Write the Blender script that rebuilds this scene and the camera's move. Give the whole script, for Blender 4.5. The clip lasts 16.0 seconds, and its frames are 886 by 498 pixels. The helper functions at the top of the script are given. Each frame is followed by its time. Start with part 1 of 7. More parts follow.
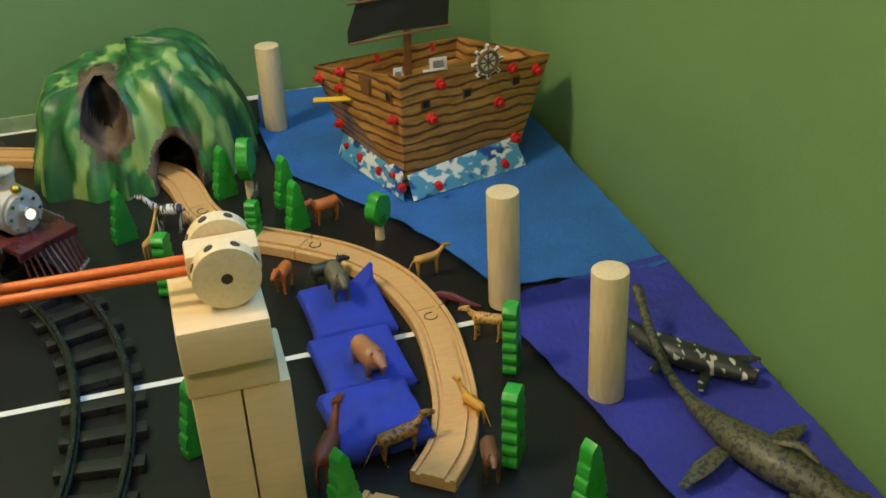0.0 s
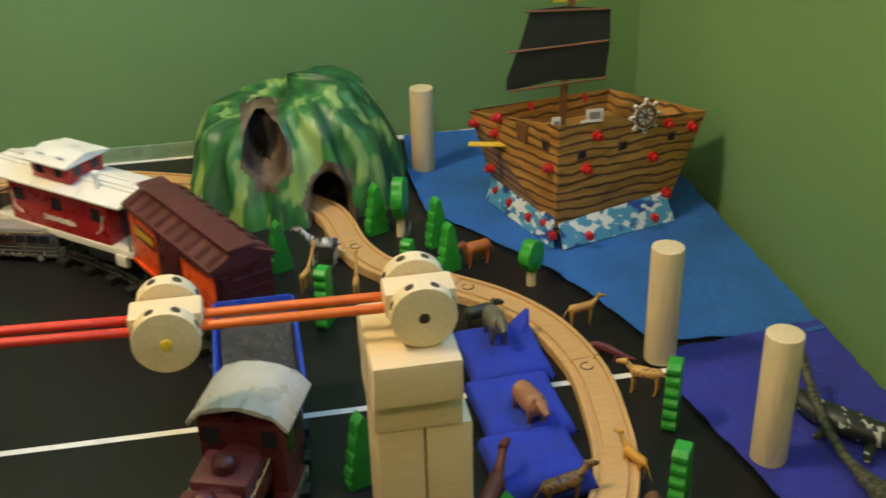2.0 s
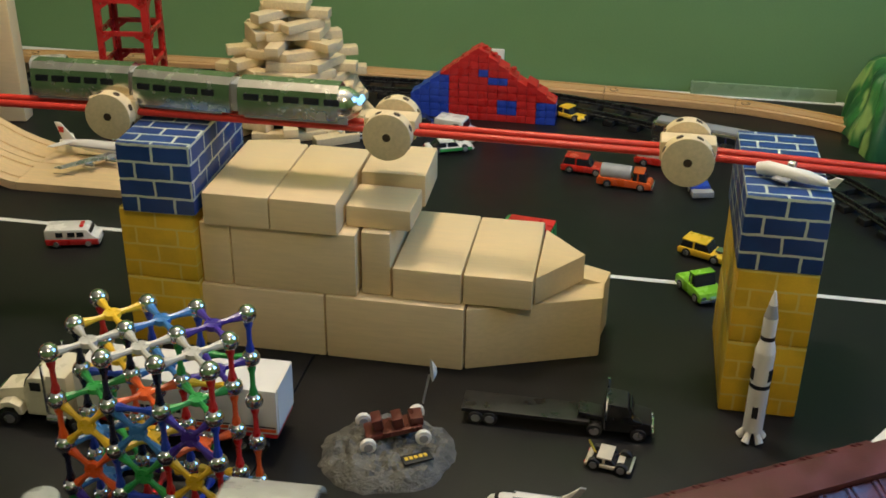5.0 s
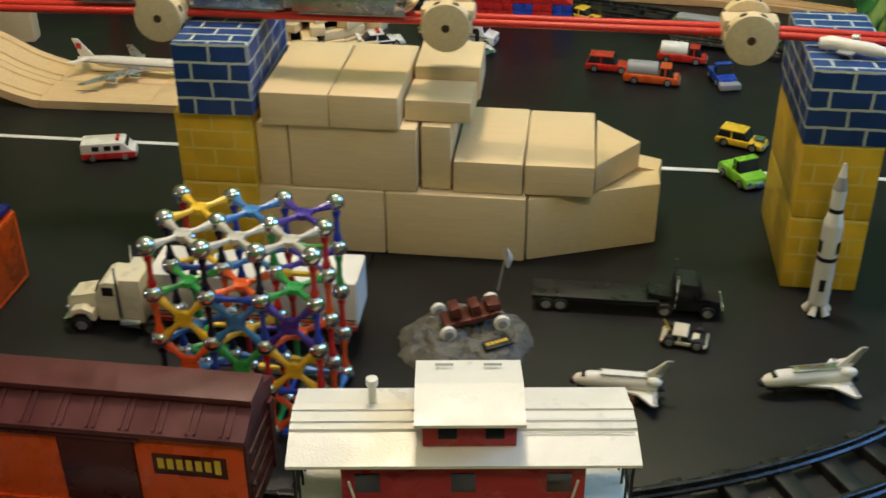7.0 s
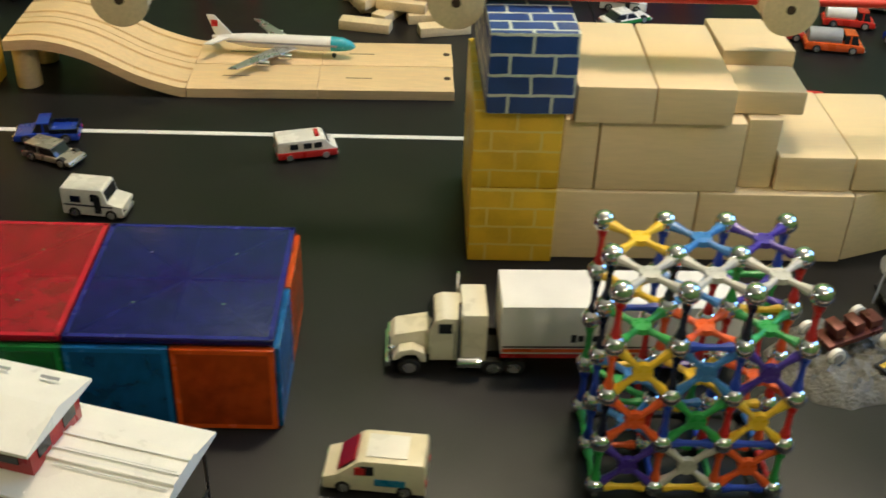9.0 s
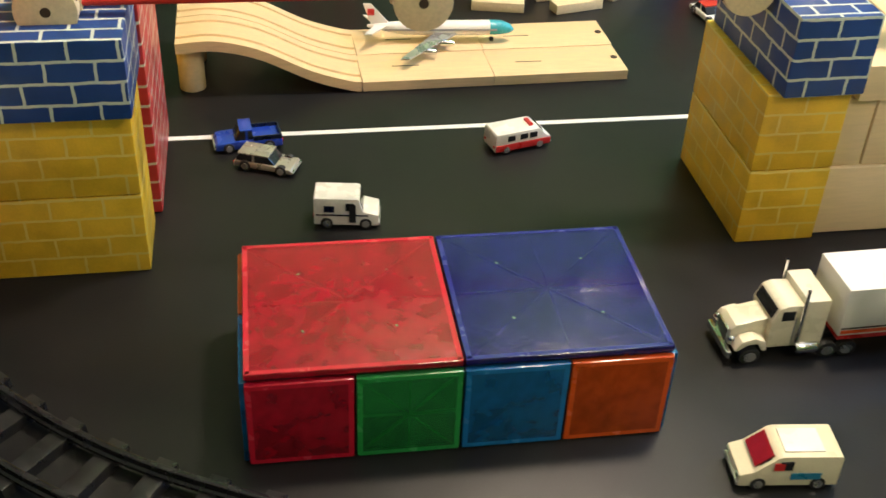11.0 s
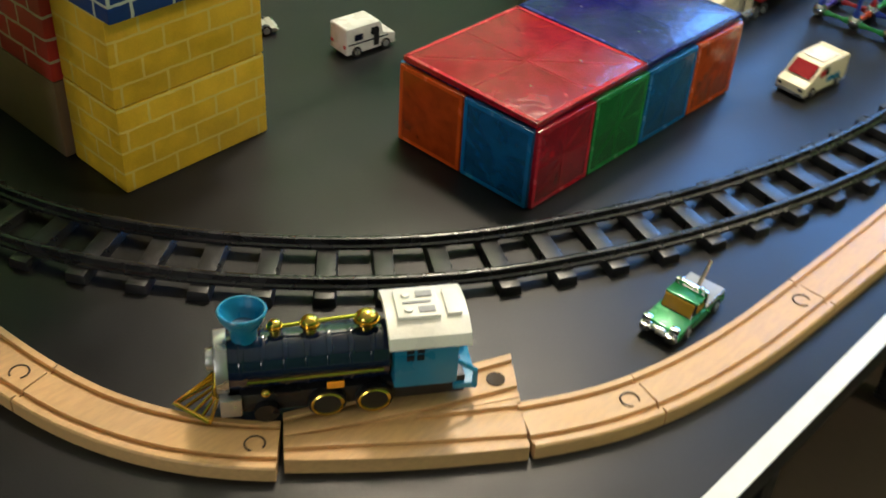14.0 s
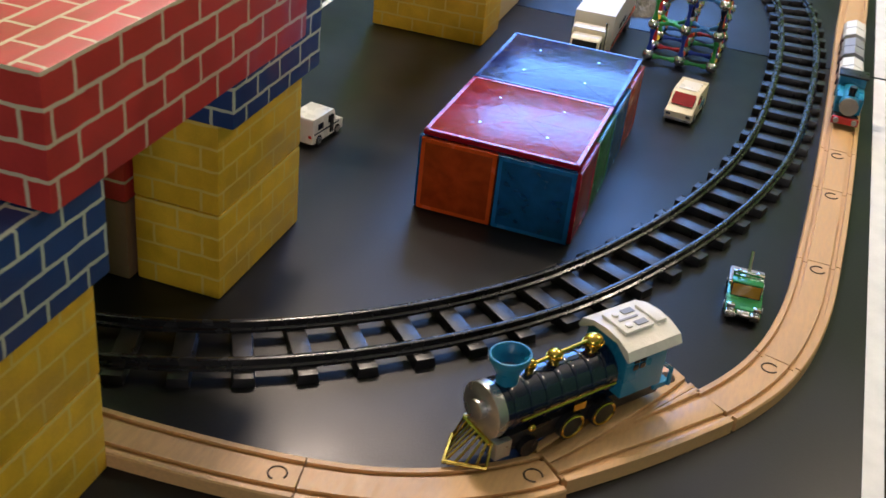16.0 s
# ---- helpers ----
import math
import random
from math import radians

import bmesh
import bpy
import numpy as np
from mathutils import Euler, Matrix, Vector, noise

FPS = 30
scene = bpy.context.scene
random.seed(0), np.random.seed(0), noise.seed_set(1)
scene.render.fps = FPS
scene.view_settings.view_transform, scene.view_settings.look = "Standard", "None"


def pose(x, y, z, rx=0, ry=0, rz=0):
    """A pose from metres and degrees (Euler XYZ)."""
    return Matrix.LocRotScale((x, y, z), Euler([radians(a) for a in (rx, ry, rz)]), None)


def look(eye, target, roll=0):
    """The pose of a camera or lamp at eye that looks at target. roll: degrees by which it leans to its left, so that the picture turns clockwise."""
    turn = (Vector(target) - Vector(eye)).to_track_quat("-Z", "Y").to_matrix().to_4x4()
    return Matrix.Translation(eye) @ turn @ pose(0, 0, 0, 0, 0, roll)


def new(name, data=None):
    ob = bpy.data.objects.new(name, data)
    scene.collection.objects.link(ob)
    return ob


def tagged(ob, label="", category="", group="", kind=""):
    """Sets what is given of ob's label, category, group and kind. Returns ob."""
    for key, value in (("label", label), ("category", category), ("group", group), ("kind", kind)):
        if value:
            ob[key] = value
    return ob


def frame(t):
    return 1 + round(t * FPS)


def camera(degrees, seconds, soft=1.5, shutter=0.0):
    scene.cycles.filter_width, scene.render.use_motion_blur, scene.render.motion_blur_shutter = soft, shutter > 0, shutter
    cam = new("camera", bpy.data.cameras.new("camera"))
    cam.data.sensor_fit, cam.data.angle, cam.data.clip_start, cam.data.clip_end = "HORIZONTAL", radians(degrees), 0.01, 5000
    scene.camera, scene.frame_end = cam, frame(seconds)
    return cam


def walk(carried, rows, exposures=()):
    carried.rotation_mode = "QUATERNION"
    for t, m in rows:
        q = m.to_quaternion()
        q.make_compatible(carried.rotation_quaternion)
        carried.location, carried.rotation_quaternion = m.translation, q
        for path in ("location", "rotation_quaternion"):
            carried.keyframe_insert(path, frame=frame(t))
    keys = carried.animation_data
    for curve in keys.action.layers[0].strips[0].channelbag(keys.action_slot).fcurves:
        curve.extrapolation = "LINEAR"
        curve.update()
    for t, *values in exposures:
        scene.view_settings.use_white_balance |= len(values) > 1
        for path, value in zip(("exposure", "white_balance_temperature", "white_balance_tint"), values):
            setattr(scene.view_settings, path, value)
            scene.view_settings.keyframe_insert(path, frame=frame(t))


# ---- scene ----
cam = camera(43.0, 16.0, 1.6, 0.35)
PATH = [
    (0, (0.7881, -0.8747, 0.6129), (1.2144, 0.8010, -0.3921), -2.91),
    (0.5, (0.7875, -0.8758, 0.6182), (1.2277, 0.8178, -0.3502), -2.75),
    (1, (0.7779, -0.8765, 0.6212), (1.1922, 0.8356, -0.3259), -2.24),
    (1.5, (0.7564, -0.8739, 0.6222), (1.1261, 0.8475, -0.3264), -1.81),
    (2, (0.7102, -0.8651, 0.6251), (1.0067, 0.8775, -0.3107), -1.47),
    (2.5, (0.6604, -0.8752, 0.6210), (0.8084, 0.8736, -0.3381), -0.73),
    (3, (0.6422, -0.8968, 0.6172), (0.4740, 0.8532, -0.3365), 0.30),
    (3.5, (0.5841, -0.9433, 0.6219), (0.2351, 0.7871, -0.3183), 0.43),
    (4, (0.4449, -1.0109, 0.6152), (0.1167, 0.7322, -0.3090), 0.80),
    (4.5, (0.3351, -1.0994, 0.6128), (0.0053, 0.6497, -0.2992), -0.28),
    (4.7, (0.3069, -1.1331, 0.6148), (0.0050, 0.6215, -0.2963), 0.81),
    (6.8, (0.2477, -1.1671, 0.5869), (-0.0086, 0.5345, -0.4325), -0.88),
    (7, (0.1914, -1.1805, 0.5812), (-0.0250, 0.5258, -0.4394), -0.36),
    (7.5, (0.0903, -1.1842, 0.5776), (-0.0608, 0.5213, -0.4561), 1.45),
    (8, (-0.0178, -1.1279, 0.5769), (-0.1498, 0.5707, -0.4706), 0.08),
    (8.5, (-0.1246, -1.0679, 0.5666), (-0.1660, 0.6201, -0.5052), -0.36),
    (9, (-0.2368, -1.0641, 0.5637), (-0.1804, 0.6023, -0.5408), 2.09),
    (9.5, (-0.4043, -1.0870, 0.5583), (-0.2279, 0.5688, -0.5496), 2.21),
    (9.7, (-0.4586, -1.1010, 0.5586), (-0.2344, 0.5551, -0.5400), 2.74),
    (11.8, (-0.7664, -0.9587, 0.5839), (-0.3512, 0.5883, -0.6137), 1.59),
    (12, (-0.8403, -0.9622, 0.5766), (-0.3677, 0.5733, -0.6145), 1.37),
    (12.5, (-0.9578, -0.9595, 0.5709), (-0.3714, 0.5478, -0.6057), 3.37),
    (13, (-1.0420, -0.9132, 0.5463), (-0.3068, 0.5401, -0.6145), 4.18),
    (13.5, (-1.1086, -0.8868, 0.5297), (-0.1245, 0.3505, -0.6953), 7.54),
    (14, (-1.2226, -0.8897, 0.5221), (-0.0293, 0.1575, -0.6942), 3.56),
    (14.5, (-1.3325, -0.8766, 0.5132), (0.0017, 0.0396, -0.6617), 3.32),
    (15, (-1.3923, -0.8229, 0.5124), (0.0303, -0.0441, -0.6579), 6.08),
    (15.5, (-1.4434, -0.6903, 0.5073), (0.1234, -0.0498, -0.5580), 5.57),
    (16, (-1.5031, -0.5863, 0.5086), (0.1491, -0.1160, -0.5155), 6.39),
]
walk(cam, [(t, look(eye, target, roll)) for t, eye, target, roll in PATH],
     [(0.0, -0.30, 7200, 12), (2.5, -0.40, 7400, 14), (4.5, -0.68, 6600, 15), (7.0, -0.55, 6500, 13), (8.5, -0.35, 6450, 13), (9.6, -0.12, 6400, 14), (12.0, 0.58, 6300, 20), (13.3, 0.69, 6250, 16), (14.5, 0.07, 6100, 13), (15.3, -0.04, 5950, 12), (16.0, 0.0, 6150, 26)])

# ---- light and exposure ----
world = bpy.data.worlds.new("room_air")
world.use_nodes = True
scene.world = world
world.node_tree.nodes["Background"].inputs[0].default_value = (0.55, 0.6, 0.7, 1)
world.node_tree.nodes["Background"].inputs[1].default_value = 0.012
scene.view_settings.exposure = 0.0


def area_lamp(name, m, sx, sy, watts, colour):
    d = bpy.data.lights.new(name, "AREA")
    d.shape, d.size, d.size_y, d.energy, d.color = "RECTANGLE", sx, sy, watts, colour
    ob = new(name, d)
    ob.matrix_world = m
    return ob


def bulb(name, at, radius, watts, colour):
    d = bpy.data.lights.new(name, "POINT")
    d.shadow_soft_size, d.energy, d.color = radius, watts, colour
    ob = new(name, d)
    ob.location = at
    return ob


# daylight through the windows in both end walls, and the two warm ceiling lamps
CEILING_LAMPS = ((0.02, 0.0), (0.45, -1.50))
area_lamp("east_daylight", look((1.36, -0.12, 1.06), (0.3, -0.12, 0.9)), 0.88, 0.80, 24.0, (0.17, 0.44, 1.0))
area_lamp("west_daylight", look((-3.29, -1.40, 0.74), (0.0, -0.5, 0.4)), 0.55, 0.55, 12.0, (1.0, 0.95, 0.84))
for (lamp_x, lamp_y), watts in zip(CEILING_LAMPS, (74.0, 32.0)):
    bulb("ceiling_bulb", (lamp_x, lamp_y, 1.54), 0.11, watts, (1.0, 0.85, 0.60))


# ---- materials ----
def ramp_mix(nt, fac, a, b):
    m = nt.nodes.new("ShaderNodeMix")
    m.data_type = "RGBA"
    nt.links.new(fac, m.inputs[0])
    for k, c in ((6, a), (7, b)):
        if hasattr(c, "is_linked"):
            nt.links.new(c, m.inputs[k])
        else:
            m.inputs[k].default_value = (*c, 1)
    return m.outputs[2]


def noise_fac(nt, scale, detail=4, stretch=(1, 1, 1), coord="Object", lo=0.35, hi=0.65, shift=False):
    tc = nt.nodes.new("ShaderNodeTexCoord")
    mp = nt.nodes.new("ShaderNodeMapping")
    mp.inputs["Scale"].default_value = stretch
    nt.links.new(tc.outputs[coord], mp.inputs[0])
    if shift:
        oi = nt.nodes.new("ShaderNodeObjectInfo")
        mul = nt.nodes.new("ShaderNodeMath")
        mul.operation = "MULTIPLY"
        mul.inputs[1].default_value = 9.0
        nt.links.new(oi.outputs["Random"], mul.inputs[0])
        nt.links.new(mul.outputs[0], mp.inputs["Location"])
    n = nt.nodes.new("ShaderNodeTexNoise")
    n.inputs["Scale"].default_value, n.inputs["Detail"].default_value = scale, detail
    nt.links.new(mp.outputs[0], n.inputs["Vector"])
    r = nt.nodes.new("ShaderNodeMapRange")
    r.inputs[1].default_value, r.inputs[2].default_value = lo, hi
    nt.links.new(n.outputs[0], r.inputs[0])
    return r.outputs[0]


def material(name, colour, rough=0.5, metal=0.0, vary=0.18, scale=60.0, fine=600.0, bump=0.1, stretch=(1, 1, 1), tint=None, coat=0.0, trans=0.0, shift=False, glow=0.0, rvary=0.12):
    """A surface with two scales of variation, a fine relief and uneven gloss."""
    m = bpy.data.materials.new(name)
    m.use_nodes = True
    nt = m.node_tree
    b = nt.nodes["Principled BSDF"]
    dark = tuple(c * (1 - vary) for c in colour)
    light = tint or tuple(min(1, c * (1 + vary * 0.6)) for c in colour)
    big = noise_fac(nt, scale, 4, stretch, shift=shift)
    small = noise_fac(nt, fine, 3, stretch, lo=0.3, hi=0.75, shift=shift)
    c1 = ramp_mix(nt, big, dark, light)
    c2 = ramp_mix(nt, small, tuple(c * (1 - 0.5 * vary) for c in colour), tuple(min(1, c * (1 + 0.4 * vary)) for c in colour))
    mid = nt.nodes.new("ShaderNodeMix")
    mid.data_type = "RGBA"
    mid.inputs[0].default_value = 0.4
    nt.links.new(c1, mid.inputs[6])
    nt.links.new(c2, mid.inputs[7])
    nt.links.new(mid.outputs[2], b.inputs["Base Color"])
    rr = nt.nodes.new("ShaderNodeMapRange")
    rr.inputs[3].default_value, rr.inputs[4].default_value = max(0.02, rough - rvary), min(1, rough + rvary)
    nt.links.new(big, rr.inputs[0])
    nt.links.new(rr.outputs[0], b.inputs["Roughness"])
    b.inputs["Metallic"].default_value = metal
    b.inputs["Coat Weight"].default_value = coat
    b.inputs["Transmission Weight"].default_value = trans
    if glow:
        b.inputs["Emission Color"].default_value = (*colour, 1)
        b.inputs["Emission Strength"].default_value = glow
    if bump:
        bp = nt.nodes.new("ShaderNodeBump")
        bp.inputs["Strength"].default_value, bp.inputs["Distance"].default_value = bump, 0.001
        nt.links.new(small, bp.inputs["Height"])
        nt.links.new(bp.outputs[0], b.inputs["Normal"])
    return m


def printed_bricks(name, face, mortar, w=0.040, h=0.019, gap=0.0028, fade=0.25):
    """Shiny cardboard with a printed brick pattern, laid out in metres by the mesh's own map."""
    m = material(name, face, 0.42, vary=fade, scale=35, bump=0.05)
    nt = m.node_tree
    b = nt.nodes["Principled BSDF"]
    src = b.inputs["Base Color"].links[0].from_socket
    uv = nt.nodes.new("ShaderNodeUVMap")
    wob = nt.nodes.new("ShaderNodeTexNoise")
    wob.inputs["Scale"].default_value = 90
    mixv = nt.nodes.new("ShaderNodeVectorMath")
    mixv.operation = "MULTIPLY_ADD"
    mixv.inputs[1].default_value = (0.0022, 0.0022, 0)
    nt.links.new(uv.outputs[0], wob.inputs["Vector"])
    nt.links.new(wob.outputs["Color"], mixv.inputs[0])
    nt.links.new(uv.outputs[0], mixv.inputs[2])
    br = nt.nodes.new("ShaderNodeTexBrick")
    br.inputs["Scale"].default_value = 1.0
    br.inputs["Mortar Size"].default_value = gap / 2
    br.inputs["Mortar Smooth"].default_value = 0.25
    br.inputs["Brick Width"].default_value, br.inputs["Row Height"].default_value = w, h
    nt.links.new(mixv.outputs[0], br.inputs["Vector"])
    nt.links.new(ramp_mix(nt, br.outputs["Fac"], src, mortar), b.inputs["Base Color"])
    return m


def wood(name, colour, grain=(1, 9, 9), rough=0.5, vary=0.14):
    return material(name, colour, rough, vary=vary, scale=38, fine=260, bump=0.07, stretch=grain, shift=True)


WALL = material("green_wall_paint", (0.145, 0.285, 0.108), 0.75, vary=0.10, scale=2.2, fine=260, bump=0.15)
TABLE = material("charcoal_tabletop", (0.0105, 0.0105, 0.011), 0.38, vary=0.28, scale=7, fine=420, bump=0.05, rvary=0.06)
TABLE.node_tree.nodes["Principled BSDF"].inputs["Specular IOR Level"].default_value = 0.30
LINE = material("white_line_paint", (0.78, 0.77, 0.72), 0.5, vary=0.12, scale=40)
FLOOR = material("brown_floor", (0.055, 0.035, 0.022), 0.6, vary=0.3, scale=5, fine=90)
CEIL = material("ceiling_paint", (0.7, 0.68, 0.62), 0.8, vary=0.05, scale=3)
TRIM = material("white_trim_paint", (0.75, 0.74, 0.70), 0.45, vary=0.08, scale=20)
PALE = wood("pale_maple", (0.74, 0.57, 0.33), vary=0.08)
PALE2 = wood("raw_maple", (0.74, 0.59, 0.35), (9, 1, 9), vary=0.12)
BEECH = wood("beech_track", (0.60, 0.36, 0.155), (2, 9, 9), 0.45)
RUNWOOD = wood("pine_runway", (0.74, 0.53, 0.28), (1, 9, 9))
DOWEL = wood("maple_dowel", (0.72, 0.58, 0.35), (9, 9, 1))
GROOVE = material("dark_seam", (0.05, 0.03, 0.015), 0.8)
BLACKP = material("black_plastic", (0.012, 0.012, 0.013), 0.36, vary=0.3, scale=50, bump=0.1)
RAILP = material("black_rail_plastic", (0.014, 0.014, 0.015), 0.25, vary=0.3, scale=60, bump=0.06)
REDBRICK = printed_bricks("red_brick_print", (0.56, 0.040, 0.034), (0.66, 0.55, 0.40))
BLUEBRICK = printed_bricks("blue_brick_print", (0.008, 0.045, 0.185), (0.52, 0.56, 0.47), 0.036, 0.0175)
YELBRICK = printed_bricks("yellow_brick_print", (0.70, 0.42, 0.02), (0.68, 0.50, 0.12), 0.042, 0.0185, 0.0024)
KRAFT = material("kraft_cardboard", (0.25, 0.15, 0.09), 0.7, vary=0.2, scale=30, fine=200)
CREASE = material("worn_card_edge", (0.62, 0.52, 0.36), 0.7)
REDROD = material("red_painted_dowel", (0.62, 0.035, 0.02), 0.4, vary=0.15, scale=40, stretch=(1, 8, 8))
ORANGEROD = material("orange_painted_dowel", (0.66, 0.13, 0.02), 0.4, vary=0.15, scale=40, stretch=(1, 8, 8))
CHROME = material("chrome", (0.75, 0.75, 0.77), 0.09, 1.0, vary=0.08, bump=0, rvary=0.04)
SILVER = material("silver_plating", (0.74, 0.72, 0.66), 0.22, 1.0, vary=0.15, bump=0.03, rvary=0.08)
DULL = material("dull_silver_paint", (0.50, 0.50, 0.47), 0.38, 0.35, vary=0.22, scale=60, bump=0.08)
GOLD = material("gold_plating", (0.80, 0.55, 0.10), 0.2, 1.0, vary=0.15, bump=0.0, rvary=0.06)
WINDOWM = material("dark_glazing", (0.02, 0.022, 0.026), 0.12, vary=0.2, bump=0)
TYRE = material("black_tyre", (0.014, 0.014, 0.014), 0.6)
RIM = material("silver_hub", (0.55, 0.55, 0.55), 0.3, 0.8)
WHITEP = material("white_plastic", (0.78, 0.75, 0.68), 0.4, vary=0.07, scale=30)
GREYP = material("grey_plastic", (0.30, 0.30, 0.30), 0.45)
REDP = material("red_plastic", (0.55, 0.022, 0.02), 0.32, vary=0.12)
BLUEP = material("blue_plastic", (0.02, 0.06, 0.42), 0.35, vary=0.15)
ORANGEP = material("orange_plastic", (0.78, 0.11, 0.02), 0.35, vary=0.12)
YELLOWP = material("yellow_plastic", (0.80, 0.50, 0.03), 0.35, vary=0.1)
GREENP = material("green_plastic", (0.03, 0.32, 0.07), 0.35, vary=0.12)
LIMEP = material("lime_paint", (0.22, 0.55, 0.03), 0.28, coat=0.4)
TREEG = material("green_tree_paint", (0.015, 0.32, 0.035), 0.38, vary=0.2, scale=50)
TREED = material("dark_green_tree_paint", (0.012, 0.22, 0.03), 0.4, vary=0.2, scale=50)
MAROON = material("maroon_plastic", (0.075, 0.012, 0.014), 0.35, vary=0.25, scale=50)
MAROONR = material("maroon_roof", (0.10, 0.022, 0.025), 0.42, vary=0.25, scale=40)
CABRED = material("caboose_red", (0.42, 0.018, 0.02), 0.35, vary=0.12)
CABWHITE = material("caboose_white", (0.80, 0.77, 0.70), 0.38, vary=0.06, scale=40)
BOXORANGE = material("boxcar_orange", (0.80, 0.10, 0.02), 0.32, vary=0.1)
COAL = material("coal_load", (0.05, 0.048, 0.046), 0.5, vary=0.6, scale=160, fine=900, bump=0.9)
NAVY = material("navy_plastic", (0.005, 0.009, 0.030), 0.3, vary=0.2)
GLOSSNAVY = material("glossy_navy_enamel", (0.004, 0.012, 0.035), 0.14, vary=0.2, coat=0.6, bump=0.0, rvary=0.05)
TEAL = material("teal_plastic", (0.01, 0.20, 0.36), 0.32, vary=0.12)
CLOTH1 = material("blue_cloth", (0.012, 0.12, 0.42), 0.85, vary=0.3, scale=14, fine=170, bump=0.8)
CLOTH2 = material("violet_blue_cloth", (0.024, 0.034, 0.33), 0.85, vary=0.3, scale=14, fine=170, bump=0.8)
BEAN = material("blue_beanbag_cloth", (0.012, 0.04, 0.42), 0.85, vary=0.3, scale=30, fine=1100, bump=0.5)
SAIL = material("black_sail_paper", (0.022, 0.026, 0.022), 0.5, vary=0.3, scale=30)
SPAR = material("brown_spar_paper", (0.20, 0.085, 0.03), 0.55, vary=0.4, scale=60)
CAVE = material("brown_rock_paint", (0.075, 0.045, 0.028), 0.7, vary=0.5, scale=30, fine=110, tint=(0.24, 0.18, 0.12))
# near-black that puts the shade inside the hill's openings into the colour
CAVE_SHADE = material("cave_shade", (0.010, 0.007, 0.006), 0.9)
LAMPGLOW = material("headlight_glow", (1.0, 0.9, 0.75), 0.3, glow=1.2)
BLUEGLOW = material("blue_headlight_glow", (0.25, 0.6, 1.0), 0.3, glow=2.2)
ROCK = material("grey_moon_rock", (0.13, 0.125, 0.105), 0.6, vary=0.45, scale=90, fine=420, bump=0.8)
BRONZE = material("dark_bronze", (0.13, 0.035, 0.025), 0.35, 0.4, vary=0.3)
INK = material("black_ink", (0.012, 0.012, 0.014), 0.5)
GILT = material("yellow_lettering", (0.80, 0.52, 0.05), 0.4)


def plank_print():
    m = material("plank_print_paper", (0.40, 0.18, 0.040), 0.5, vary=0.45, scale=25, fine=160, stretch=(1, 1, 8), tint=(0.56, 0.30, 0.08))
    nt = m.node_tree
    b = nt.nodes["Principled BSDF"]
    src = b.inputs["Base Color"].links[0].from_socket
    tc = nt.nodes.new("ShaderNodeTexCoord")
    wv = nt.nodes.new("ShaderNodeTexWave")
    wv.bands_direction = "Z"
    wv.inputs["Scale"].default_value, wv.inputs["Distortion"].default_value, wv.inputs["Detail"].default_value = 28, 4.5, 4
    wv.inputs["Detail Scale"].default_value = 0.8
    nt.links.new(tc.outputs["Object"], wv.inputs["Vector"])
    r = nt.nodes.new("ShaderNodeMapRange")
    r.inputs[1].default_value, r.inputs[2].default_value = 0.66, 0.97
    nt.links.new(wv.outputs["Fac"], r.inputs[0])
    nt.links.new(ramp_mix(nt, r.outputs[0], src, (0.085, 0.032, 0.012)), b.inputs["Base Color"])
    return m


PLANKS = plank_print()
PAPERSEA = material("printed_sea_paper", (0.02, 0.13, 0.40), 0.5, vary=0.4, scale=60)
sea_nodes = PAPERSEA.node_tree
foam = noise_fac(sea_nodes, 55, 2, (1, 1, 1.6), lo=0.50, hi=0.56)
swell = noise_fac(sea_nodes, 38, 2, (1, 1, 2.0), lo=0.42, hi=0.50)
deep = ramp_mix(sea_nodes, swell, (0.010, 0.060, 0.30), (0.06, 0.30, 0.52))
sea_nodes.links.new(ramp_mix(sea_nodes, foam, deep, (0.70, 0.76, 0.78)), sea_nodes.nodes["Principled BSDF"].inputs["Base Color"])


def hill_paint():
    m = material("green_hill_paint", (0.014, 0.09, 0.028), 0.45, vary=0.35, scale=9, fine=60, bump=0.2)
    nt = m.node_tree
    b = nt.nodes["Principled BSDF"]
    src = b.inputs["Base Color"].links[0].from_socket
    f = noise_fac(nt, 20, 2, (1.5, 1.5, 0.45), lo=0.53, hi=0.60)
    f2 = noise_fac(nt, 22, 3, (1.6, 1.6, 0.4), lo=0.40, hi=0.60)
    mid = ramp_mix(nt, f2, (0.012, 0.080, 0.028), (0.032, 0.19, 0.045))
    nt.links.new(ramp_mix(nt, f, mid, (0.22, 0.36, 0.11)), b.inputs["Base Color"])
    return m


HILL = hill_paint()


def tile_plastic(name, colour):
    m = material(name, colour, 0.22, vary=0.34, scale=60, fine=110, bump=0.32, coat=0.2, trans=0.55, rvary=0.05)
    m.node_tree.nodes["Principled BSDF"].inputs["IOR"].default_value = 1.45
    return m


TILE_COLOURS = dict(red=(0.54, 0.012, 0.035), navy=(0.016, 0.014, 0.20), orange=(0.76, 0.11, 0.012), blue=(0.01, 0.18, 0.48), green=(0.02, 0.30, 0.07))
TILE = {k: tile_plastic("clear_tile_" + k, c) for k, c in TILE_COLOURS.items()}
TILE_RIB = {k: material("tile_rib_" + k, tuple(min(1, v * 0.85) for v in c), 0.2, vary=0.15, coat=0.4) for k, c in TILE_COLOURS.items()}


# ---- mesh helpers ----
def mk(m):
    return m if m is not None else Matrix.Identity(4)


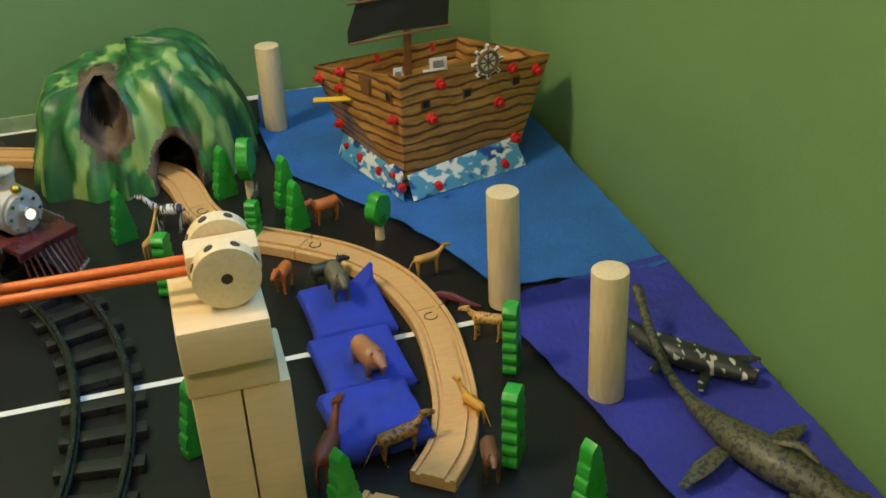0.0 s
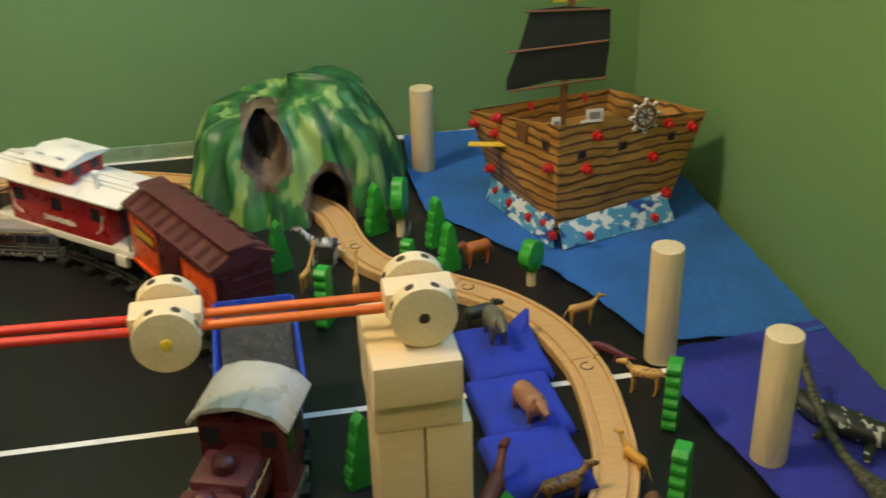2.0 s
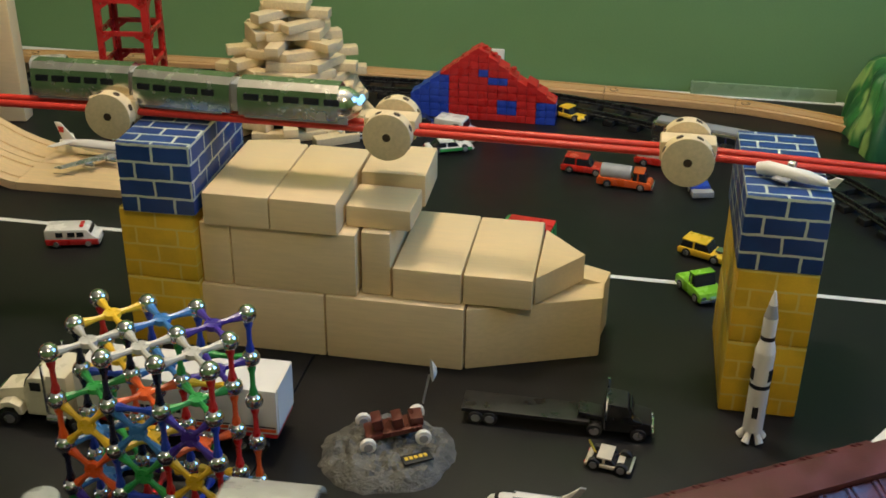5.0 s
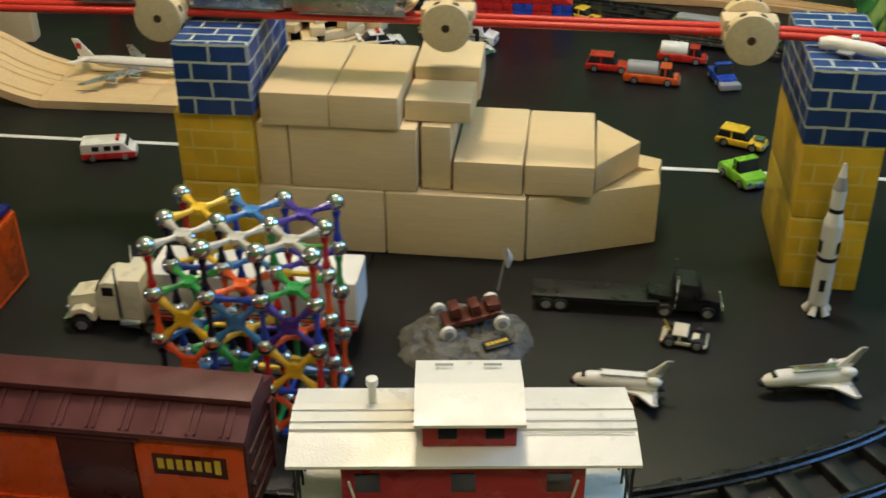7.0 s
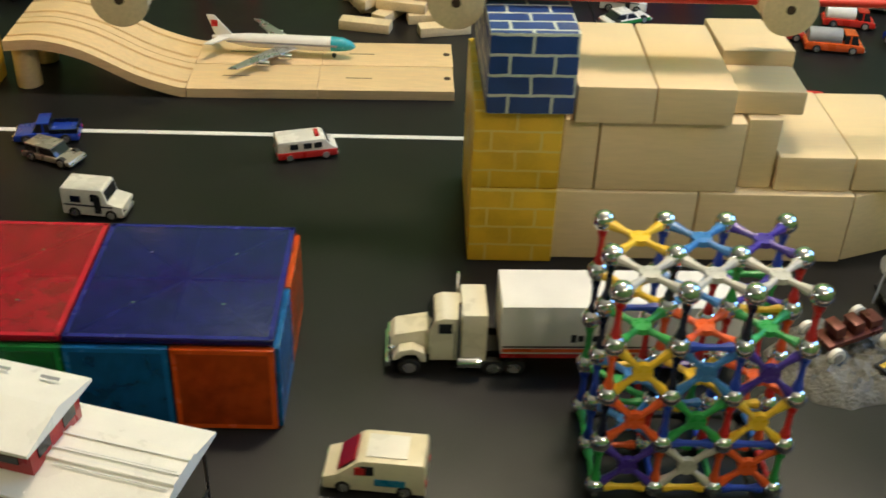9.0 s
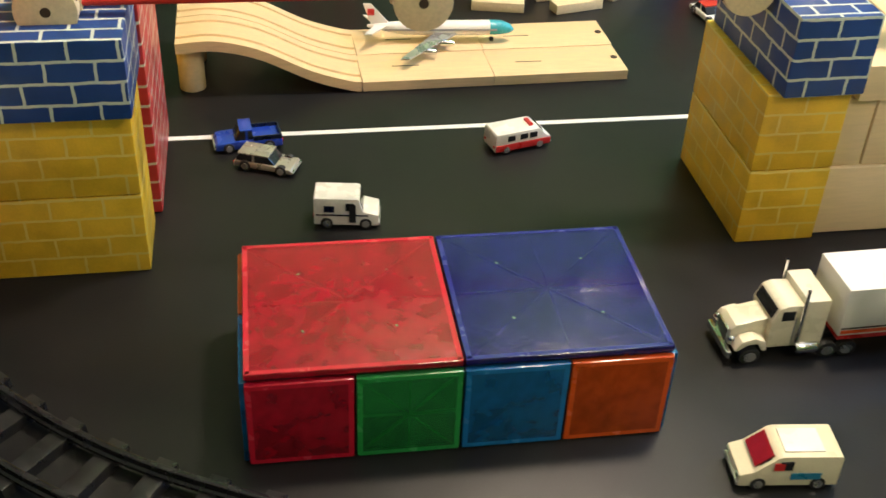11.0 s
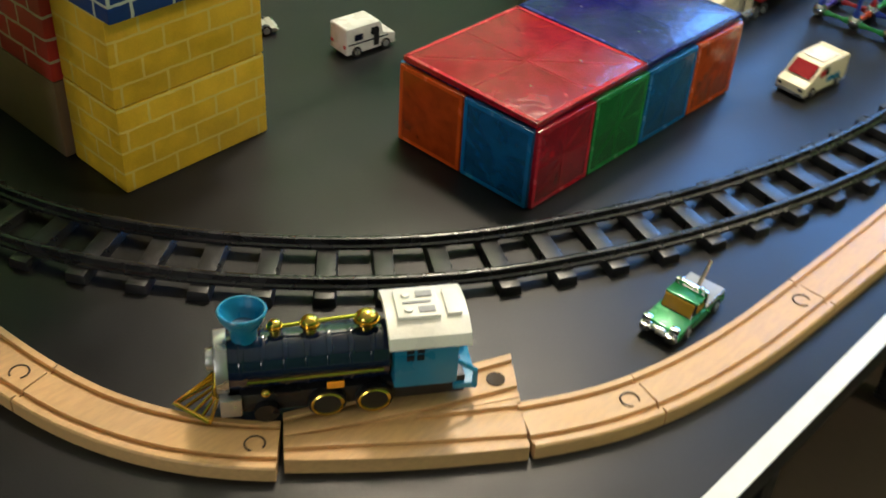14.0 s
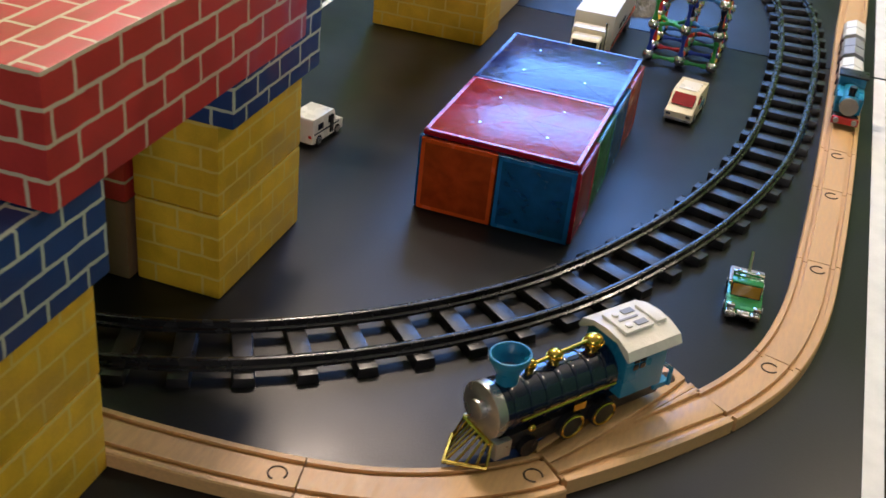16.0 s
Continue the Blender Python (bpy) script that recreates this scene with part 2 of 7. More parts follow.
def box(bm, size, at=(0, 0, 0), rz=0, bevel=0.0, rx=0, ry=0, m=None):
    r = bmesh.ops.create_cube(bm, size=1.0, matrix=mk(m) @ pose(*at, rx, ry, rz) @ Matrix.Diagonal((*size, 1)))
    if bevel:
        vs = set(r["verts"])
        es = [e for e in bm.edges if e.verts[0] in vs and e.verts[1] in vs]
        bmesh.ops.bevel(bm, geom=es, offset=bevel, segments=2, affect="EDGES", profile=0.6)
    return bm


def cyl(bm, r, depth, at=(0, 0, 0), axis="Z", r2=None, seg=20, bevel=0.0, m=None):
    rot = dict(Z=(0, 0, 0), X=(0, 90, 0), Y=(90, 0, 0))[axis]
    k = bmesh.ops.create_cone(bm, cap_ends=True, segments=seg, radius1=r, radius2=r if r2 is None else r2, depth=depth, matrix=mk(m) @ pose(*at, *rot))
    if bevel:
        vs = set(k["verts"])
        es = [e for e in bm.edges if e.verts[0] in vs and e.verts[1] in vs and any(len(f.verts) > 4 for f in e.link_faces)]
        bmesh.ops.bevel(bm, geom=es, offset=bevel, segments=2, affect="EDGES", profile=0.6)
    return bm


def ball(bm, r, at=(0, 0, 0), sx=1, sy=1, sz=1, seg=14, m=None, rx=0, ry=0, rz=0):
    bmesh.ops.create_uvsphere(bm, u_segments=seg, v_segments=max(6, seg * 2 // 3), radius=r, matrix=mk(m) @ pose(*at, rx, ry, rz) @ Matrix.Diagonal((sx, sy, sz, 1)))
    return bm


def prism(bm, outline, width, axis="Y", at=(0, 0, 0), bevel=0.0, m=None):
    """A plate: an outline in x and z, thick along y (or in x and y, thick along z)."""
    fl, fr = [], []
    base = mk(m) @ Matrix.Translation(at)
    for a, b in outline:
        p, q = ((a, -width / 2, b), (a, width / 2, b)) if axis == "Y" else ((a, b, -width / 2), (a, b, width / 2))
        fl.append(bm.verts.new(base @ Vector(p)))
        fr.append(bm.verts.new(base @ Vector(q)))
    fs = [bm.faces.new(fl), bm.faces.new(fr[::-1])]
    n = len(fl)
    for i in range(n):
        fs.append(bm.faces.new((fl[i], fr[i], fr[(i + 1) % n], fl[(i + 1) % n])))
    bmesh.ops.recalc_face_normals(bm, faces=fs)
    if bevel:
        es = list({e for f in fs for e in f.edges})
        bmesh.ops.bevel(bm, geom=es, offset=bevel, segments=2, affect="EDGES", profile=0.6)
    return bm


def tube(bm, pts, radii, seg=8, flat=1.0, cap=True):
    """A tapered tube through the points."""
    pts = [Vector(p) for p in pts]
    if not hasattr(radii, "__len__"):
        radii = [radii] * len(pts)
    rings = []
    for i, p in enumerate(pts):
        d = (pts[min(i + 1, len(pts) - 1)] - pts[max(i - 1, 0)]).normalized()
        side = d.cross(Vector((0, 0, 1)))
        side = side.normalized() if side.length > 1e-4 else Vector((0, 1, 0))
        up = side.cross(d).normalized()
        rings.append([bm.verts.new(p + (side * math.cos(a) + up * math.sin(a) * flat) * radii[i]) for a in (2 * math.pi * k / seg for k in range(seg))])
    for a, b in zip(rings, rings[1:]):
        for k in range(seg):
            bm.faces.new((a[k], a[(k + 1) % seg], b[(k + 1) % seg], b[k]))
    if cap:
        bm.faces.new(rings[0][::-1])
        bm.faces.new(rings[-1])
    return bm


def spline(points, step=0.01, closed=False):
    """Evenly spaced places along a smooth line through the points."""
    P = [Vector((*p, 0)) if len(p) == 2 else Vector(p) for p in points]
    n = len(P)
    out = []
    for i in range(n if closed else n - 1):
        a, b = P[i], P[(i + 1) % n]
        pa = P[(i - 1) % n] if closed or i > 0 else a * 2 - b
        pb = P[(i + 2) % n] if closed or i + 2 < n else b * 2 - a
        for k in range(24):
            u = k / 24
            out.append(0.5 * (2 * a + (b - pa) * u + (2 * pa - 5 * a + 4 * b - pb) * u * u + (3 * a - pa - 3 * b + pb) * u ** 3))
    out.append(out[0].copy() if closed else P[-1])
    lens = [0.0]
    for a, b in zip(out, out[1:]):
        lens.append(lens[-1] + (b - a).length)
    total = lens[-1]
    cnt = max(2, round(total / step))
    res, j = [], 0
    for k in range(cnt + 1):
        s = total * k / cnt
        while j < len(lens) - 2 and lens[j + 1] < s:
            j += 1
        u = (s - lens[j]) / max(1e-9, lens[j + 1] - lens[j])
        res.append(out[j].lerp(out[j + 1], u))
    return res, total


def sweep(bm, pts, profile, closed=False):
    """The profile (across, up) drawn along the points."""
    rings, n = [], len(pts)
    for i, p in enumerate(pts):
        if closed and i == n - 1:
            break
        a = pts[i - 1] if i else (pts[-2] if closed else pts[0])
        b = pts[i + 1] if i + 1 < n else pts[i]
        d = (b - a).normalized()
        side = Vector((-d.y, d.x, 0)).normalized()
        rings.append([bm.verts.new(p + side * x + Vector((0, 0, z))) for x, z in profile])
    k = len(profile)
    pairs = list(zip(rings, rings[1:])) + ([(rings[-1], rings[0])] if closed else [])
    for a, b in pairs:
        for j in range(k):
            bm.faces.new((a[j], b[j], b[(j + 1) % k], a[(j + 1) % k]))
    if not closed:
        bm.faces.new(rings[0][::-1])
        bm.faces.new(rings[-1])
    bmesh.ops.recalc_face_normals(bm, faces=bm.faces)
    return bm


def mesh_of(name, bm, mat, smooth=35):
    me = bpy.data.meshes.new(name)
    bm.normal_update()
    bm.to_mesh(me)
    bm.free()
    for mm in (mat if isinstance(mat, (list, tuple)) else [mat]):
        me.materials.append(mm)
    if smooth:
        me.polygons.foreach_set("use_smooth", [True] * len(me.polygons))
        me.set_sharp_from_angle(angle=radians(smooth))
    return me


def part(name, bm, mat, parent=None, label="", m=None, smooth=35):
    ob = new(name, mesh_of(name, bm, mat, smooth))
    ob.parent = parent
    if m is not None:
        ob.matrix_basis = m
    if label:
        ob["label"] = label
    return ob


def N():
    return bmesh.new()


def thing(name, m, label, category, group="", kind=""):
    ob = new(name)
    ob.matrix_basis = m
    ob.empty_display_size = 0.02
    return tagged(ob, label, category, group, kind)


def solid(name, bm, mat, m, label, category, group="", kind="", smooth=35):
    return tagged(part(name, bm, mat, None, "", m, smooth), label, category, group, kind)


def box_map(me):
    """Lay each face out flat in metres."""
    uv = me.uv_layers.new(name="UVMap")
    for p in me.polygons:
        ax = max(range(3), key=lambda k: abs(p.normal[k]))
        for li in p.loop_indices:
            c = me.vertices[me.loops[li].vertex_index].co
            uv.data[li].uv = ((c.y, c.z) if ax == 0 else (c.x, c.z) if ax == 1 else (c.x, c.y))


def lap(x0, x1, y0, y1, z0, z1):
    return (x1 - x0, y1 - y0, z1 - z0), ((x0 + x1) / 2, (y0 + y1) / 2, (z0 + z1) / 2)


# ---- the room ----
def room():
    back, right, left, near, floor_z, top = 0.672, 1.272, -3.2, -3.0, -0.74, 1.70

    def slab(name, x0, x1, y0, y1, z0, z1, mat, label, category):
        s, c = lap(x0, x1, y0, y1, z0, z1)
        return solid(name, box(N(), s), mat, pose(*c), label, category, kind="structure")
    slab("wall_north", left - 0.1, right + 0.1, back, back + 0.1, floor_z, top, WALL, "plain matte green painted wall behind the table", "wall")
    # end wall, with the window's opening above the table
    e = thing("wall_east", pose(right, 0, 0), "matte green painted end wall with a window", "wall", kind="structure")
    for a, b, c, d in ((near, -0.60, floor_z, top), (0.36, back, floor_z, top), (-0.60, 0.36, floor_z, 0.62), (-0.60, 0.36, 1.5, top)):
        s, p = lap(0, 0.1, a, b, c, d)
        part("wall_piece", box(N(), s, p), WALL, e)
    v = thing("wall_west", pose(left, 0, 0), "matte green painted wall with a window", "wall", kind="structure")
    for a, b, c, d in ((near, -1.80, floor_z, top), (-0.20, back, floor_z, top), (-1.80, -0.20, floor_z, 0.20), (-1.80, -0.20, 1.5, top)):
        s, p = lap(-0.1, 0, a, b, c, d)
        part("wall_piece", box(N(), s, p), WALL, v)
    for nm, px, py, wy, z0, z1 in (("window_1", right + 0.02, -0.12, 0.96, 0.62, 1.5), ("window_2", left - 0.02, -1.0, 1.6, 0.20, 1.5)):
        w = thing(nm, pose(px, py, (z0 + z1) / 2), "white framed window with bright daylight", "window", kind="structure")
        h = (z1 - z0) / 2
        for s, p in (((0.05, wy, 0.04), (0, 0, 0.02 - h)), ((0.05, wy, 0.04), (0, 0, h - 0.02)), ((0.05, 0.04, 2 * h - 0.08), (0, 0.02 - wy / 2, 0)), ((0.05, 0.04, 2 * h - 0.08), (0, wy / 2 - 0.02, 0)), ((0.03, wy - 0.08, 0.02), (0, 0, 0))):
            part("window_frame", box(N(), s, p, bevel=0.003), TRIM, w)
    slab("wall_south", left - 0.1, right + 0.1, near - 0.1, near, floor_z, top, WALL, "plain matte green painted wall", "wall")
    slab("floor", left - 0.1, right + 0.1, near - 0.1, back + 0.1, floor_z - 0.1, floor_z, FLOOR, "dark brown carpeted floor", "floor")
    slab("ceiling", left - 0.1, right + 0.1, near - 0.1, back + 0.1, top, top + 0.1, CEIL, "plain off-white ceiling", "ceiling")
    slab("baseboard", right - 0.014, right, near, back - 0.02, floor_z, floor_z + 0.10, TRIM, "white painted baseboard", "baseboard")
    # ceiling lamp
    for x, y in CEILING_LAMPS:
        l = thing("ceiling_lamp", pose(x, y, top), "flat white ceiling lamp", "lamp", "ceiling lamps")
        part("lamp_plate", cyl(N(), 0.22, 0.03, (0, 0, -0.015), seg=32, bevel=0.006), TRIM, l)
        part("lamp_rim", cyl(N(), 0.20, 0.03, (0, 0, -0.045), seg=32, bevel=0.006), CHROME, l)
    # table
    t = thing("table", pose(0, -0.02, 0), "dark grey folding games table with white lines", "table")
    for x0, x1 in ((-1.22, -0.0012), (0.0012, 1.22)):
        s, c = lap(x0, x1, -0.711, 0.685, -0.022, 0.0)
        part("tabletop_half", box(N(), s, c, bevel=0.0015), TABLE, t)
        part("apron", box(N(), (1.1, 0.02, 0.06), ((x0 + x1) / 2, -0.62, -0.052)), BLACKP, t)
        part("apron", box(N(), (1.1, 0.02, 0.06), ((x0 + x1) / 2, 0.62, -0.052)), BLACKP, t)
        part("centre_line", box(N(), (x1 - x0 - 0.004, 0.0075, 0.0006), ((x0 + x1) / 2, 0.02, 0.0002)), LINE, t, "white painted line")
        for y in (-0.703, 0.677):
            part("edge_line", box(N(), (x1 - x0 - 0.004, 0.015, 0.0006), ((x0 + x1) / 2, y, 0.0002)), LINE, t, "white painted line")
    part("seam", box(N(), (0.0022, 1.36, 0.018), (0, 0, -0.012)), INK, t)
    for x in (-1.0, -0.25, 0.25, 1.0):
        for y in (-0.55, 0.55):
            part("leg", box(N(), (0.04, 0.04, 0.70), (x, y, -0.38), bevel=0.003), BLACKP, t)
    # socket plate low on the back wall
    o = thing("wall_socket", pose(0.056, back - 0.004, 0.022), "cream plastic double socket on the green wall", "socket")
    part("plate", box(N(), (0.040, 0.006, 0.058), bevel=0.002), CABWHITE, o)
    for z in (-0.012, 0.012):
        part("outlet", box(N(), (0.016, 0.004, 0.014), (0, -0.003, z), bevel=0.0015), TRIM, o)
        for x in (-0.003, 0.003):
            part("slot", box(N(), (0.0012, 0.002, 0.006), (x, -0.0048, z + 0.001)), INK, o)
    solid("plastic_strip", box(N(), (0.23, 0.004, 0.022), bevel=0.0015), material("frosted_strip", (0.24, 0.36, 0.20), 0.3, vary=0.06, scale=8, bump=0), pose(0.50, 0.658, 0.0112), "clear frosted plastic strip leaning behind the track", "strip")


# ---- railways ----
OVAL = [(0.687, -0.003), (0.676, -0.148), (0.62, -0.295), (0.525, -0.422), (0.408, -0.516), (0.24, -0.586), (0.06, -0.612), (-0.16, -0.616), (-0.355, -0.602), (-0.52, -0.561), (-0.655, -0.503), (-0.753, -0.441), (-0.844, -0.352), (-0.913, -0.248), (-0.949, -0.136), (-0.957, -0.008), (-0.945, 0.127), (-0.892, 0.262), (-0.785, 0.39), (-0.64, 0.485), (-0.46, 0.532), (-0.25, 0.553), (-0.05, 0.562), (0.1, 0.556), (0.25, 0.52), (0.377, 0.464), (0.473, 0.393), (0.55, 0.32), (0.61, 0.235), (0.665, 0.12)]
LOOP, LOOP_LEN = spline(OVAL, 0.01, True)
RAIL_TOP = 0.017


def on_loop(s):
    n = len(LOOP) - 1
    k = (s / LOOP_LEN) * n
    i = math.floor(k)
    a, b = LOOP[i % n], LOOP[(i + 1) % n]
    p = a.lerp(b, k - i)
    c, d = LOOP[(i - 3) % n], LOOP[(i + 4) % n]
    t = d - c
    return p, math.degrees(math.atan2(t.y, t.x))


def plastic_railway():
    r = thing("toy_railway", pose(0, 0, 0), "loop of black plastic train track with raised ties", "train track")
    for off in (-0.0235, 0.0235):
        part("rail", sweep(N(), LOOP, [(off - 0.0042, 0.008), (off - 0.0042, 0.0105), (off - 0.0022, 0.0115), (off - 0.0022, 0.0165), (off - 0.0012, RAIL_TOP), (off + 0.0012, RAIL_TOP), (off + 0.0022, 0.0165), (off + 0.0022, 0.0115), (off + 0.0042, 0.0105), (off + 0.0042, 0.008)], True), RAILP, r)
    tie = N()
    prism(tie, [(-0.0085, 0.0), (0.0085, 0.0), (0.0072, 0.0085), (-0.0072, 0.0085)], 0.074, bevel=0.0006)
    tie_me = mesh_of("tie", tie, BLACKP)
    n = round(LOOP_LEN / 0.0425)
    for i in range(n):
        p, a = on_loop((i + 0.5) * LOOP_LEN / n)
        ob = new("tie", tie_me)
        ob.parent = r
        ob.matrix_basis = pose(p.x, p.y, 0.0, 0, 0, a)


WAY = [(0.9, -0.222), (0.868, -0.27), (0.83, -0.36), (0.77, -0.48), (0.67, -0.59), (0.53, -0.652), (0.36, -0.679), (0.15, -0.679), (-0.1, -0.679), (-0.35, -0.676), (-0.525, -0.671), (-0.654, -0.663), (-0.748, -0.642), (-0.823, -0.603), (-0.893, -0.551), (-0.948, -0.502), (-0.987, -0.444), (-1.01, -0.373), (-1.022, -0.266), (-1.026, -0.109), (-1.03, 0.082), (-1.034, 0.266), (-1.01, 0.39), (-0.91, 0.53), (-0.78, 0.59), (-0.6, 0.612), (-0.4, 0.622), (-0.15, 0.63), (0.124, 0.622), (0.333, 0.608), (0.477, 0.59), (0.59, 0.553), (0.69, 0.503), (0.765, 0.44), (0.789, 0.394), (0.804, 0.311), (0.835, 0.25), (0.901, 0.196), (0.948, 0.149), (0.982, 0.086), (0.997, 0.005), (0.992, -0.07), (0.982, -0.128), (0.964, -0.178), (0.938, -0.213)]
TRACK_PROFILE = [(-0.0198, 0.001), (-0.0198, 0.0108), (-0.0188, 0.012), (-0.0148, 0.012), (-0.0146, 0.009), (-0.0102, 0.009), (-0.0100, 0.012), (0.0100, 0.012), (0.0102, 0.009), (0.0146, 0.009), (0.0148, 0.012), (0.0188, 0.012), (0.0198, 0.0108), (0.0198, 0.001), (0.0188, 0.0), (-0.0188, 0.0)]


def wooden_railway():
    pts, total = spline(WAY, 0.008)
    cuts = [0.0]
    plan = [0.17, 0.20, 0.21, 0.21, 0.21, 0.21, 0.21, 0.105, 0.165]
    k = 0
    while cuts[-1] < total - 0.08:
        cuts.append(min(total, cuts[-1] + plan[k % len(plan)]))
        k += 1
    cuts[-1] = total
    n = len(pts) - 1
    sa, sb = (min(range(n), key=lambda q: (pts[q] - Vector(p)).length) / n * total for p in ((-0.815, -0.611, 0), (-0.930, -0.513, 0)))
    cuts = sorted([c for c in cuts if c < sa - 0.06 or c > sb + 0.06] + [sa, sb])
    for a, b in zip(cuts, cuts[1:]):
        if a == sa:
            continue
        i, j = round(a / total * n), round(b / total * n)
        seg = [p.copy() for p in pts[i:j + 1]]
        if len(seg) < 3:
            continue
        d0, d1 = (seg[1] - seg[0]).normalized(), (seg[-1] - seg[-2]).normalized()
        seg[0] += d0 * 0.0006
        seg[-1] -= d1 * 0.0006
        o = seg[0].copy()
        th = thing("wooden_track", pose(o.x, o.y, 0), "pale beech toy track piece with two grooves", "toy track", "wooden railway pieces")
        loc = [p - o for p in seg]
        part("track_bed", sweep(N(), loc, TRACK_PROFILE), BEECH, th)
        end = loc[0] + d0 * 0.014
        ang = math.degrees(math.atan2(d0.y, d0.x))
        hook = N()
        ring = [(end + Vector((math.cos(q) * 0.0062, math.sin(q) * 0.0062, 0.01215))) for q in [radians(ang + 215 + 290 * u / 16 - 70) for u in range(17)]]
        tube(hook, ring, 0.0007, 5)
        part("joint_seam", hook, GROOVE, th)
    # wide switch piece, one lane to two, that the engine stands on
    sw = thing("wooden_switch", pose(0, 0, 0), "wide beech switch track piece with a branch end", "toy track")
    ln, lf, rn, rf = Vector((-0.9410, -0.5275, 0)), Vector((-0.9165, -0.4975, 0)), Vector((-0.8270, -0.6230, 0)), Vector((-0.7720, -0.5600, 0))

    def spot(u, v):
        """u across from the near edge, v along towards the forked end."""
        bow = -0.003 * math.sin(math.pi * v) * (1 - u)
        p = ln.lerp(lf, u).lerp(rn.lerp(rf, u), v)
        return (p.x + bow * 0.6, p.y + bow * 0.8)

    def strip(l0, l1, r0, r1, v0=0.0, v1=1.0):
        n = 8
        vs = [v0 + (v1 - v0) * k / n for k in range(n + 1)]
        one = [spot(l0 + (r0 - l0) * (v - v0) / (v1 - v0), v) for v in vs]
        two = [spot(l1 + (r1 - l1) * (v - v0) / (v1 - v0), v) for v in vs]
        return one + two[::-1]
    part("track_bed", prism(N(), strip(0, 1, 0, 0.50) , 0.0090, "Z", (0, 0, 0.0047)), BEECH, sw)
    part("branch_bed", prism(N(), strip(0.5, 1, 0.47, 1), 0.0086, "Z", (0, 0, 0.0047)), BEECH, sw)
    for l0, l1, r0, r1, v0 in ((0, 0.13, 0, 0.07, 0), (0.87, 1, 0.93, 1, 0), (0.26, 0.49, 0.13, 0.36, 0), (0.51, 0.74, 0.64, 0.87, 0), (0.497, 0.503, 0.43, 0.50, 0.55), (0.504, 0.51, 0.51, 0.57, 0.55)):
        part("raised_land", prism(N(), strip(l0, l1, r0, r1, v0), 0.0036, "Z", (0, 0, 0.0102), bevel=0.0003), BEECH, sw)
    hole = spot(0.75, 0.91)
    part("socket_hole", cyl(N(), 0.0062, 0.001, (hole[0], hole[1], 0.0123)), GROOVE, sw)


# ---- building blocks ----
BLOCKS = {}


def brick_block(x0, x1, y0, y1, z0, z1, mat, colour, rz=0.0):
    s, c = lap(x0, x1, y0, y1, z0, z1)
    key = (tuple(round(v, 4) for v in s), mat.name)
    if key not in BLOCKS:
        me = mesh_of("cardboard_block", box(N(), s, bevel=0.0022), mat, 30)
        box_map(me)
        BLOCKS[key] = me
    ob = new("cardboard_block", BLOCKS[key])
    ob.matrix_basis = pose(*c, 0, 0, rz)
    return tagged(ob, colour, "toy block", "cardboard brick blocks")


def brick_towers():
    y, b, r, k = "yellow cardboard block printed with bricks", "blue cardboard block with white printed mortar", "red cardboard block with cream printed mortar", 0.0004
    brick_block(0.396, 0.466, -0.243, -0.093, k, 0.076, YELBRICK, y)
    brick_block(0.396, 0.466, -0.243, -0.093, 0.0765, 0.150, YELBRICK, y)
    brick_block(0.394, 0.466, -0.244, -0.089, 0.1505, 0.2215, BLUEBRICK, b)
    brick_block(-0.187, -0.112, -0.232, -0.082, k, 0.0755, YELBRICK, y)
    brick_block(-0.187, -0.112, -0.232, -0.082, 0.076, 0.150, YELBRICK, y)
    brick_block(-0.180, -0.108, -0.240, -0.086, 0.1505, 0.2215, BLUEBRICK, b, 1.5)
    # gateway that the train goes through
    for z in (k, 0.0765):
        brick_block(-0.843, -0.700, -0.220, -0.146, z, z + 0.0755, YELBRICK, y)
        brick_block(-1.19, -1.043, -0.250, -0.175, z, z + 0.0755, YELBRICK, y)
        brick_block(-0.85, -0.705, 0.060, 0.134, z, z + 0.0755, YELBRICK, y)
    brick_block(-0.846, -0.697, -0.234, -0.088, 0.1525, 0.2180, BLUEBRICK, b)
    brick_block(-1.19, -1.043, -0.262, -0.115, 0.1525, 0.2180, BLUEBRICK, b)
    brick_block(-1.098, -0.803, -0.269, -0.119, 0.2185, 0.2945, REDBRICK, r)
    brick_block(-0.770, -0.694, -0.1325, 0.0225, k, 0.2955, REDBRICK, r)
    s, c = lap(-0.850, -0.776, -0.143, 0.056, k, 0.070)
    solid("cardboard_block", box(N(), s, bevel=0.002), KRAFT, pose(*c), "bare brown cardboard block in the gateway", "toy block", "cardboard brick blocks")
    brick_block(-0.850, -0.776, -0.143, 0.056, 0.0705, 0.1460, REDBRICK, r)


UNIT = {}


def unit_block(x0, x1, y0, y1, z0, z1, rz=0.0, mat=None, label="pale maple building block with rounded edges"):
    s, c = lap(x0, x1, y0, y1, z0, z1)
    key = tuple(round(v, 4) for v in s)
    if key not in UNIT:
        UNIT[key] = mesh_of("wooden_block", box(N(), s, bevel=0.0026), mat or PALE)
    ob = new("wooden_block", UNIT[key])
    ob.matrix_basis = pose(*c, 0, 0, rz)
    return tagged(ob, label, "wooden block", "unit blocks")


def wedge_block(outline, z0, z1):
    cx, cy = sum(p[0] for p in outline) / len(outline), sum(p[1] for p in outline) / len(outline)
    bm = prism(N(), [(x - cx, y - cy) for x, y in outline], z1 - z0, "Z", bevel=0.002)
    return solid("wooden_block", bm, PALE, pose(cx, cy, (z0 + z1) / 2), "angled maple block forming the boat's bow", "wooden block", "unit blocks")


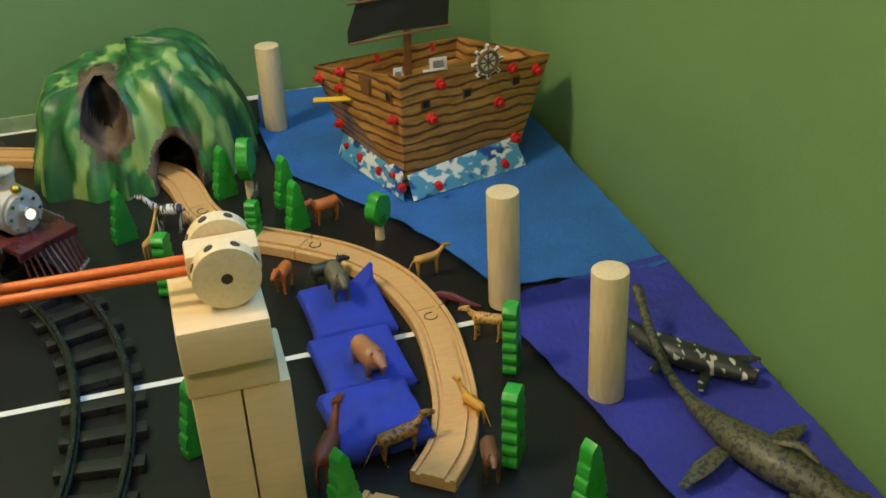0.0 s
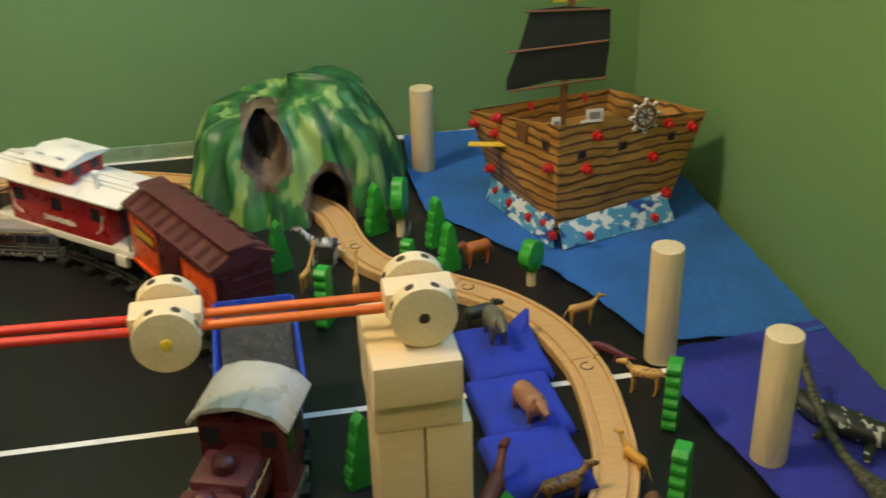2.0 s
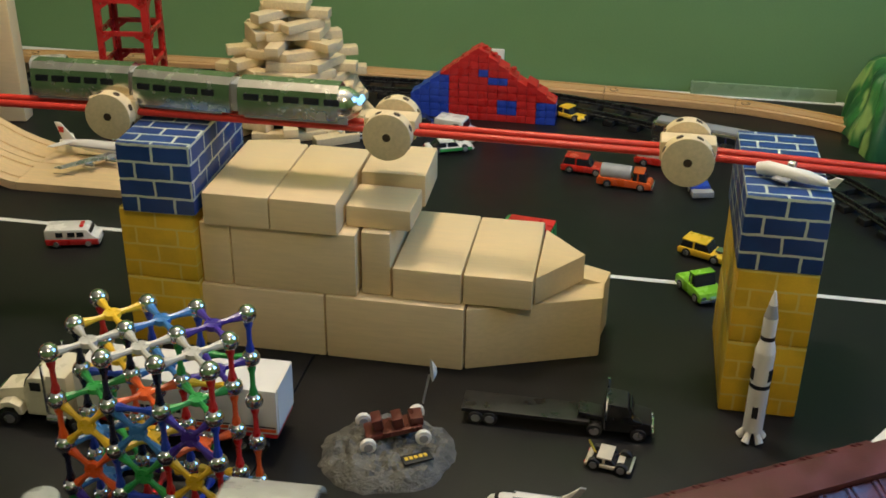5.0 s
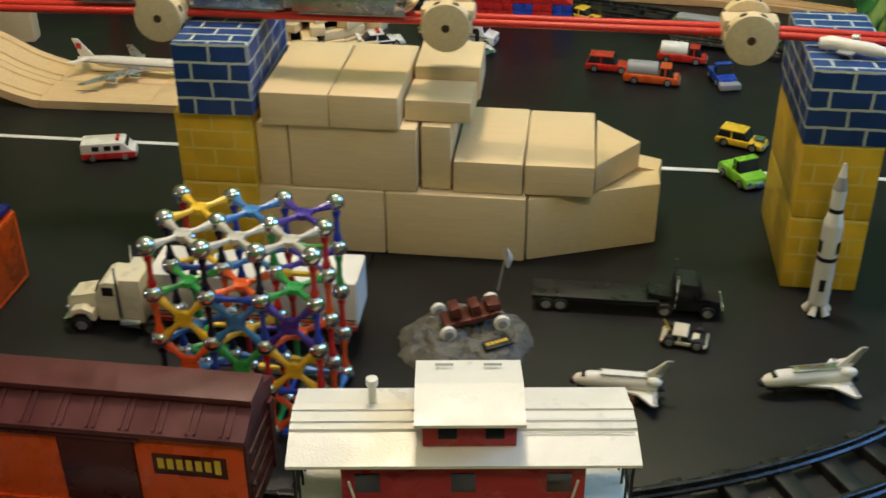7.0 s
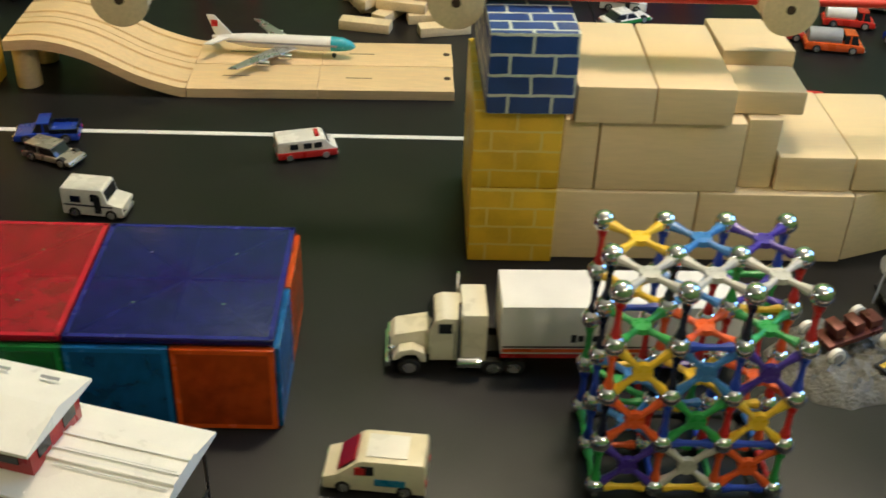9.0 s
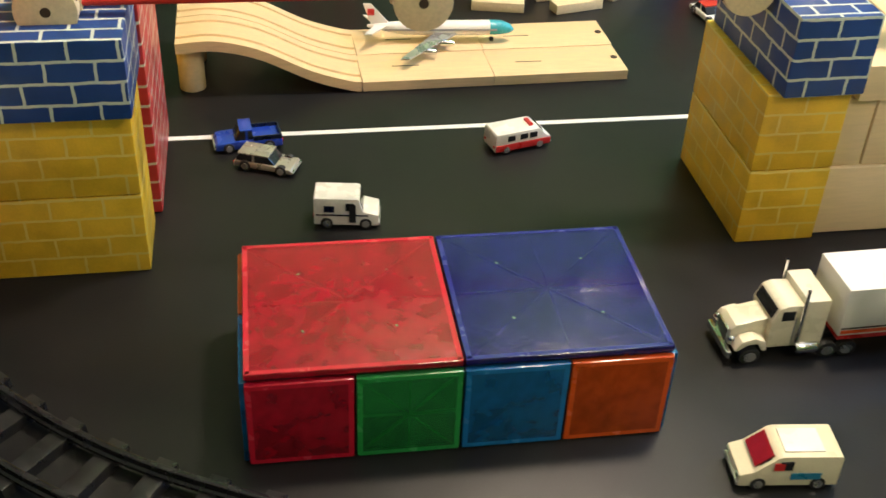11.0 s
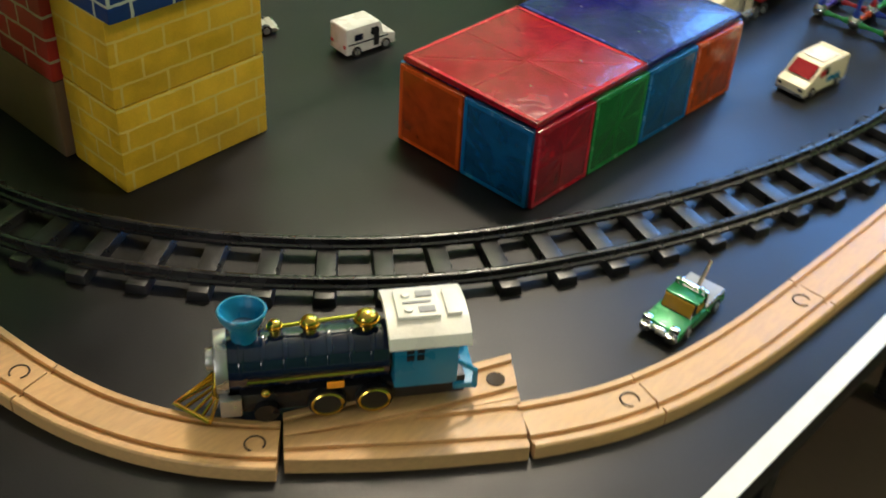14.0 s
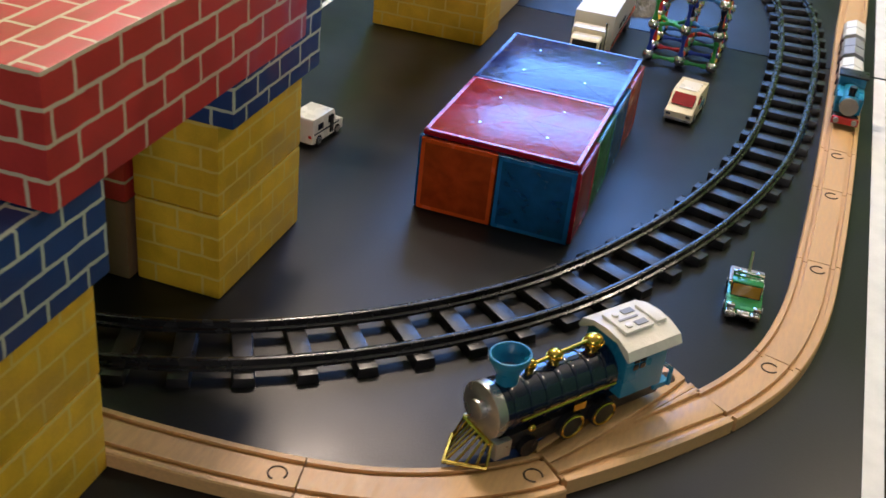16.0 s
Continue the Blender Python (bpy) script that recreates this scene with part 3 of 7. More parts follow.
def block_boat():
    k = 0.0004
    for x in (-0.125, 0.0135):
        unit_block(x, x + 0.1375, -0.225, -0.190, k, 0.070)
        unit_block(x, x + 0.1375, -0.120, -0.085, k, 0.070)
    wedge_block([(0.1525, -0.222), (0.281, -0.172), (0.281, -0.140), (0.1525, -0.186)], k, 0.068)
    wedge_block([(0.1525, -0.088), (0.281, -0.136), (0.286, -0.108), (0.1525, -0.052)], k, 0.064)
    unit_block(-0.111, -0.080, -0.222, -0.085, 0.0705, 0.1375)
    unit_block(-0.079, 0.045, -0.223, -0.188, 0.0705, 0.1375)
    unit_block(-0.079, 0.045, -0.120, -0.085, 0.0705, 0.1375)
    unit_block(0.048, 0.077, -0.214, -0.082, 0.0705, 0.1375)
    unit_block(0.0795, 0.1465, -0.218, -0.085, 0.0705, 0.104)
    unit_block(0.1475, 0.2145, -0.216, -0.085, 0.0705, 0.103, 0.5)
    wedge_block([(0.2160, -0.205), (0.2600, -0.145), (0.2160, -0.095)], 0.0705, 0.100)
    unit_block(-0.103, -0.037, -0.229, -0.090, 0.1380, 0.1715)
    unit_block(-0.036, 0.030, -0.229, -0.090, 0.1380, 0.1715, -0.6)
    unit_block(0.0320, 0.0960, -0.206, -0.152, 0.1380, 0.1600, -1.0)
    unit_block(0.0330, 0.0980, -0.150, -0.075, 0.1380, 0.1725, 1.2)


def block_pier():
    k = 0.0004
    for x in (0.7685, 0.8040):
        unit_block(x, x + 0.0345, -0.221, -0.151, k, 0.1375)
    unit_block(0.7665, 0.8310, -0.224, -0.148, 0.138, 0.1695)
    unit_block(0.7660, 0.8285, -0.240, -0.150, 0.170, 0.2035, 0.5)


def block_pyramid():
    """A heap of small planks stacked in ragged rings, narrowing to a flat top."""
    rng = random.Random(4)
    plank = mesh_of("plank", box(N(), (0.066, 0.021, 0.0125), bevel=0.0008), PALE2)
    cx, cy = -0.220, 0.425
    levels = 13
    for L in range(levels):
        z = 0.0068 + L * 0.0131
        r = 0.086 * (1 - (L / levels) ** 1.25) + 0.020
        n = max(3, round(2 * math.pi * r / 0.056))
        for i in range(n):
            a = 2 * math.pi * (i + 0.5 * (L % 2)) / n + rng.uniform(-0.06, 0.06)
            ob = new("plank", plank)
            tan = rng.random() < 0.80
            rr = r + rng.uniform(-0.006, 0.006)
            ob.matrix_basis = pose(cx + rr * math.cos(a), cy + rr * math.sin(a) * 0.92, z, 0, 0, math.degrees(a) + (90 if tan else 0) + rng.uniform(-7, 7))
            tagged(ob, "small pale wooden plank in a stacked hill", "wooden plank", "planks of the stacked hill")
    for i, (dx, dy, a) in enumerate(((0, 0.012, 4), (0.004, -0.012, -3))):
        ob = new("plank", plank)
        ob.matrix_basis = pose(cx + dx, cy + dy, 0.0068 + levels * 0.0131, 0, 0, a)
        tagged(ob, "small pale wooden plank in a stacked hill", "wooden plank", "planks of the stacked hill")
    for x, y, a in ((-0.20, 0.285, 14), (-0.30, 0.292, -12), (-0.125, 0.33, 35)):
        ob = new("plank", plank)
        ob.matrix_basis = pose(x, y, 0.0066, 0, 0, a)
        tagged(ob, "small pale wooden plank in a stacked hill", "wooden plank", "planks of the stacked hill")


def pillars():
    for x, y, h, z in ((1.076, 0.020, 0.125, 0.002), (1.113, -0.149, 0.127, 0.003), (0.924, 0.532, 0.116, 0.003)):
        solid("wooden_pillar", cyl(N(), 0.0158, h, (0, 0, h / 2), seg=32, bevel=0.0015), DOWEL, pose(x, y, z), "round pale wooden column standing upright", "wooden column", "round columns")


def monorail():
    """Pairs of dowels between pairs of drilled wooden wheels."""
    spots = [(0.806, -0.196, 0.2275), (0.633, -0.181, 0.2215), (0.344, -0.180, 0.2300), (0.070, -0.170, 0.2275), (-0.204, -0.172, 0.2275), (-0.473, -0.180, 0.2265), (-0.752, -0.180, 0.2275)]
    gap, yc, z = 0.018, -0.172, 0.2275
    disc = N()
    cyl(disc, 0.0232, 0.014, axis="Y", seg=32, bevel=0.0012)
    disc_me = mesh_of("wheel", disc, PALE2)
    rim_hole = mesh_of("drilled_hole", cyl(N(), 0.0034, 0.0008, seg=12), GROOVE)
    hub_hole = mesh_of("hub_hole", cyl(N(), 0.0040, 0.0146, axis="Y", seg=12), GROOVE)
    for i, (x, hy, hz) in enumerate(spots):
        t = thing("wooden_connector", pose(x, hy, hz), "pair of drilled round wooden wheels on a hub", "toy connector", "monorail connectors")
        for y in (-gap, gap + 0.004):
            ob = new("wheel", disc_me)
            ob.parent = t
            ob.matrix_basis = pose(0, y, 0.001 if y > 0 else 0)
            bores = [("hub_hole", hub_hole, Matrix.Identity(4))]
            bores += [("drilled_hole", rim_hole, Matrix.Rotation(2 * math.pi * (k + 0.5) / 8, 4, "Y") @ Matrix.Translation((0, 0, 0.0230))) for k in range(8)]
            for nm, me, at in bores:
                hole = new(nm, me)
                hole.parent = ob
                hole.matrix_basis = at
        part("hub", box(N(), (0.050, 0.026, 0.020), (0, 0.001, 0.004), bevel=0.003), PALE, t)
        if i == 1:
            part("plug", cyl(N(), 0.004, 0.004, (0, -gap - 0.008, 0), "Y", bevel=0.001), GILT, t, "small yellow plug")
    for a, b in zip(spots, spots[1:]):
        mat, word = (ORANGEROD, "orange") if a is spots[0] else (REDROD, "red")
        a, b = Vector(a), Vector(b)
        d, c = (a - b).normalized(), (a + b) / 2
        lie = Vector((0, 0, 1)).rotation_difference(d).to_matrix().to_4x4()
        for y in (-0.0075, 0.0085):
            solid("dowel_rail", cyl(N(), 0.0036, (a - b).length - 0.044, seg=14, bevel=0.0006), mat, Matrix.Translation(c + Vector((0, y, 0.001))) @ lie, word + " painted wooden dowel used as a monorail", "toy rail", "monorail dowels")
    # silver three-car streamliner on the dowels
    def silver_car(x0, x1, nose, dy, rz):
        L = x1 - x0
        t = thing("toy_train_car", pose((x0 + x1) / 2, yc + dy, z + 0.0052, 0, 0, rz), "shiny silver toy passenger car on the dowels", "toy train", "silver streamliner")
        prof = [(-0.016, 0.004), (-0.0165, 0.020), (-0.014, 0.031), (-0.007, 0.0365), (0.007, 0.0365), (0.014, 0.031), (0.0165, 0.020), (0.016, 0.004)]
        bm = sweep(N(), [Vector((u, 0, 0)) for u in (-L / 2, 0, L / 2 - (0.02 if nose else 0))], prof)
        if nose:
            ball(bm, 0.0165, (L / 2 - 0.02, 0, 0.017), 1.25, 1.0, 1.0, 18)
        part("body", bm, SILVER, t)
        for s in (-1, 1):
            for k in range(5):
                part("window_pane", box(N(), (L / 8, 0.0006, 0.006), (-L / 2 + L * (k + 0.7) / 6, s * 0.0166, 0.0225)), WINDOWM, t)
            part("skirt", box(N(), (L * 0.86, 0.002, 0.006), (-0.003, s * 0.013, 0.004)), GREYP, t)
        if nose:
            part("headlight", box(N(), (0.003, 0.016, 0.006), (L / 2 - 0.001, 0, 0.022), bevel=0.001, ry=-25), BLUEGLOW, t, "blue glowing windscreen")
        else:
            part("diaphragm", box(N(), (0.010, 0.022, 0.028), (L / 2 + 0.004, 0, 0.018), bevel=0.002), GREYP, t)
    silver_car(-0.075, 0.042, True, 0.0, 0)
    silver_car(-0.182, -0.083, False, 0.005, -3)
    silver_car(-0.290, -0.190, False, 0.012, 2)


# ---- the moving train ----
def wheels(t, L, axles, r=0.011, w=0.046, bogie=True):
    for x in axles:
        for s in (-1, 1):
            part("wheel", cyl(N(), r, 0.005, (x, s * w / 2, r), "Y", seg=18, bevel=0.0008), BLACKP, t)
    if bogie:
        mids = sorted(axles)
        for a, b in ((mids[0], mids[1]), (mids[-2], mids[-1])):
            for s in (-1, 1):
                part("bogie_frame", box(N(), (b - a + 0.024, 0.004, 0.010), ((a + b) / 2, s * (w / 2 + 0.005), r + 0.002), bevel=0.001), BLACKP, t)
    part("coupler", box(N(), (0.016, 0.008, 0.005), (L / 2 + 0.006, 0, 0.014), bevel=0.001), BLACKP, t)


def caboose():
    t = thing("caboose", Matrix.Diagonal((1, 1, 0.90, 1)), "red toy caboose with white roof and cupola", "toy train car", "moving toy train")
    W, H = 0.058, 0.083
    wheels(t, 0.235, (-0.082, -0.052, 0.052, 0.082))
    part("underframe", box(N(), (0.226, 0.060, 0.010), (0, 0, 0.026), bevel=0.0015), CABWHITE, t, "white underframe")
    part("body", box(N(), (0.158, W, 0.062), (0, 0, 0.062), bevel=0.001), CABRED, t)
    roof = [(-0.040, 0.0005), (-0.0135, 0.0072), (-0.0130, 0.0094), (0.0130, 0.0094), (0.0135, 0.0072), (0.040, 0.0005), (0.040, -0.002), (-0.040, -0.002)]
    part("roof", sweep(N(), [Vector((x, 0, 0.0955)) for x in (-0.1125, 0, 0.1125)], roof), CABWHITE, t, "white curved roof")
    for s in (-1, 1):
        part("roof_seam", box(N(), (0.225, 0.0012, 0.0012), (0, s * 0.006, 0.1058)), TRIM, t)
        for x in (-0.062, 0.062, 0.0):
            part("window_pane", box(N(), (0.016, 0.001, 0.017), (x, s * (W / 2 + 0.0002), 0.070)), WINDOWM, t)
        for k in range(12):
            part("lettering_bar", box(N(), (0.0032, 0.0005, 0.006 if k % 3 else 0.009), (-0.022 + k * 0.0042, s * (W / 2 + 0.0003), 0.047)), CABWHITE, t)
        for x in (-0.095, 0.095):
            part("hand_rail", tube(N(), [(x + (0.014 if x > 0 else -0.014), s * 0.029, 0.03), (x + (0.014 if x > 0 else -0.014), s * 0.029, 0.090)], 0.0012, 6), BLACKP, t)
            part("step", box(N(), (0.016, 0.006, 0.016), (x, s * 0.030, 0.016), bevel=0.001), CABWHITE, t)
        part("grab_rail", tube(N(), [(s * 0.074, -W / 2 - 0.001, 0.072), (s * 0.070, -W / 2 - 0.002, 0.052), (s * 0.060, -W / 2 - 0.001, 0.044)], 0.001, 6), CABWHITE, t)
        part("grab_rail", tube(N(), [(s * 0.074, W / 2 + 0.001, 0.072), (s * 0.070, W / 2 + 0.002, 0.052), (s * 0.060, W / 2 + 0.001, 0.044)], 0.001, 6), CABWHITE, t)
    for e in (-1, 1):
        r = N()
        for y in (-0.022, -0.008, 0.008, 0.022):
            tube(r, [(e * 0.110, y, 0.031), (e * 0.110, y, 0.056)], 0.001, 6)
        tube(r, [(e * 0.110, -0.028, 0.056), (e * 0.110, 0.028, 0.056)], 0.0012, 6)
        part("platform_railing", r, BLACKP, t)
        part("end_door", box(N(), (0.001, 0.018, 0.042), (e * 0.0795, 0, 0.056)), MAROON, t)
    c = part("cupola", box(N(), (0.060, 0.052, 0.026), (-0.004, 0, 0.1135), bevel=0.001), CABRED, t)
    for s in (-1, 1):
        for x in (-0.016, 0.014):
            part("cupola_window", box(N(), (0.012, 0.001, 0.012), (x - 0.004, s * 0.0262, 0.114)), WINDOWM, c)
        part("cupola_window", box(N(), (0.001, 0.012, 0.012), (-0.004 + s * 0.0302, -0.013, 0.115)), WINDOWM, c)
        part("cupola_window", box(N(), (0.001, 0.012, 0.012), (-0.004 + s * 0.0302, 0.013, 0.115)), WINDOWM, c)
        part("vent_slot", box(N(), (0.012, 0.002, 0.0006), (-0.02 if s < 0 else 0.012, -0.022, 0.1330)), GREYP, c)
    part("cupola_roof", sweep(N(), [Vector((x, 0, 0.1275)) for x in (-0.039, -0.004, 0.031)], [(-0.034, -0.0005), (-0.001, 0.0072), (0.001, 0.0072), (0.034, -0.0005), (0.034, -0.003), (-0.034, -0.003)]), CABWHITE, c)
    st = tube(N(), [(0.060, -0.018, 0.100), (0.060, -0.018, 0.118)], 0.0028, 10)
    cyl(st, 0.0042, 0.006, (0.060, -0.018, 0.121), bevel=0.001)
    part("stovepipe", st, CABWHITE, t)
    rib = N()
    for k in range(5):
        box(rib, (0.070, 0.0008, 0.0008), (-0.075, 0.004 + k * 0.003, 0.1053 - k * 0.0004))
    part("roof_walk", rib, TRIM, t)
    return t


def boxcar():
    t = thing("boxcar", Matrix.Diagonal((1, 1, 0.95, 1)), "orange toy boxcar with ribbed maroon roof", "toy train car", "moving toy train")
    L, W = 0.198, 0.062
    wheels(t, L + 0.02, (-0.074, -0.046, 0.046, 0.074))
    part("underframe", box(N(), (L - 0.004, 0.058, 0.010), (0, 0, 0.024), bevel=0.001), BLACKP, t)
    part("body", box(N(), (L, W, 0.070), (0, 0, 0.064), bevel=0.001), BOXORANGE, t)
    for e in (-1, 1):
        part("end_wall", box(N(), (0.002, W, 0.070), (e * (L / 2 + 0.001), 0, 0.064)), MAROON, t, "dark maroon end")
        for k in range(4):
            part("end_rib", box(N(), (0.003, W * 0.86, 0.003), (e * (L / 2 + 0.002), 0, 0.042 + k * 0.014), bevel=0.0008), MAROON, t)
        part("ladder", box(N(), (0.003, 0.008, 0.060), (e * (L / 2 + 0.003), -0.022, 0.062)), MAROON, t)
    for s in (-1, 1):
        part("sliding_door", box(N(), (0.052, 0.003, 0.060), (0.0, s * (W / 2 + 0.001), 0.062), bevel=0.0008), MAROON, t, "dark maroon sliding door")
        part("sill", box(N(), (L, 0.003, 0.004), (0, s * (W / 2 + 0.001), 0.031)), BOXORANGE, t)
        part("door_rail", box(N(), (0.10, 0.003, 0.003), (0.02, s * (W / 2 + 0.002), 0.095)), MAROON, t)
        for x in (-0.062,):
            sign = part("painted_sign", box(N(), (0.050, 0.0008, 0.018), (x, s * (W / 2 + 0.0003), 0.074), bevel=0.0003), MAROON, t, "plain painted sign")
            for k in range(7):
                part("lettering_bar", box(N(), (0.0042, 0.0006, 0.009 + 0.003 * (k == 0)), (x - 0.019 + k * 0.0064, s * (W / 2 + 0.0009), 0.075)), GILT, sign)
    half = W / 2 + 0.0045
    part("roof", prism(N(), [(-half, 0.0), (-half, 0.004), (0, 0.0215), (half, 0.004), (half, 0.0)], L + 0.006, m=pose(0, 0, 0.0985, 0, 0, 90)), MAROONR, t, "ribbed maroon roof")
    slope = math.degrees(math.atan2(0.0175, half))
    for s in (-1, 1):
        for k in range(18):
            x = -L / 2 + 0.008 + (k // 2) * (L - 0.020) / 8 + 0.005 * (k % 2)
            part("roof_rib", box(N(), (0.0022, half * 1.0, 0.0016), (x, s * half / 2, 0.0985 + 0.0133), rx=-s * slope), MAROONR, t)
    part("roof_walk", box(N(), (L + 0.007, 0.030, 0.0050), (0, 0, 0.1180), bevel=0.0008), MAROONR, t)
    return t


def tender():
    t = thing("coal_tender", pose(0, 0, 0), "blue toy coal tender filled with black coal", "toy train car", "moving toy train")
    L, W = 0.142, 0.064
    wheels(t, L + 0.02, (-0.050, -0.026, 0.026, 0.050))
    part("underframe", box(N(), (L, 0.056, 0.010), (0, 0, 0.024), bevel=0.001), BLACKP, t)
    part("body", box(N(), (L, W, 0.044), (0, 0, 0.051), bevel=0.002), BLUEP, t)
    for s in (-1, 1):
        part("side_wall", box(N(), (L, 0.003, 0.018), (0, s * (W / 2 + 0.002), 0.081), rx=-s * 12, bevel=0.0008), BLUEP, t)
        part("end_wall", box(N(), (0.003, W + 0.004, 0.018), (s * L / 2, 0, 0.081), ry=s * 10, bevel=0.0008), BLUEP, t)
        part("side_stripe", box(N(), (L * 0.7, 0.001, 0.007), (0, s * (W / 2 + 0.0004), 0.056)), GILT, t)
    rng = random.Random(8)
    bm = N()
    nx, ny = 34, 16
    g = [[bm.verts.new((-L / 2 + 0.003 + (L - 0.006) * i / nx, -W / 2 + 0.001 + (W - 0.002) * j / ny, 0.079 + rng.uniform(0, 0.0038) + 0.005 * math.sin(math.pi * i / nx) * math.sin(math.pi * j / ny))) for j in range(ny + 1)] for i in range(nx + 1)]
    for i in range(nx):
        for j in range(ny):
            bm.faces.new((g[i][j], g[i + 1][j], g[i + 1][j + 1], g[i][j + 1]))
    part("coal_load", bm, COAL, t, "lumpy black coal", smooth=0)
    return t


def engine():
    t = thing("locomotive", pose(0, 0, 0), "maroon toy steam engine with silver smokebox and lit headlight", "toy train engine", "moving toy train")
    for x in (-0.050, -0.018, 0.014):
        for s in (-1, 1):
            w = part("wheel", cyl(N(), 0.0165, 0.005, (x, s * 0.0225, 0.0165), "Y", seg=22, bevel=0.0008), BLACKP, t)
            part("rim", cyl(N(), 0.011, 0.0012, (x, s * 0.0256, 0.0165), "Y", seg=18), RIM, w)
    for s in (-1, 1):
        part("side_rod", box(N(), (0.075, 0.002, 0.004), (-0.018, s * 0.0275, 0.014)), SILVER, t)
        part("pilot_wheel", cyl(N(), 0.009, 0.004, (0.062, s * 0.0225, 0.009), "Y", seg=16), BLACKP, t)
        part("running_board", box(N(), (0.185, 0.016, 0.003), (0.012, s * 0.030, 0.046), bevel=0.0006), MAROON, t)
        part("board_trim", box(N(), (0.185, 0.0015, 0.006), (0.012, s * 0.0385, 0.044)), RIM, t)
        part("boiler_rail", tube(N(), [(-0.040, s * 0.0235, 0.084), (0.066, s * 0.0235, 0.080)], 0.0012, 6), SILVER, t)
        part("cylinder", cyl(N(), 0.009, 0.026, (0.066, s * 0.029, 0.024), "X", bevel=0.001), MAROON, t)
    part("chassis", box(N(), (0.21, 0.036, 0.016), (0.0, 0, 0.032), bevel=0.001), BLACKP, t)
    part("boiler", cyl(N(), 0.0235, 0.112, (0.010, 0, 0.068), "X", seg=28), MAROON, t)
    for x in (-0.03, 0.0, 0.03):
        part("boiler_band", cyl(N(), 0.0240, 0.0025, (x, 0, 0.068), "X", seg=28), MAROONR, t)
    for x, lx in ((0.030, 0.034), (-0.014, 0.038)):
        part("saddle_box", box(N(), (lx, 0.043, 0.016), (x, 0, 0.0865), bevel=0.003), MAROONR, t)
        part("filler_cap", cyl(N(), 0.007, 0.005, (x, 0, 0.0965), seg=16, bevel=0.001), MAROON, t)
    part("smokebox", cyl(N(), 0.0250, 0.034, (0.078, 0, 0.068), "X", seg=28, bevel=0.002), DULL, t, "dull silver smokebox")
    f = part("smokebox_door", cyl(N(), 0.0215, 0.004, (0.097, 0, 0.068), "X", seg=28, bevel=0.001), DULL, t)
    for k in range(8):
        a = k * math.pi / 4
        part("bolt", cyl(N(), 0.002, 0.003, (0.0995, 0.0175 * math.cos(a), 0.068 + 0.0175 * math.sin(a)), "X", seg=8), CHROME, f)
    lamp = part("headlight", cyl(N(), 0.0075, 0.012, (0.103, 0, 0.070), "X", bevel=0.001), CHROME, t)
    part("lens", cyl(N(), 0.0055, 0.002, (0.1095, 0, 0.070), "X"), LAMPGLOW, lamp, "bright glowing lens")
    ch = cyl(N(), 0.0085, 0.020, (0.078, 0, 0.099), r2=0.0105)
    cyl(ch, 0.0120, 0.004, (0.078, 0, 0.110), bevel=0.001)
    part("chimney", ch, DULL, t)
    part("bell", ball(N(), 0.0055, (0.094, 0, 0.094)), GOLD, t, "gold bell")
    for x in (0.030, -0.012):
        d = cyl(N(), 0.0095, 0.012, (x, 0, 0.094))
        ball(d, 0.0095, (x, 0, 0.100), 1, 1, 0.7)
        part("dome", d, MAROON, t)
    cab = part("cab", box(N(), (0.050, 0.066, 0.062), (-0.072, 0, 0.077), bevel=0.0015), MAROON, t)
    for s in (-1, 1):
        for x in (-0.083, -0.062):
            part("cab_window", box(N(), (0.014, 0.001, 0.018), (x, s * 0.0333, 0.088)), WINDOWM, cab)
        part("cab_window", box(N(), (0.001, 0.012, 0.014), (-0.0465, s * 0.0225, 0.096)), WINDOWM, cab)
    part("cab_roof", sweep(N(), [Vector((x, 0, 0.1085)) for x in (-0.104, -0.073, -0.042)], [(-0.040, 0.0), (-0.030, 0.011), (-0.015, 0.0165), (0, 0.018), (0.015, 0.0165), (0.030, 0.011), (0.040, 0.0), (0.038, -0.002), (0.028, 0.0085), (0, 0.0155), (-0.028, 0.0085), (-0.038, -0.002)]), material("grey_cab_roof", (0.52, 0.50, 0.45), 0.35, 0.3), cab, "pale grey curved roof")
    deck = box(N(), (0.040, 0.070, 0.006), (0.112, 0, 0.044), bevel=0.001)
    part("front_deck", deck, MAROON, t)
    cc = N()
    tip, base, wd, zt = 0.158, 0.128, 0.036, 0.040
    box(cc, (0.004, 2 * wd, 0.008), (base, 0, zt), bevel=0.001)
    cow = part("cowcatcher", cc, MAROONR, t, "slatted maroon cowcatcher")
    for k in range(11):
        y = -wd * 0.92 + k * wd * 0.184
        xx = tip - 0.022 * abs(y) / wd
        part("slat", tube(N(), [(base, y * 0.95, zt), (xx, y, 0.008)], 0.0013, 6), MAROONR, cow)
    part("cowcatcher_edge", tube(N(), [(tip - 0.022, -wd, 0.007), (tip, 0, 0.007), (tip - 0.022, wd, 0.007)], 0.0018, 6), RIM, cow)
    return t


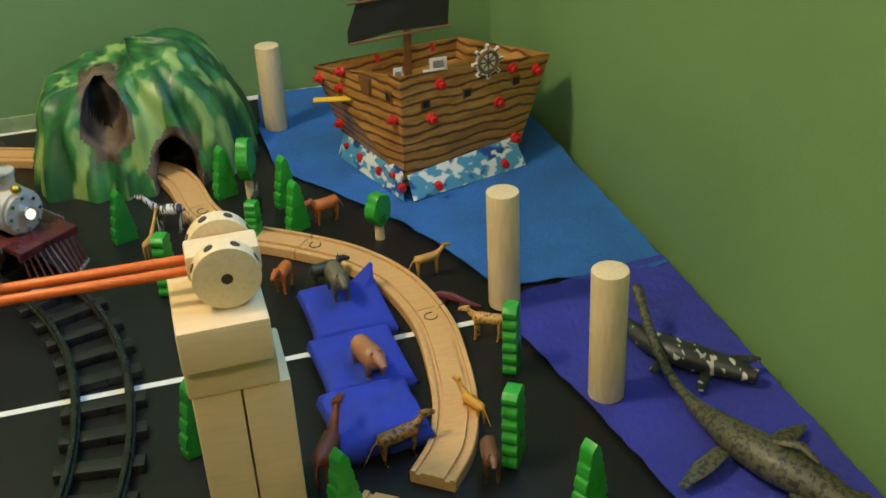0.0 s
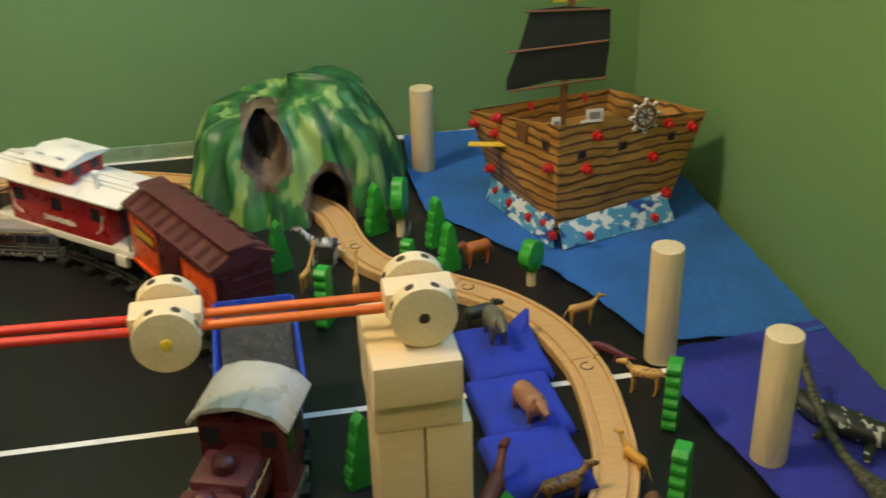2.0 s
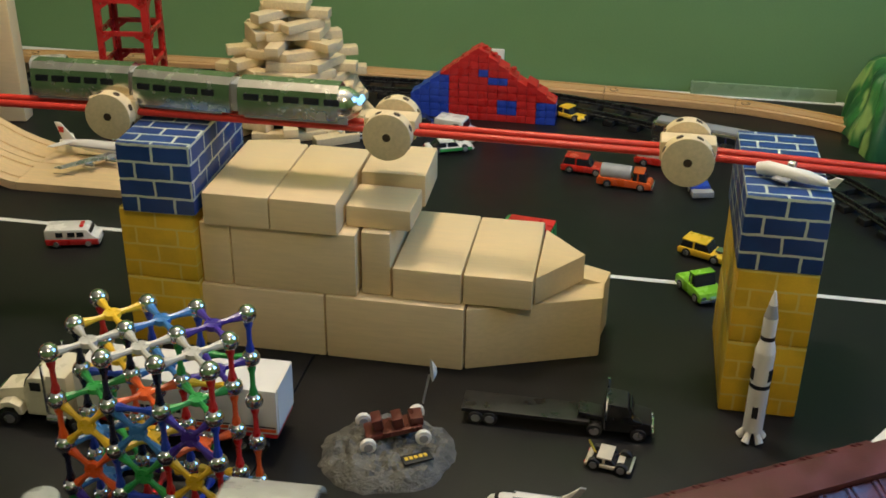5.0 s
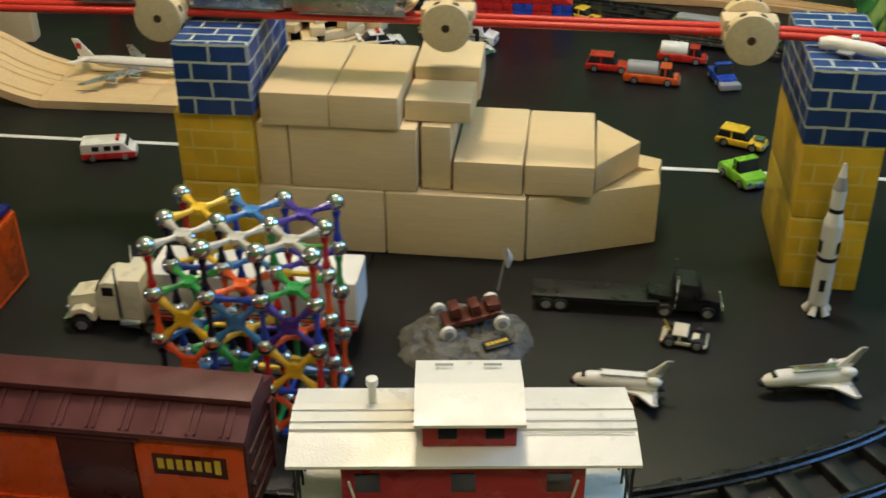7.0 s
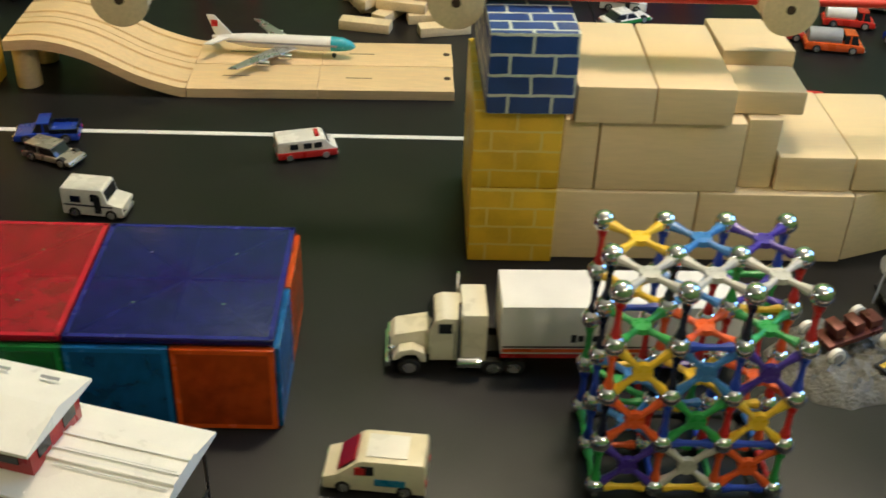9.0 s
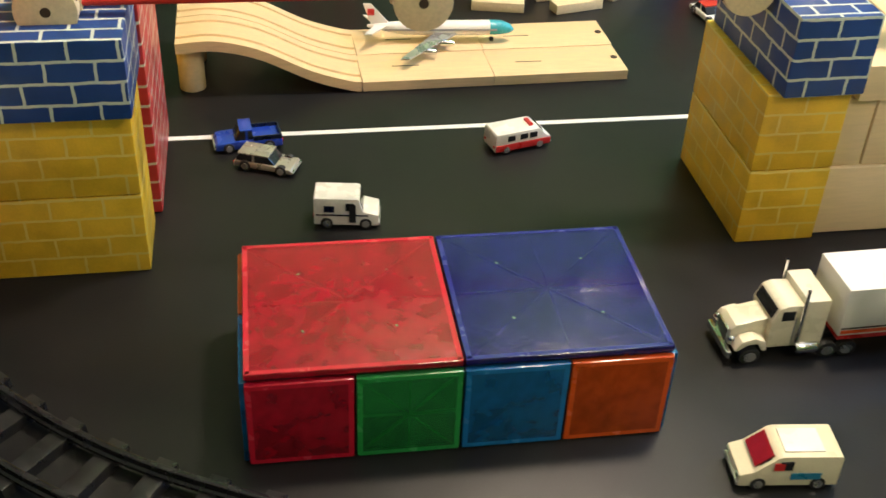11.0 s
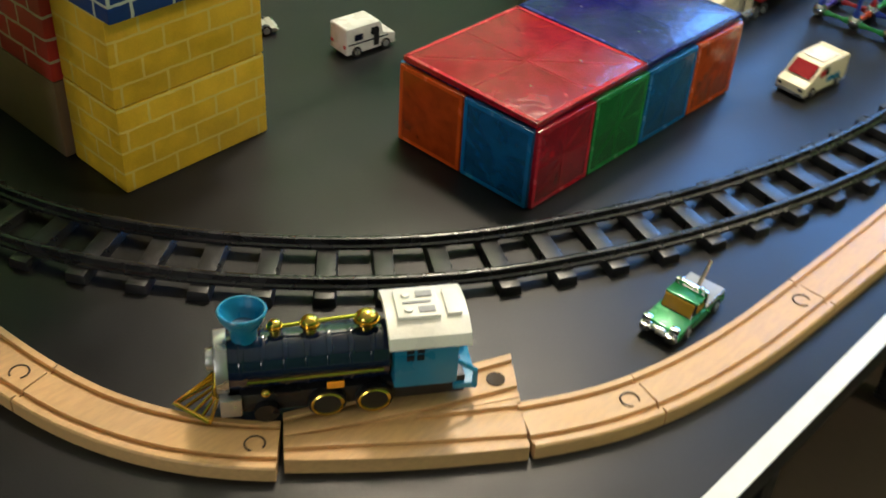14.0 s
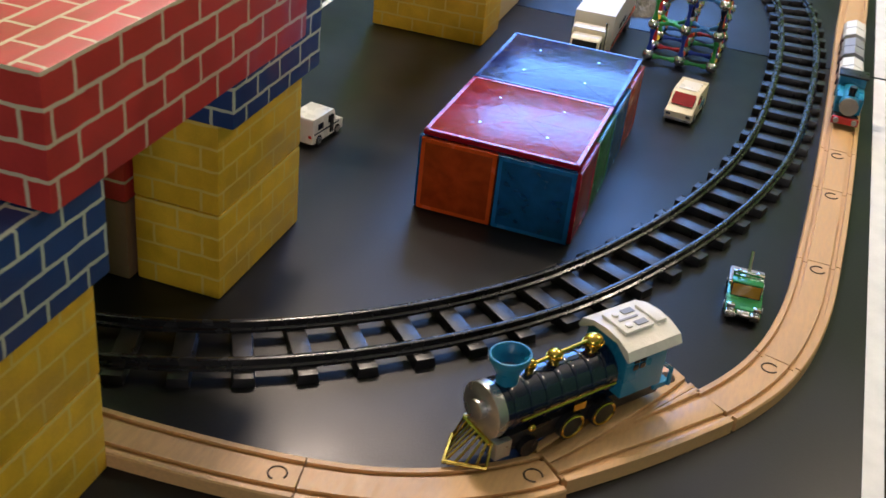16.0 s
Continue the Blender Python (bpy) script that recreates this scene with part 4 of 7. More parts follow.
# ---- glass-clear magnetic tiles ----
def tile(parent, colour, size, m):
    t = part("magnetic_tile", box(N(), (size - 0.0012, size - 0.0012, 0.005), bevel=0.0012), TILE[colour], parent, colour + " see-through tile", m)
    f = N()
    h = size / 2 - 0.003
    for a in range(4):
        box(f, (size - 0.004, 0.0035, 0.0052), (0, h, 0), m=Matrix.Rotation(a * math.pi / 2, 4, "Z"))
    for a in (0, 1, 2, 3):
        box(f, (size * (0.94 if a % 2 == 0 else 1.26), 0.0009, 0.0044), (0, 0, 0), m=Matrix.Rotation(a * math.pi / 4, 4, "Z"))
    part("tile_rib", f, TILE_RIB[colour], t)
    if size > 0.1:
        for x, y in ((0.22, 0.22), (-0.22, 0.22), (0.22, -0.22), (-0.22, -0.22)):
            part("rivet", cyl(N(), 0.0012, 0.0062, (x * size, y * size, 0), seg=8), CHROME, t)
    return t


def tile_box():
    t = thing("tile_box", pose(-0.476, -0.379, 0, 0, 0, -0.5), "long box of coloured see-through magnetic tiles", "toy building")
    s = 0.0735
    L, W = 4 * s, 2 * s
    for k, c in enumerate(("red", "navy")):
        tile(t, c, 2 * s, pose(-s + 2 * s * k, 0, s + 0.0045))
    for k, (a, b) in enumerate(zip(("red", "green", "blue", "orange"), ("blue", "red", "green", "orange"))):
        x = -1.5 * s + k * s
        tile(t, a, s, pose(x, -W / 2, s / 2 + 0.0008, 90))
        tile(t, b, s, pose(x, W / 2, s / 2 + 0.0008, 90))
    for k, (a, b) in enumerate(zip(("blue", "orange"), ("blue", "orange"))):
        y = -s / 2 + k * s
        tile(t, a, s, pose(-L / 2, y, s / 2 + 0.0008, 0, 90))
        tile(t, b, s, pose(L / 2, y, s / 2 + 0.0008, 0, 90))


def magnet_lattice():
    t = thing("magnet_lattice", pose(-0.109, -0.514, 0), "tower of steel balls and coloured plastic magnet sticks", "construction toy")
    d, nx, ny, nz = 0.0407, 4, 3, 5
    rng = random.Random(3)
    mats = [REDP, BLUEP, GREENP, ORANGEP, YELLOWP, NAVY, material("sky_plastic", (0.05, 0.20, 0.50), 0.3), material("violet_plastic", (0.06, 0.03, 0.28), 0.3)]
    ball_me = mesh_of("steel_ball", ball(N(), 0.0075, seg=18), CHROME)
    stick = {}
    for i, mm in enumerate(mats):
        bm = N()
        prof = [(-0.0135, 0.0036), (-0.011, 0.0036), (-0.006, 0.0022), (0.006, 0.0022), (0.011, 0.0036), (0.0135, 0.0036)]
        tube(bm, [(0, 0, z) for z, _ in prof], [r for _, r in prof], 8)
        stick[i] = mesh_of("magnet_stick", bm, mm)
    cross = {}

    def cross_mesh(mat):
        bm = N()
        for a in (45, 135, 225, 315):
            q = Matrix.Rotation(radians(a), 4, "Z")
            tube(bm, [q @ Vector((0.004, 0, 0)), q @ Vector((0.012, 0, 0)), q @ Vector((0.0225, 0, 0))], [0.0026, 0.0022, 0.0038], 8)
        cyl(bm, 0.0068, 0.0042, seg=12)
        return mesh_of("cross_piece", bm, mat)
    grey = material("light_grey_plastic", (0.52, 0.50, 0.44), 0.35)
    crosses = [cross_mesh(mm) for mm in (mats[4], mats[6], mats[7], grey, mats[3], mats[2])]

    def P(i, j, k):
        return (i * d, j * d, 0.0076 + k * d)
    for k in range(nz):
        for i in range(nx):
            for j in range(ny):
                ob = new("steel_ball", ball_me)
                ob.parent = t
                ob.matrix_basis = pose(*P(i, j, k))
                if k + 1 < nz:
                    o = new("magnet_stick", stick[rng.choice((0, 0, 1, 2, 0, 1, 5, 3))])
                    o.parent = t
                    o.matrix_basis = pose(i * d, j * d, 0.0076 + (k + 0.5) * d)
    for k in range(nz):
        for i in range(nx - 1):
            for j in range(ny - 1):
                if k == 0:
                    continue
                c = (3 if j == 0 else i) if k == nz - 1 else rng.choice((0, 1, 2, 4, 5, 1))
                if k in (1, 2) and rng.random() < 0.35:
                    continue
                o = new("cross_piece", crosses[c])
                o.parent = t
                o.matrix_basis = pose((i + 0.5) * d, (j + 0.5) * d, 0.0068 + k * d)
    for j in range(ny):
        for i in range(nx - 1):
            for k in range(0, nz - 1):
                if k == 0 or (k in (1, 3) and rng.random() < 0.7):
                    o = new("magnet_stick", stick[rng.choice((1, 6, 2, 3, 4, 7))])
                    o.parent = t
                    o.matrix_basis = pose((i + 0.5) * d, j * d, 0.0068 + k * d, 0, 90, 0)
    for i in range(nx):
        for j in range(ny - 1):
            o = new("magnet_stick", stick[rng.choice((1, 6, 2, 0))])
            o.parent = t
            o.matrix_basis = pose(i * d, (j + 0.5) * d, 0.0068, 90, 0, 0)
    # steep crossed faces on the side towards the near edge
    for k in (1, 2, 3):
        for i in range(nx - 1):
            o = new("cross_piece", crosses[(i + 2 * k) % 6])
            o.parent = t
            o.matrix_basis = pose((i + 0.5) * d, 0, 0.0068 + (k - 0.5) * d, 90, 0, 0)


# ---- sea, ship and hill ----
def fold_cloth(name, outline_fn, mat, label, z=0.001, seed=0):
    """Crinkled cloth over a plan given by two edge lines: u goes from one to the other."""
    bm = N()
    nu, nv = 26, 60
    rows = []
    for j in range(nv + 1):
        a, b = outline_fn(j / nv)
        row = []
        for i in range(nu + 1):
            u = i / nu
            x, y = a[0] + (b[0] - a[0]) * u, a[1] + (b[1] - a[1]) * u
            e = min(u, 1 - u, j / nv, 1 - j / nv)
            h = 0.0016 * noise.noise((x * 26 + seed, y * 26, 0.3)) + 0.0012 * noise.noise((x * 70, y * 55, seed))
            h += 0.003 * max(0.0, 1 - e / 0.06) * (0.5 + 0.5 * noise.noise((x * 60, y * 60, 4)))
            row.append(bm.verts.new((x + 0.003 * noise.noise((y * 40, seed, 1)), y + 0.003 * noise.noise((x * 40, seed, 2)), z + 0.0022 + max(-0.0016, h))))
        rows.append(row)
    for j in range(nv):
        for i in range(nu):
            bm.faces.new((rows[j][i], rows[j][i + 1], rows[j + 1][i + 1], rows[j + 1][i]))
    r = bmesh.ops.extrude_face_region(bm, geom=bm.faces[:])
    for v in (g for g in r["geom"] if isinstance(g, bmesh.types.BMVert)):
        v.co.z -= 0.0012
    bmesh.ops.recalc_face_normals(bm, faces=bm.faces)
    return solid(name, bm, mat, pose(0, 0, 0), label, "cloth", smooth=60)


def along(points, v):
    k = v * (len(points) - 1)
    i = min(int(k), len(points) - 2)
    a, b = points[i], points[i + 1]
    return (a[0] + (b[0] - a[0]) * (k - i), a[1] + (b[1] - a[1]) * (k - i))


def sea():
    w1 = [(0.915, 0.655), (0.900, 0.52), (0.905, 0.40), (0.955, 0.325), (1.018, 0.222), (1.052, 0.135), (1.078, 0.05)]
    e1 = [(1.255, 0.655), (1.255, 0.5), (1.256, 0.4), (1.256, 0.3), (1.257, 0.2), (1.258, 0.12), (1.258, 0.03)]
    fold_cloth("sea_cloth", lambda v: (along(w1, v), along(e1, v)), CLOTH1, "bright blue cloth laid out as the sea", 0.0008, 1.0)
    w2 = [(1.082, 0.028), (1.072, -0.035), (1.083, -0.10), (1.094, -0.155), (1.102, -0.22), (1.112, -0.29), (1.115, -0.40), (1.118, -0.56)]
    e2 = [(1.259, 0.050), (1.260, -0.03), (1.260, -0.1), (1.260, -0.16), (1.260, -0.24), (1.260, -0.32), (1.260, -0.42), (1.260, -0.56)]
    fold_cloth("sea_cloth", lambda v: (along(w2, v), along(e2, v)), CLOTH2, "violet-blue cloth laid out as deep sea", 0.0012, 5.0)


def panel(bm, a, b, c, d, th=0.0012):
    q = [Vector(p) for p in (a, b, c, d)]
    n = (q[1] - q[0]).cross(q[3] - q[0]).normalized() * th
    f, g = [bm.verts.new(p) for p in q], [bm.verts.new(p + n) for p in q]
    bm.faces.new(f[::-1])
    bm.faces.new(g)
    for i in range(4):
        bm.faces.new((f[i], f[(i + 1) % 4], g[(i + 1) % 4], g[i]))
    return bm


def pirate_ship():
    t = thing("paper_ship", pose(0, 0, 0.004), "printed cardboard pirate ship with a black sail", "toy ship")
    bow_b, bow_t = (1.040, 0.277, 0.012), (1.045, 0.290, 0.143)
    lb, lt = (1.000, 0.420, 0.012), (0.968, 0.425, 0.119)
    rb, rt = (1.190, 0.318, 0.012), (1.240, 0.335, 0.127)
    bb, bt = (1.150, 0.455, 0.012), (1.165, 0.475, 0.112)
    for nm, a, b, c, d in (("port_side", lb, bow_b, bow_t, lt), ("starboard_side", bow_b, rb, rt, bow_t), ("stern_side", rb, bb, bt, rt), ("back_side", bb, lb, lt, bt)):
        part("hull_side", panel(N(), a, b, c, d), PLANKS, t)
    part("deck", prism(N(), [(1.003, 0.42), (1.043, 0.295), (1.215, 0.338), (1.158, 0.46)], 0.0015, "Z", (0, 0, 0.088)), PLANKS, t)
    part("sea_skirt", panel(N(), (0.986, 0.412, 0.000), (1.034, 0.262, 0.000), (1.038, 0.276, 0.034), (0.997, 0.420, 0.028)), PAPERSEA, t, "blue and white printed wave paper")
    part("sea_skirt", panel(N(), (1.044, 0.258, 0.000), (1.198, 0.303, 0.000), (1.187, 0.317, 0.034), (1.042, 0.275, 0.026)), PAPERSEA, t, "blue and white printed wave paper")

    def mixp(a, b, c, d, u, v):
        p, q = Vector(a).lerp(Vector(b), u), Vector(d).lerp(Vector(c), u)
        return p.lerp(q, v)
    # red push studs
    for quad, spots, nrm in (((lb, bow_b, bow_t, lt), ((0.05, 0.86), (0.30, 0.80), (0.08, 0.30), (0.92, 0.60), (0.9, 0.08), (0.35, 0.98), (0.12, 0.05)), (-0.95, -0.28, 0)), ((bow_b, rb, rt, bow_t), ((0.25, 0.88), (0.74, 0.92), (0.93, 0.86), (0.20, 0.58), (0.70, 0.60), (0.93, 0.18)), (0.27, -0.96, 0)), ((bb, lb, lt, bt), ((0.2, 0.93), (0.6, 0.93)), (0.3, 0.95, 0))):
        for u, v in spots:
            p = mixp(*quad, u, v) + Vector(nrm) * 0.003
            q = Vector(nrm).to_track_quat("Z", "Y").to_matrix().to_4x4()
            s = N()
            cyl(s, 0.0066, 0.005, (0, 0, 0), seg=12, bevel=0.0008, m=Matrix.Translation(p) @ q)
            cyl(s, 0.0040, 0.009, (0, 0, 0.004), seg=10, m=Matrix.Translation(p) @ q)
            part("stud", s, REDP, t, "red plastic stud")
    for x, y in ((1.018, 0.325), (1.005, 0.37), (1.075, 0.262), (1.165, 0.290), (1.033, 0.272)):
        part("stud", cyl(N(), 0.005, 0.008, (x, y - 0.006, 0.016), "Y", seg=12, bevel=0.0008), REDP, t, "red plastic stud")
    # printed portholes and cannon ports
    for u, v in ((0.16, 0.72), (0.80, 0.78), (0.45, 0.75)):
        p = mixp(bow_b, rb, rt, bow_t, u, v) + Vector((0.27, -0.96, 0)) * 0.0016
        part("gun_port", box(N(), (0.013, 0.0012, 0.013), tuple(p), rz=15.5, bevel=0.0003), SPAR, t)
        part("gun_port_dark", box(N(), (0.009, 0.0012, 0.009), tuple(p + Vector((0.27, -0.96, 0)) * 0.0006), rz=15.5), INK, t)
    for u, v in ((0.55, 0.62), (0.32, 0.55), (0.78, 0.45), (0.86, 0.8)):
        p = mixp(lb, bow_b, bow_t, lt, u, v) + Vector((-0.95, -0.28, 0)) * 0.0016
        part("gun_port", box(N(), (0.0012, 0.014, 0.016), tuple(p), rz=16), SPAR, t)
        part("gun_port_dark", box(N(), (0.0012, 0.009, 0.010), tuple(p + Vector((-0.95, -0.28, 0)) * 0.0006), rz=16), INK, t)
    part("gangplank", box(N(), (0.045, 0.012, 0.0015), (0.978, 0.372, 0.094), rz=-15), GILT, t, "yellow paper plank")
    part("mast", box(N(), (0.0095, 0.003, 0.165), (1.083, 0.400, 0.176), bevel=0.0006, ry=3), SPAR, t)
    part("sail", prism(N(), [(1.008, 0.150), (1.068, 0.159), (1.132, 0.158), (1.136, 0.20), (1.135, 0.243), (1.08, 0.250), (1.037, 0.248), (1.024, 0.205), (1.008, 0.165)], 0.0012, at=(0, 0.3975, 0)), SAIL, t)
    for z0, z1 in ((0.150, 0.157), (0.199, 0.204), (0.247, 0.243)):
        part("sail_batten", tube(N(), [(1.010 if z0 < 0.2 else 1.030, 0.396, z0), (1.134, 0.396, z1)], 0.0016, 6), SPAR, t)
    part("crows_nest", box(N(), (0.040, 0.002, 0.016), (1.085, 0.401, 0.262), bevel=0.001), GILT, t)
    # ship's wheel and small printed cut-outs
    wb = cyl(N(), 0.0165, 0.0014, axis="Y", seg=24, at=(0, 0, 0))
    for k in range(8):
        a = k * math.pi / 4
        tube(wb, [(0, 0, 0), (0.0215 * math.cos(a), 0, 0.0215 * math.sin(a))], 0.0024, 6)
    w = part("ship_wheel", wb, CABWHITE, t, "paper ship's wheel with white outline", pose(1.155, 0.312, 0.137, 0, 0, 14))
    ring = N()
    pts = [(0.0125 * math.cos(2 * math.pi * k / 24), -0.0014, 0.0125 * math.sin(2 * math.pi * k / 24)) for k in range(25)]
    tube(ring, pts, 0.0022, 6)
    for k in range(8):
        a = k * math.pi / 4
        tube(ring, [(0, -0.0014, 0), (0.0195 * math.cos(a), -0.0014, 0.0195 * math.sin(a))], 0.0012, 6)
    part("wheel_rim", ring, SPAR, w)
    for x, y, sx, sz in ((1.048, 0.315, 0.011, 0.024), (1.092, 0.322, 0.026, 0.014), (1.104, 0.345, 0.022, 0.018)):
        part("cut_out", box(N(), (sx, 0.0012, sz), (x, y, 0.120 + sz / 2), bevel=0.0005), CABWHITE, t, "white edged paper cut-out")
        part("cut_out_print", box(N(), (sx * 0.6, 0.0006, sz * 0.6), (x, y - 0.001, 0.120 + sz / 2)), GREYP, t)
    part("deck_box", box(N(), (0.018, 0.024, 0.022), (1.020, 0.345, 0.118), rz=16, bevel=0.0008), SPAR, t)


def hill_tunnel():
    """A moulded plastic hill with draped ridges, a high cave and a tunnel mouth for the track."""
    t = thing("toy_hill", pose(0.750, 0.522, 0.0) @ Matrix.Diagonal((0.93, 1, 1, 1)), "moulded green plastic hill with cave and tunnel", "toy hill")
    bm = N()
    nu, nv = 280, 130
    caves = ((Vector((-0.040, -0.095, 0.092)), 0.029, 0.036, 0.075), (Vector((0.040, -0.110, 0.014)), 0.032, 0.050, 0.080))
    grid = []
    for j in range(nv + 1):
        v = 1 - (1 - j / nv) ** 2.5
        row = []
        for i in range(nu):
            a = 2 * math.pi * i / nu
            ca, sa = math.cos(a), math.sin(a)
            rad = (abs(ca) ** 3.0 + abs(sa) ** 3.0) ** (-1 / 3.0)
            lean = 1.0 - 0.20 * v ** 1.3
            z = 0.131 * math.sin(v * math.pi / 2) ** 0.80
            close = math.cos(v * math.pi / 2) ** 0.26
            ridge = math.sin(a * 15 + 5.0 * v + 3.0 * noise.noise((ca * 2, sa * 2, v * 1.5))) * 0.0055 + math.sin(a * 31 + v * 3) * 0.0018
            lump = 0.018 * noise.noise((ca * 2.2 + 3, sa * 2.2, v * 2.5))
            foot = 0.012 * (1 - v) ** 3
            r1 = (0.136 * rad * lean + (ridge + lump) + foot) * close
            r2 = (0.116 * rad * lean + (ridge + lump) + foot) * close
            p = Vector((r1 * ca, r2 * sa + 0.012 * v, z * (1.0 + 0.16 * ca * v) + 0.006 * noise.noise((ca * 5, sa * 5, v * 4)) * v))
            row.append(p)
        grid.append(row)
    for row in grid:
        for p in row:
            if p.y < 0.0:
                for c, rx, rz, depth in caves:
                    e = math.hypot((p.x - c.x) / rx, (p.z - c.z) / rz)
                    wob = 0.12 * noise.noise((p.x * 60, p.z * 60, 1))
                    if e + wob < 1.0:
                        q = min(1.0, (1.0 - e - wob) * 2.4)
                        p.y += depth * q * q * (3 - 2 * q)
    vs = [[bm.verts.new(p) for p in row] for row in grid]
    for j in range(nv):
        for i in range(nu):
            f = bm.faces.new((vs[j][i], vs[j][(i + 1) % nu], vs[j + 1][(i + 1) % nu], vs[j + 1][i]))
            c = f.calc_center_median()
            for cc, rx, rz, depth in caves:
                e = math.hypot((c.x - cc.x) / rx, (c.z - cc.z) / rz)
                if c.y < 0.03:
                    # innermost faces take the painted shade, the rim keeps its brown paint
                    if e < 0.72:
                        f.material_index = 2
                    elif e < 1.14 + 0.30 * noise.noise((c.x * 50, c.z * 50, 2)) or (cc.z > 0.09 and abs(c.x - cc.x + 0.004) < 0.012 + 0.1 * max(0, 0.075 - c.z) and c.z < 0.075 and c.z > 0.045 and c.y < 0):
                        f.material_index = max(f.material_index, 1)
    bmesh.ops.recalc_face_normals(bm, faces=bm.faces)
    part("hill_shell", bm, [HILL, CAVE, CAVE_SHADE], t, smooth=50)


# ---- woods and animals ----
def plan_tree(x, y, h, style, rz, mat, label):
    t = thing("toy_tree", pose(x, y, 0, 0, 0, rz), label, "toy tree", "wooden toy trees")
    w = h * 0.21
    if style == "pointed":
        pts = [(-w, 0), (w, 0), (w * 1.02, 0.10 * h), (w * 0.80, 0.14 * h)]
        n = 4
        for k in range(n):
            a = 0.14 + 0.20 * k
            ww = w * (1.0 - 0.19 * k)
            pts += [(ww * 1.05, (a + 0.03) * h), (ww * 0.92, (a + 0.15) * h), (ww * 0.72, (a + 0.18) * h)]
        pts += [(0.012 * h, h)]
        pts += [(-a * 1.0, b) for a, b in reversed(pts[2:-1])]
        part("crown", prism(N(), pts, 0.013, bevel=0.0012), mat, t)
    elif style == "scallop":
        pts = []
        for s in (1, -1):
            col = []
            for k in range(6):
                for u in (0.0, 0.33, 0.66):
                    zz = (k + u) / 6
                    ww = 0.72 * w * (1.05 - 0.32 * zz) + 0.05 * h * math.sin(math.pi * u)
                    col.append((s * ww, zz * h))
            col.append((s * w * 0.45, h))
            pts += col if s == 1 else col[::-1]
        part("crown", prism(N(), pts, 0.013, bevel=0.001), mat, t)
    else:
        part("trunk", cyl(N(), 0.0055, 0.36 * h, (0, 0, 0.18 * h), seg=12, r2=0.005), PALE, t, "bare wood trunk")
        pts = []
        for k in range(28):
            a = 2 * math.pi * k / 28 - math.pi / 2
            r = 1 + 0.13 * abs(math.sin(2.5 * a))
            pts.append((math.cos(a) * 0.25 * h * r, 0.66 * h + math.sin(a) * 0.31 * h * r))
        part("crown", prism(N(), pts, 0.014, bevel=0.001), mat, t)


def woods():
    for x, y, h, s, rz, d in ((0.837, 0.359, 0.066, "pointed", 24, 0), (0.865, 0.345, 0.078, "round", 70, 0), (0.903, 0.310, 0.064, "pointed", 24, 0), (0.906, 0.246, 0.062, "pointed", 24, 0), (0.989, 0.194, 0.056, "round", 40, 0), (0.716, 0.288, 0.064, "pointed", 24, 1), (0.757, 0.160, 0.068, "scallop", 65, 0), (0.857, 0.236, 0.050, "scallop", 60, 0), (1.049, -0.083, 0.070, "scallop", 60, 0), (1.010, -0.202, 0.073, "scallop", 55, 0), (0.765, -0.106, 0.073, "pointed", 24, 1), (0.866, -0.220, 0.064, "pointed", 24, 0), (1.047, -0.273, 0.066, "pointed", 24, 0)):
        plan_tree(x, y, h, s, rz, TREED if d else TREEG, dict(pointed="flat green wooden fir tree", scallop="flat green wooden tree with scalloped edges", round="green wooden tree with rounded crown and trunk")[s])


def beast(name, x, y, z, rz, L, label, mat, neck=0.35, head=0.30, legs=0.45, fat=0.17, tail=0.4, sit=0.0):
    """A small moulded animal, nose towards its own +x."""
    bm = N()
    h = L * legs
    b = L * fat
    tube(bm, [(-0.36 * L, 0, h + b * 0.4), (-0.30 * L, 0, h + b * 0.75), (-0.1 * L, 0, h + b * 0.70), (0.12 * L, 0, h + b * 0.75), (0.27 * L, 0, h + b * 0.85 + sit * L), (0.34 * L, 0, h + b + sit * L)], [b * 0.45, b * 0.95, b * 0.98, b, b * 0.95, b * 0.55], 10)
    hx, hz = 0.33 * L + neck * L * 0.6, h + b * 1.1 + neck * L * 0.75 + sit * L
    tube(bm, [(0.24 * L, 0, h + b * 0.9 + sit * L), (0.32 * L + neck * L * 0.3, 0, h + b + neck * L * 0.4 + sit * L), (hx, 0, hz)], [b * 0.72, b * 0.5, b * 0.42], 8)
    tube(bm, [(hx - b * 0.35, 0, hz + b * 0.1), (hx + head * L * 0.35, 0, hz + b * 0.05), (hx + head * L * 0.8, 0, hz - b * 0.25)], [b * 0.5, b * 0.48, b * 0.26], 8)
    for s in (-1, 1):
        ball(bm, b * 0.17, (hx - b * 0.1, s * b * 0.35, hz + b * 0.5), 0.6, 0.6, 1.2, 6)
        for lx, k in ((0.24 * L, 1), (-0.27 * L, -1)):
            sw = s * 0.03 * L
            tube(bm, [(lx, s * b * 0.55, h + b * 0.6), (lx + sw * 0.5 + k * 0.01 * L, s * b * 0.6, h * 0.5), (lx + sw, s * b * 0.6, 0.0), (lx + sw + 0.05 * L, s * b * 0.6, 0.0)], [b * 0.40, b * 0.24, b * 0.19, b * 0.15], 7)
    if tail:
        tube(bm, [(-0.34 * L, 0, h + b * 0.8), (-0.44 * L, 0, h + b * 0.5), (-(0.42 + tail * 0.25) * L, 0, h - tail * 0.3 * L)], [b * 0.16, b * 0.12, b * 0.07], 6)
    return solid(name, bm, mat, pose(x, y, z, 0, 0, rz), label, "toy animal", "small plastic animals", smooth=60)


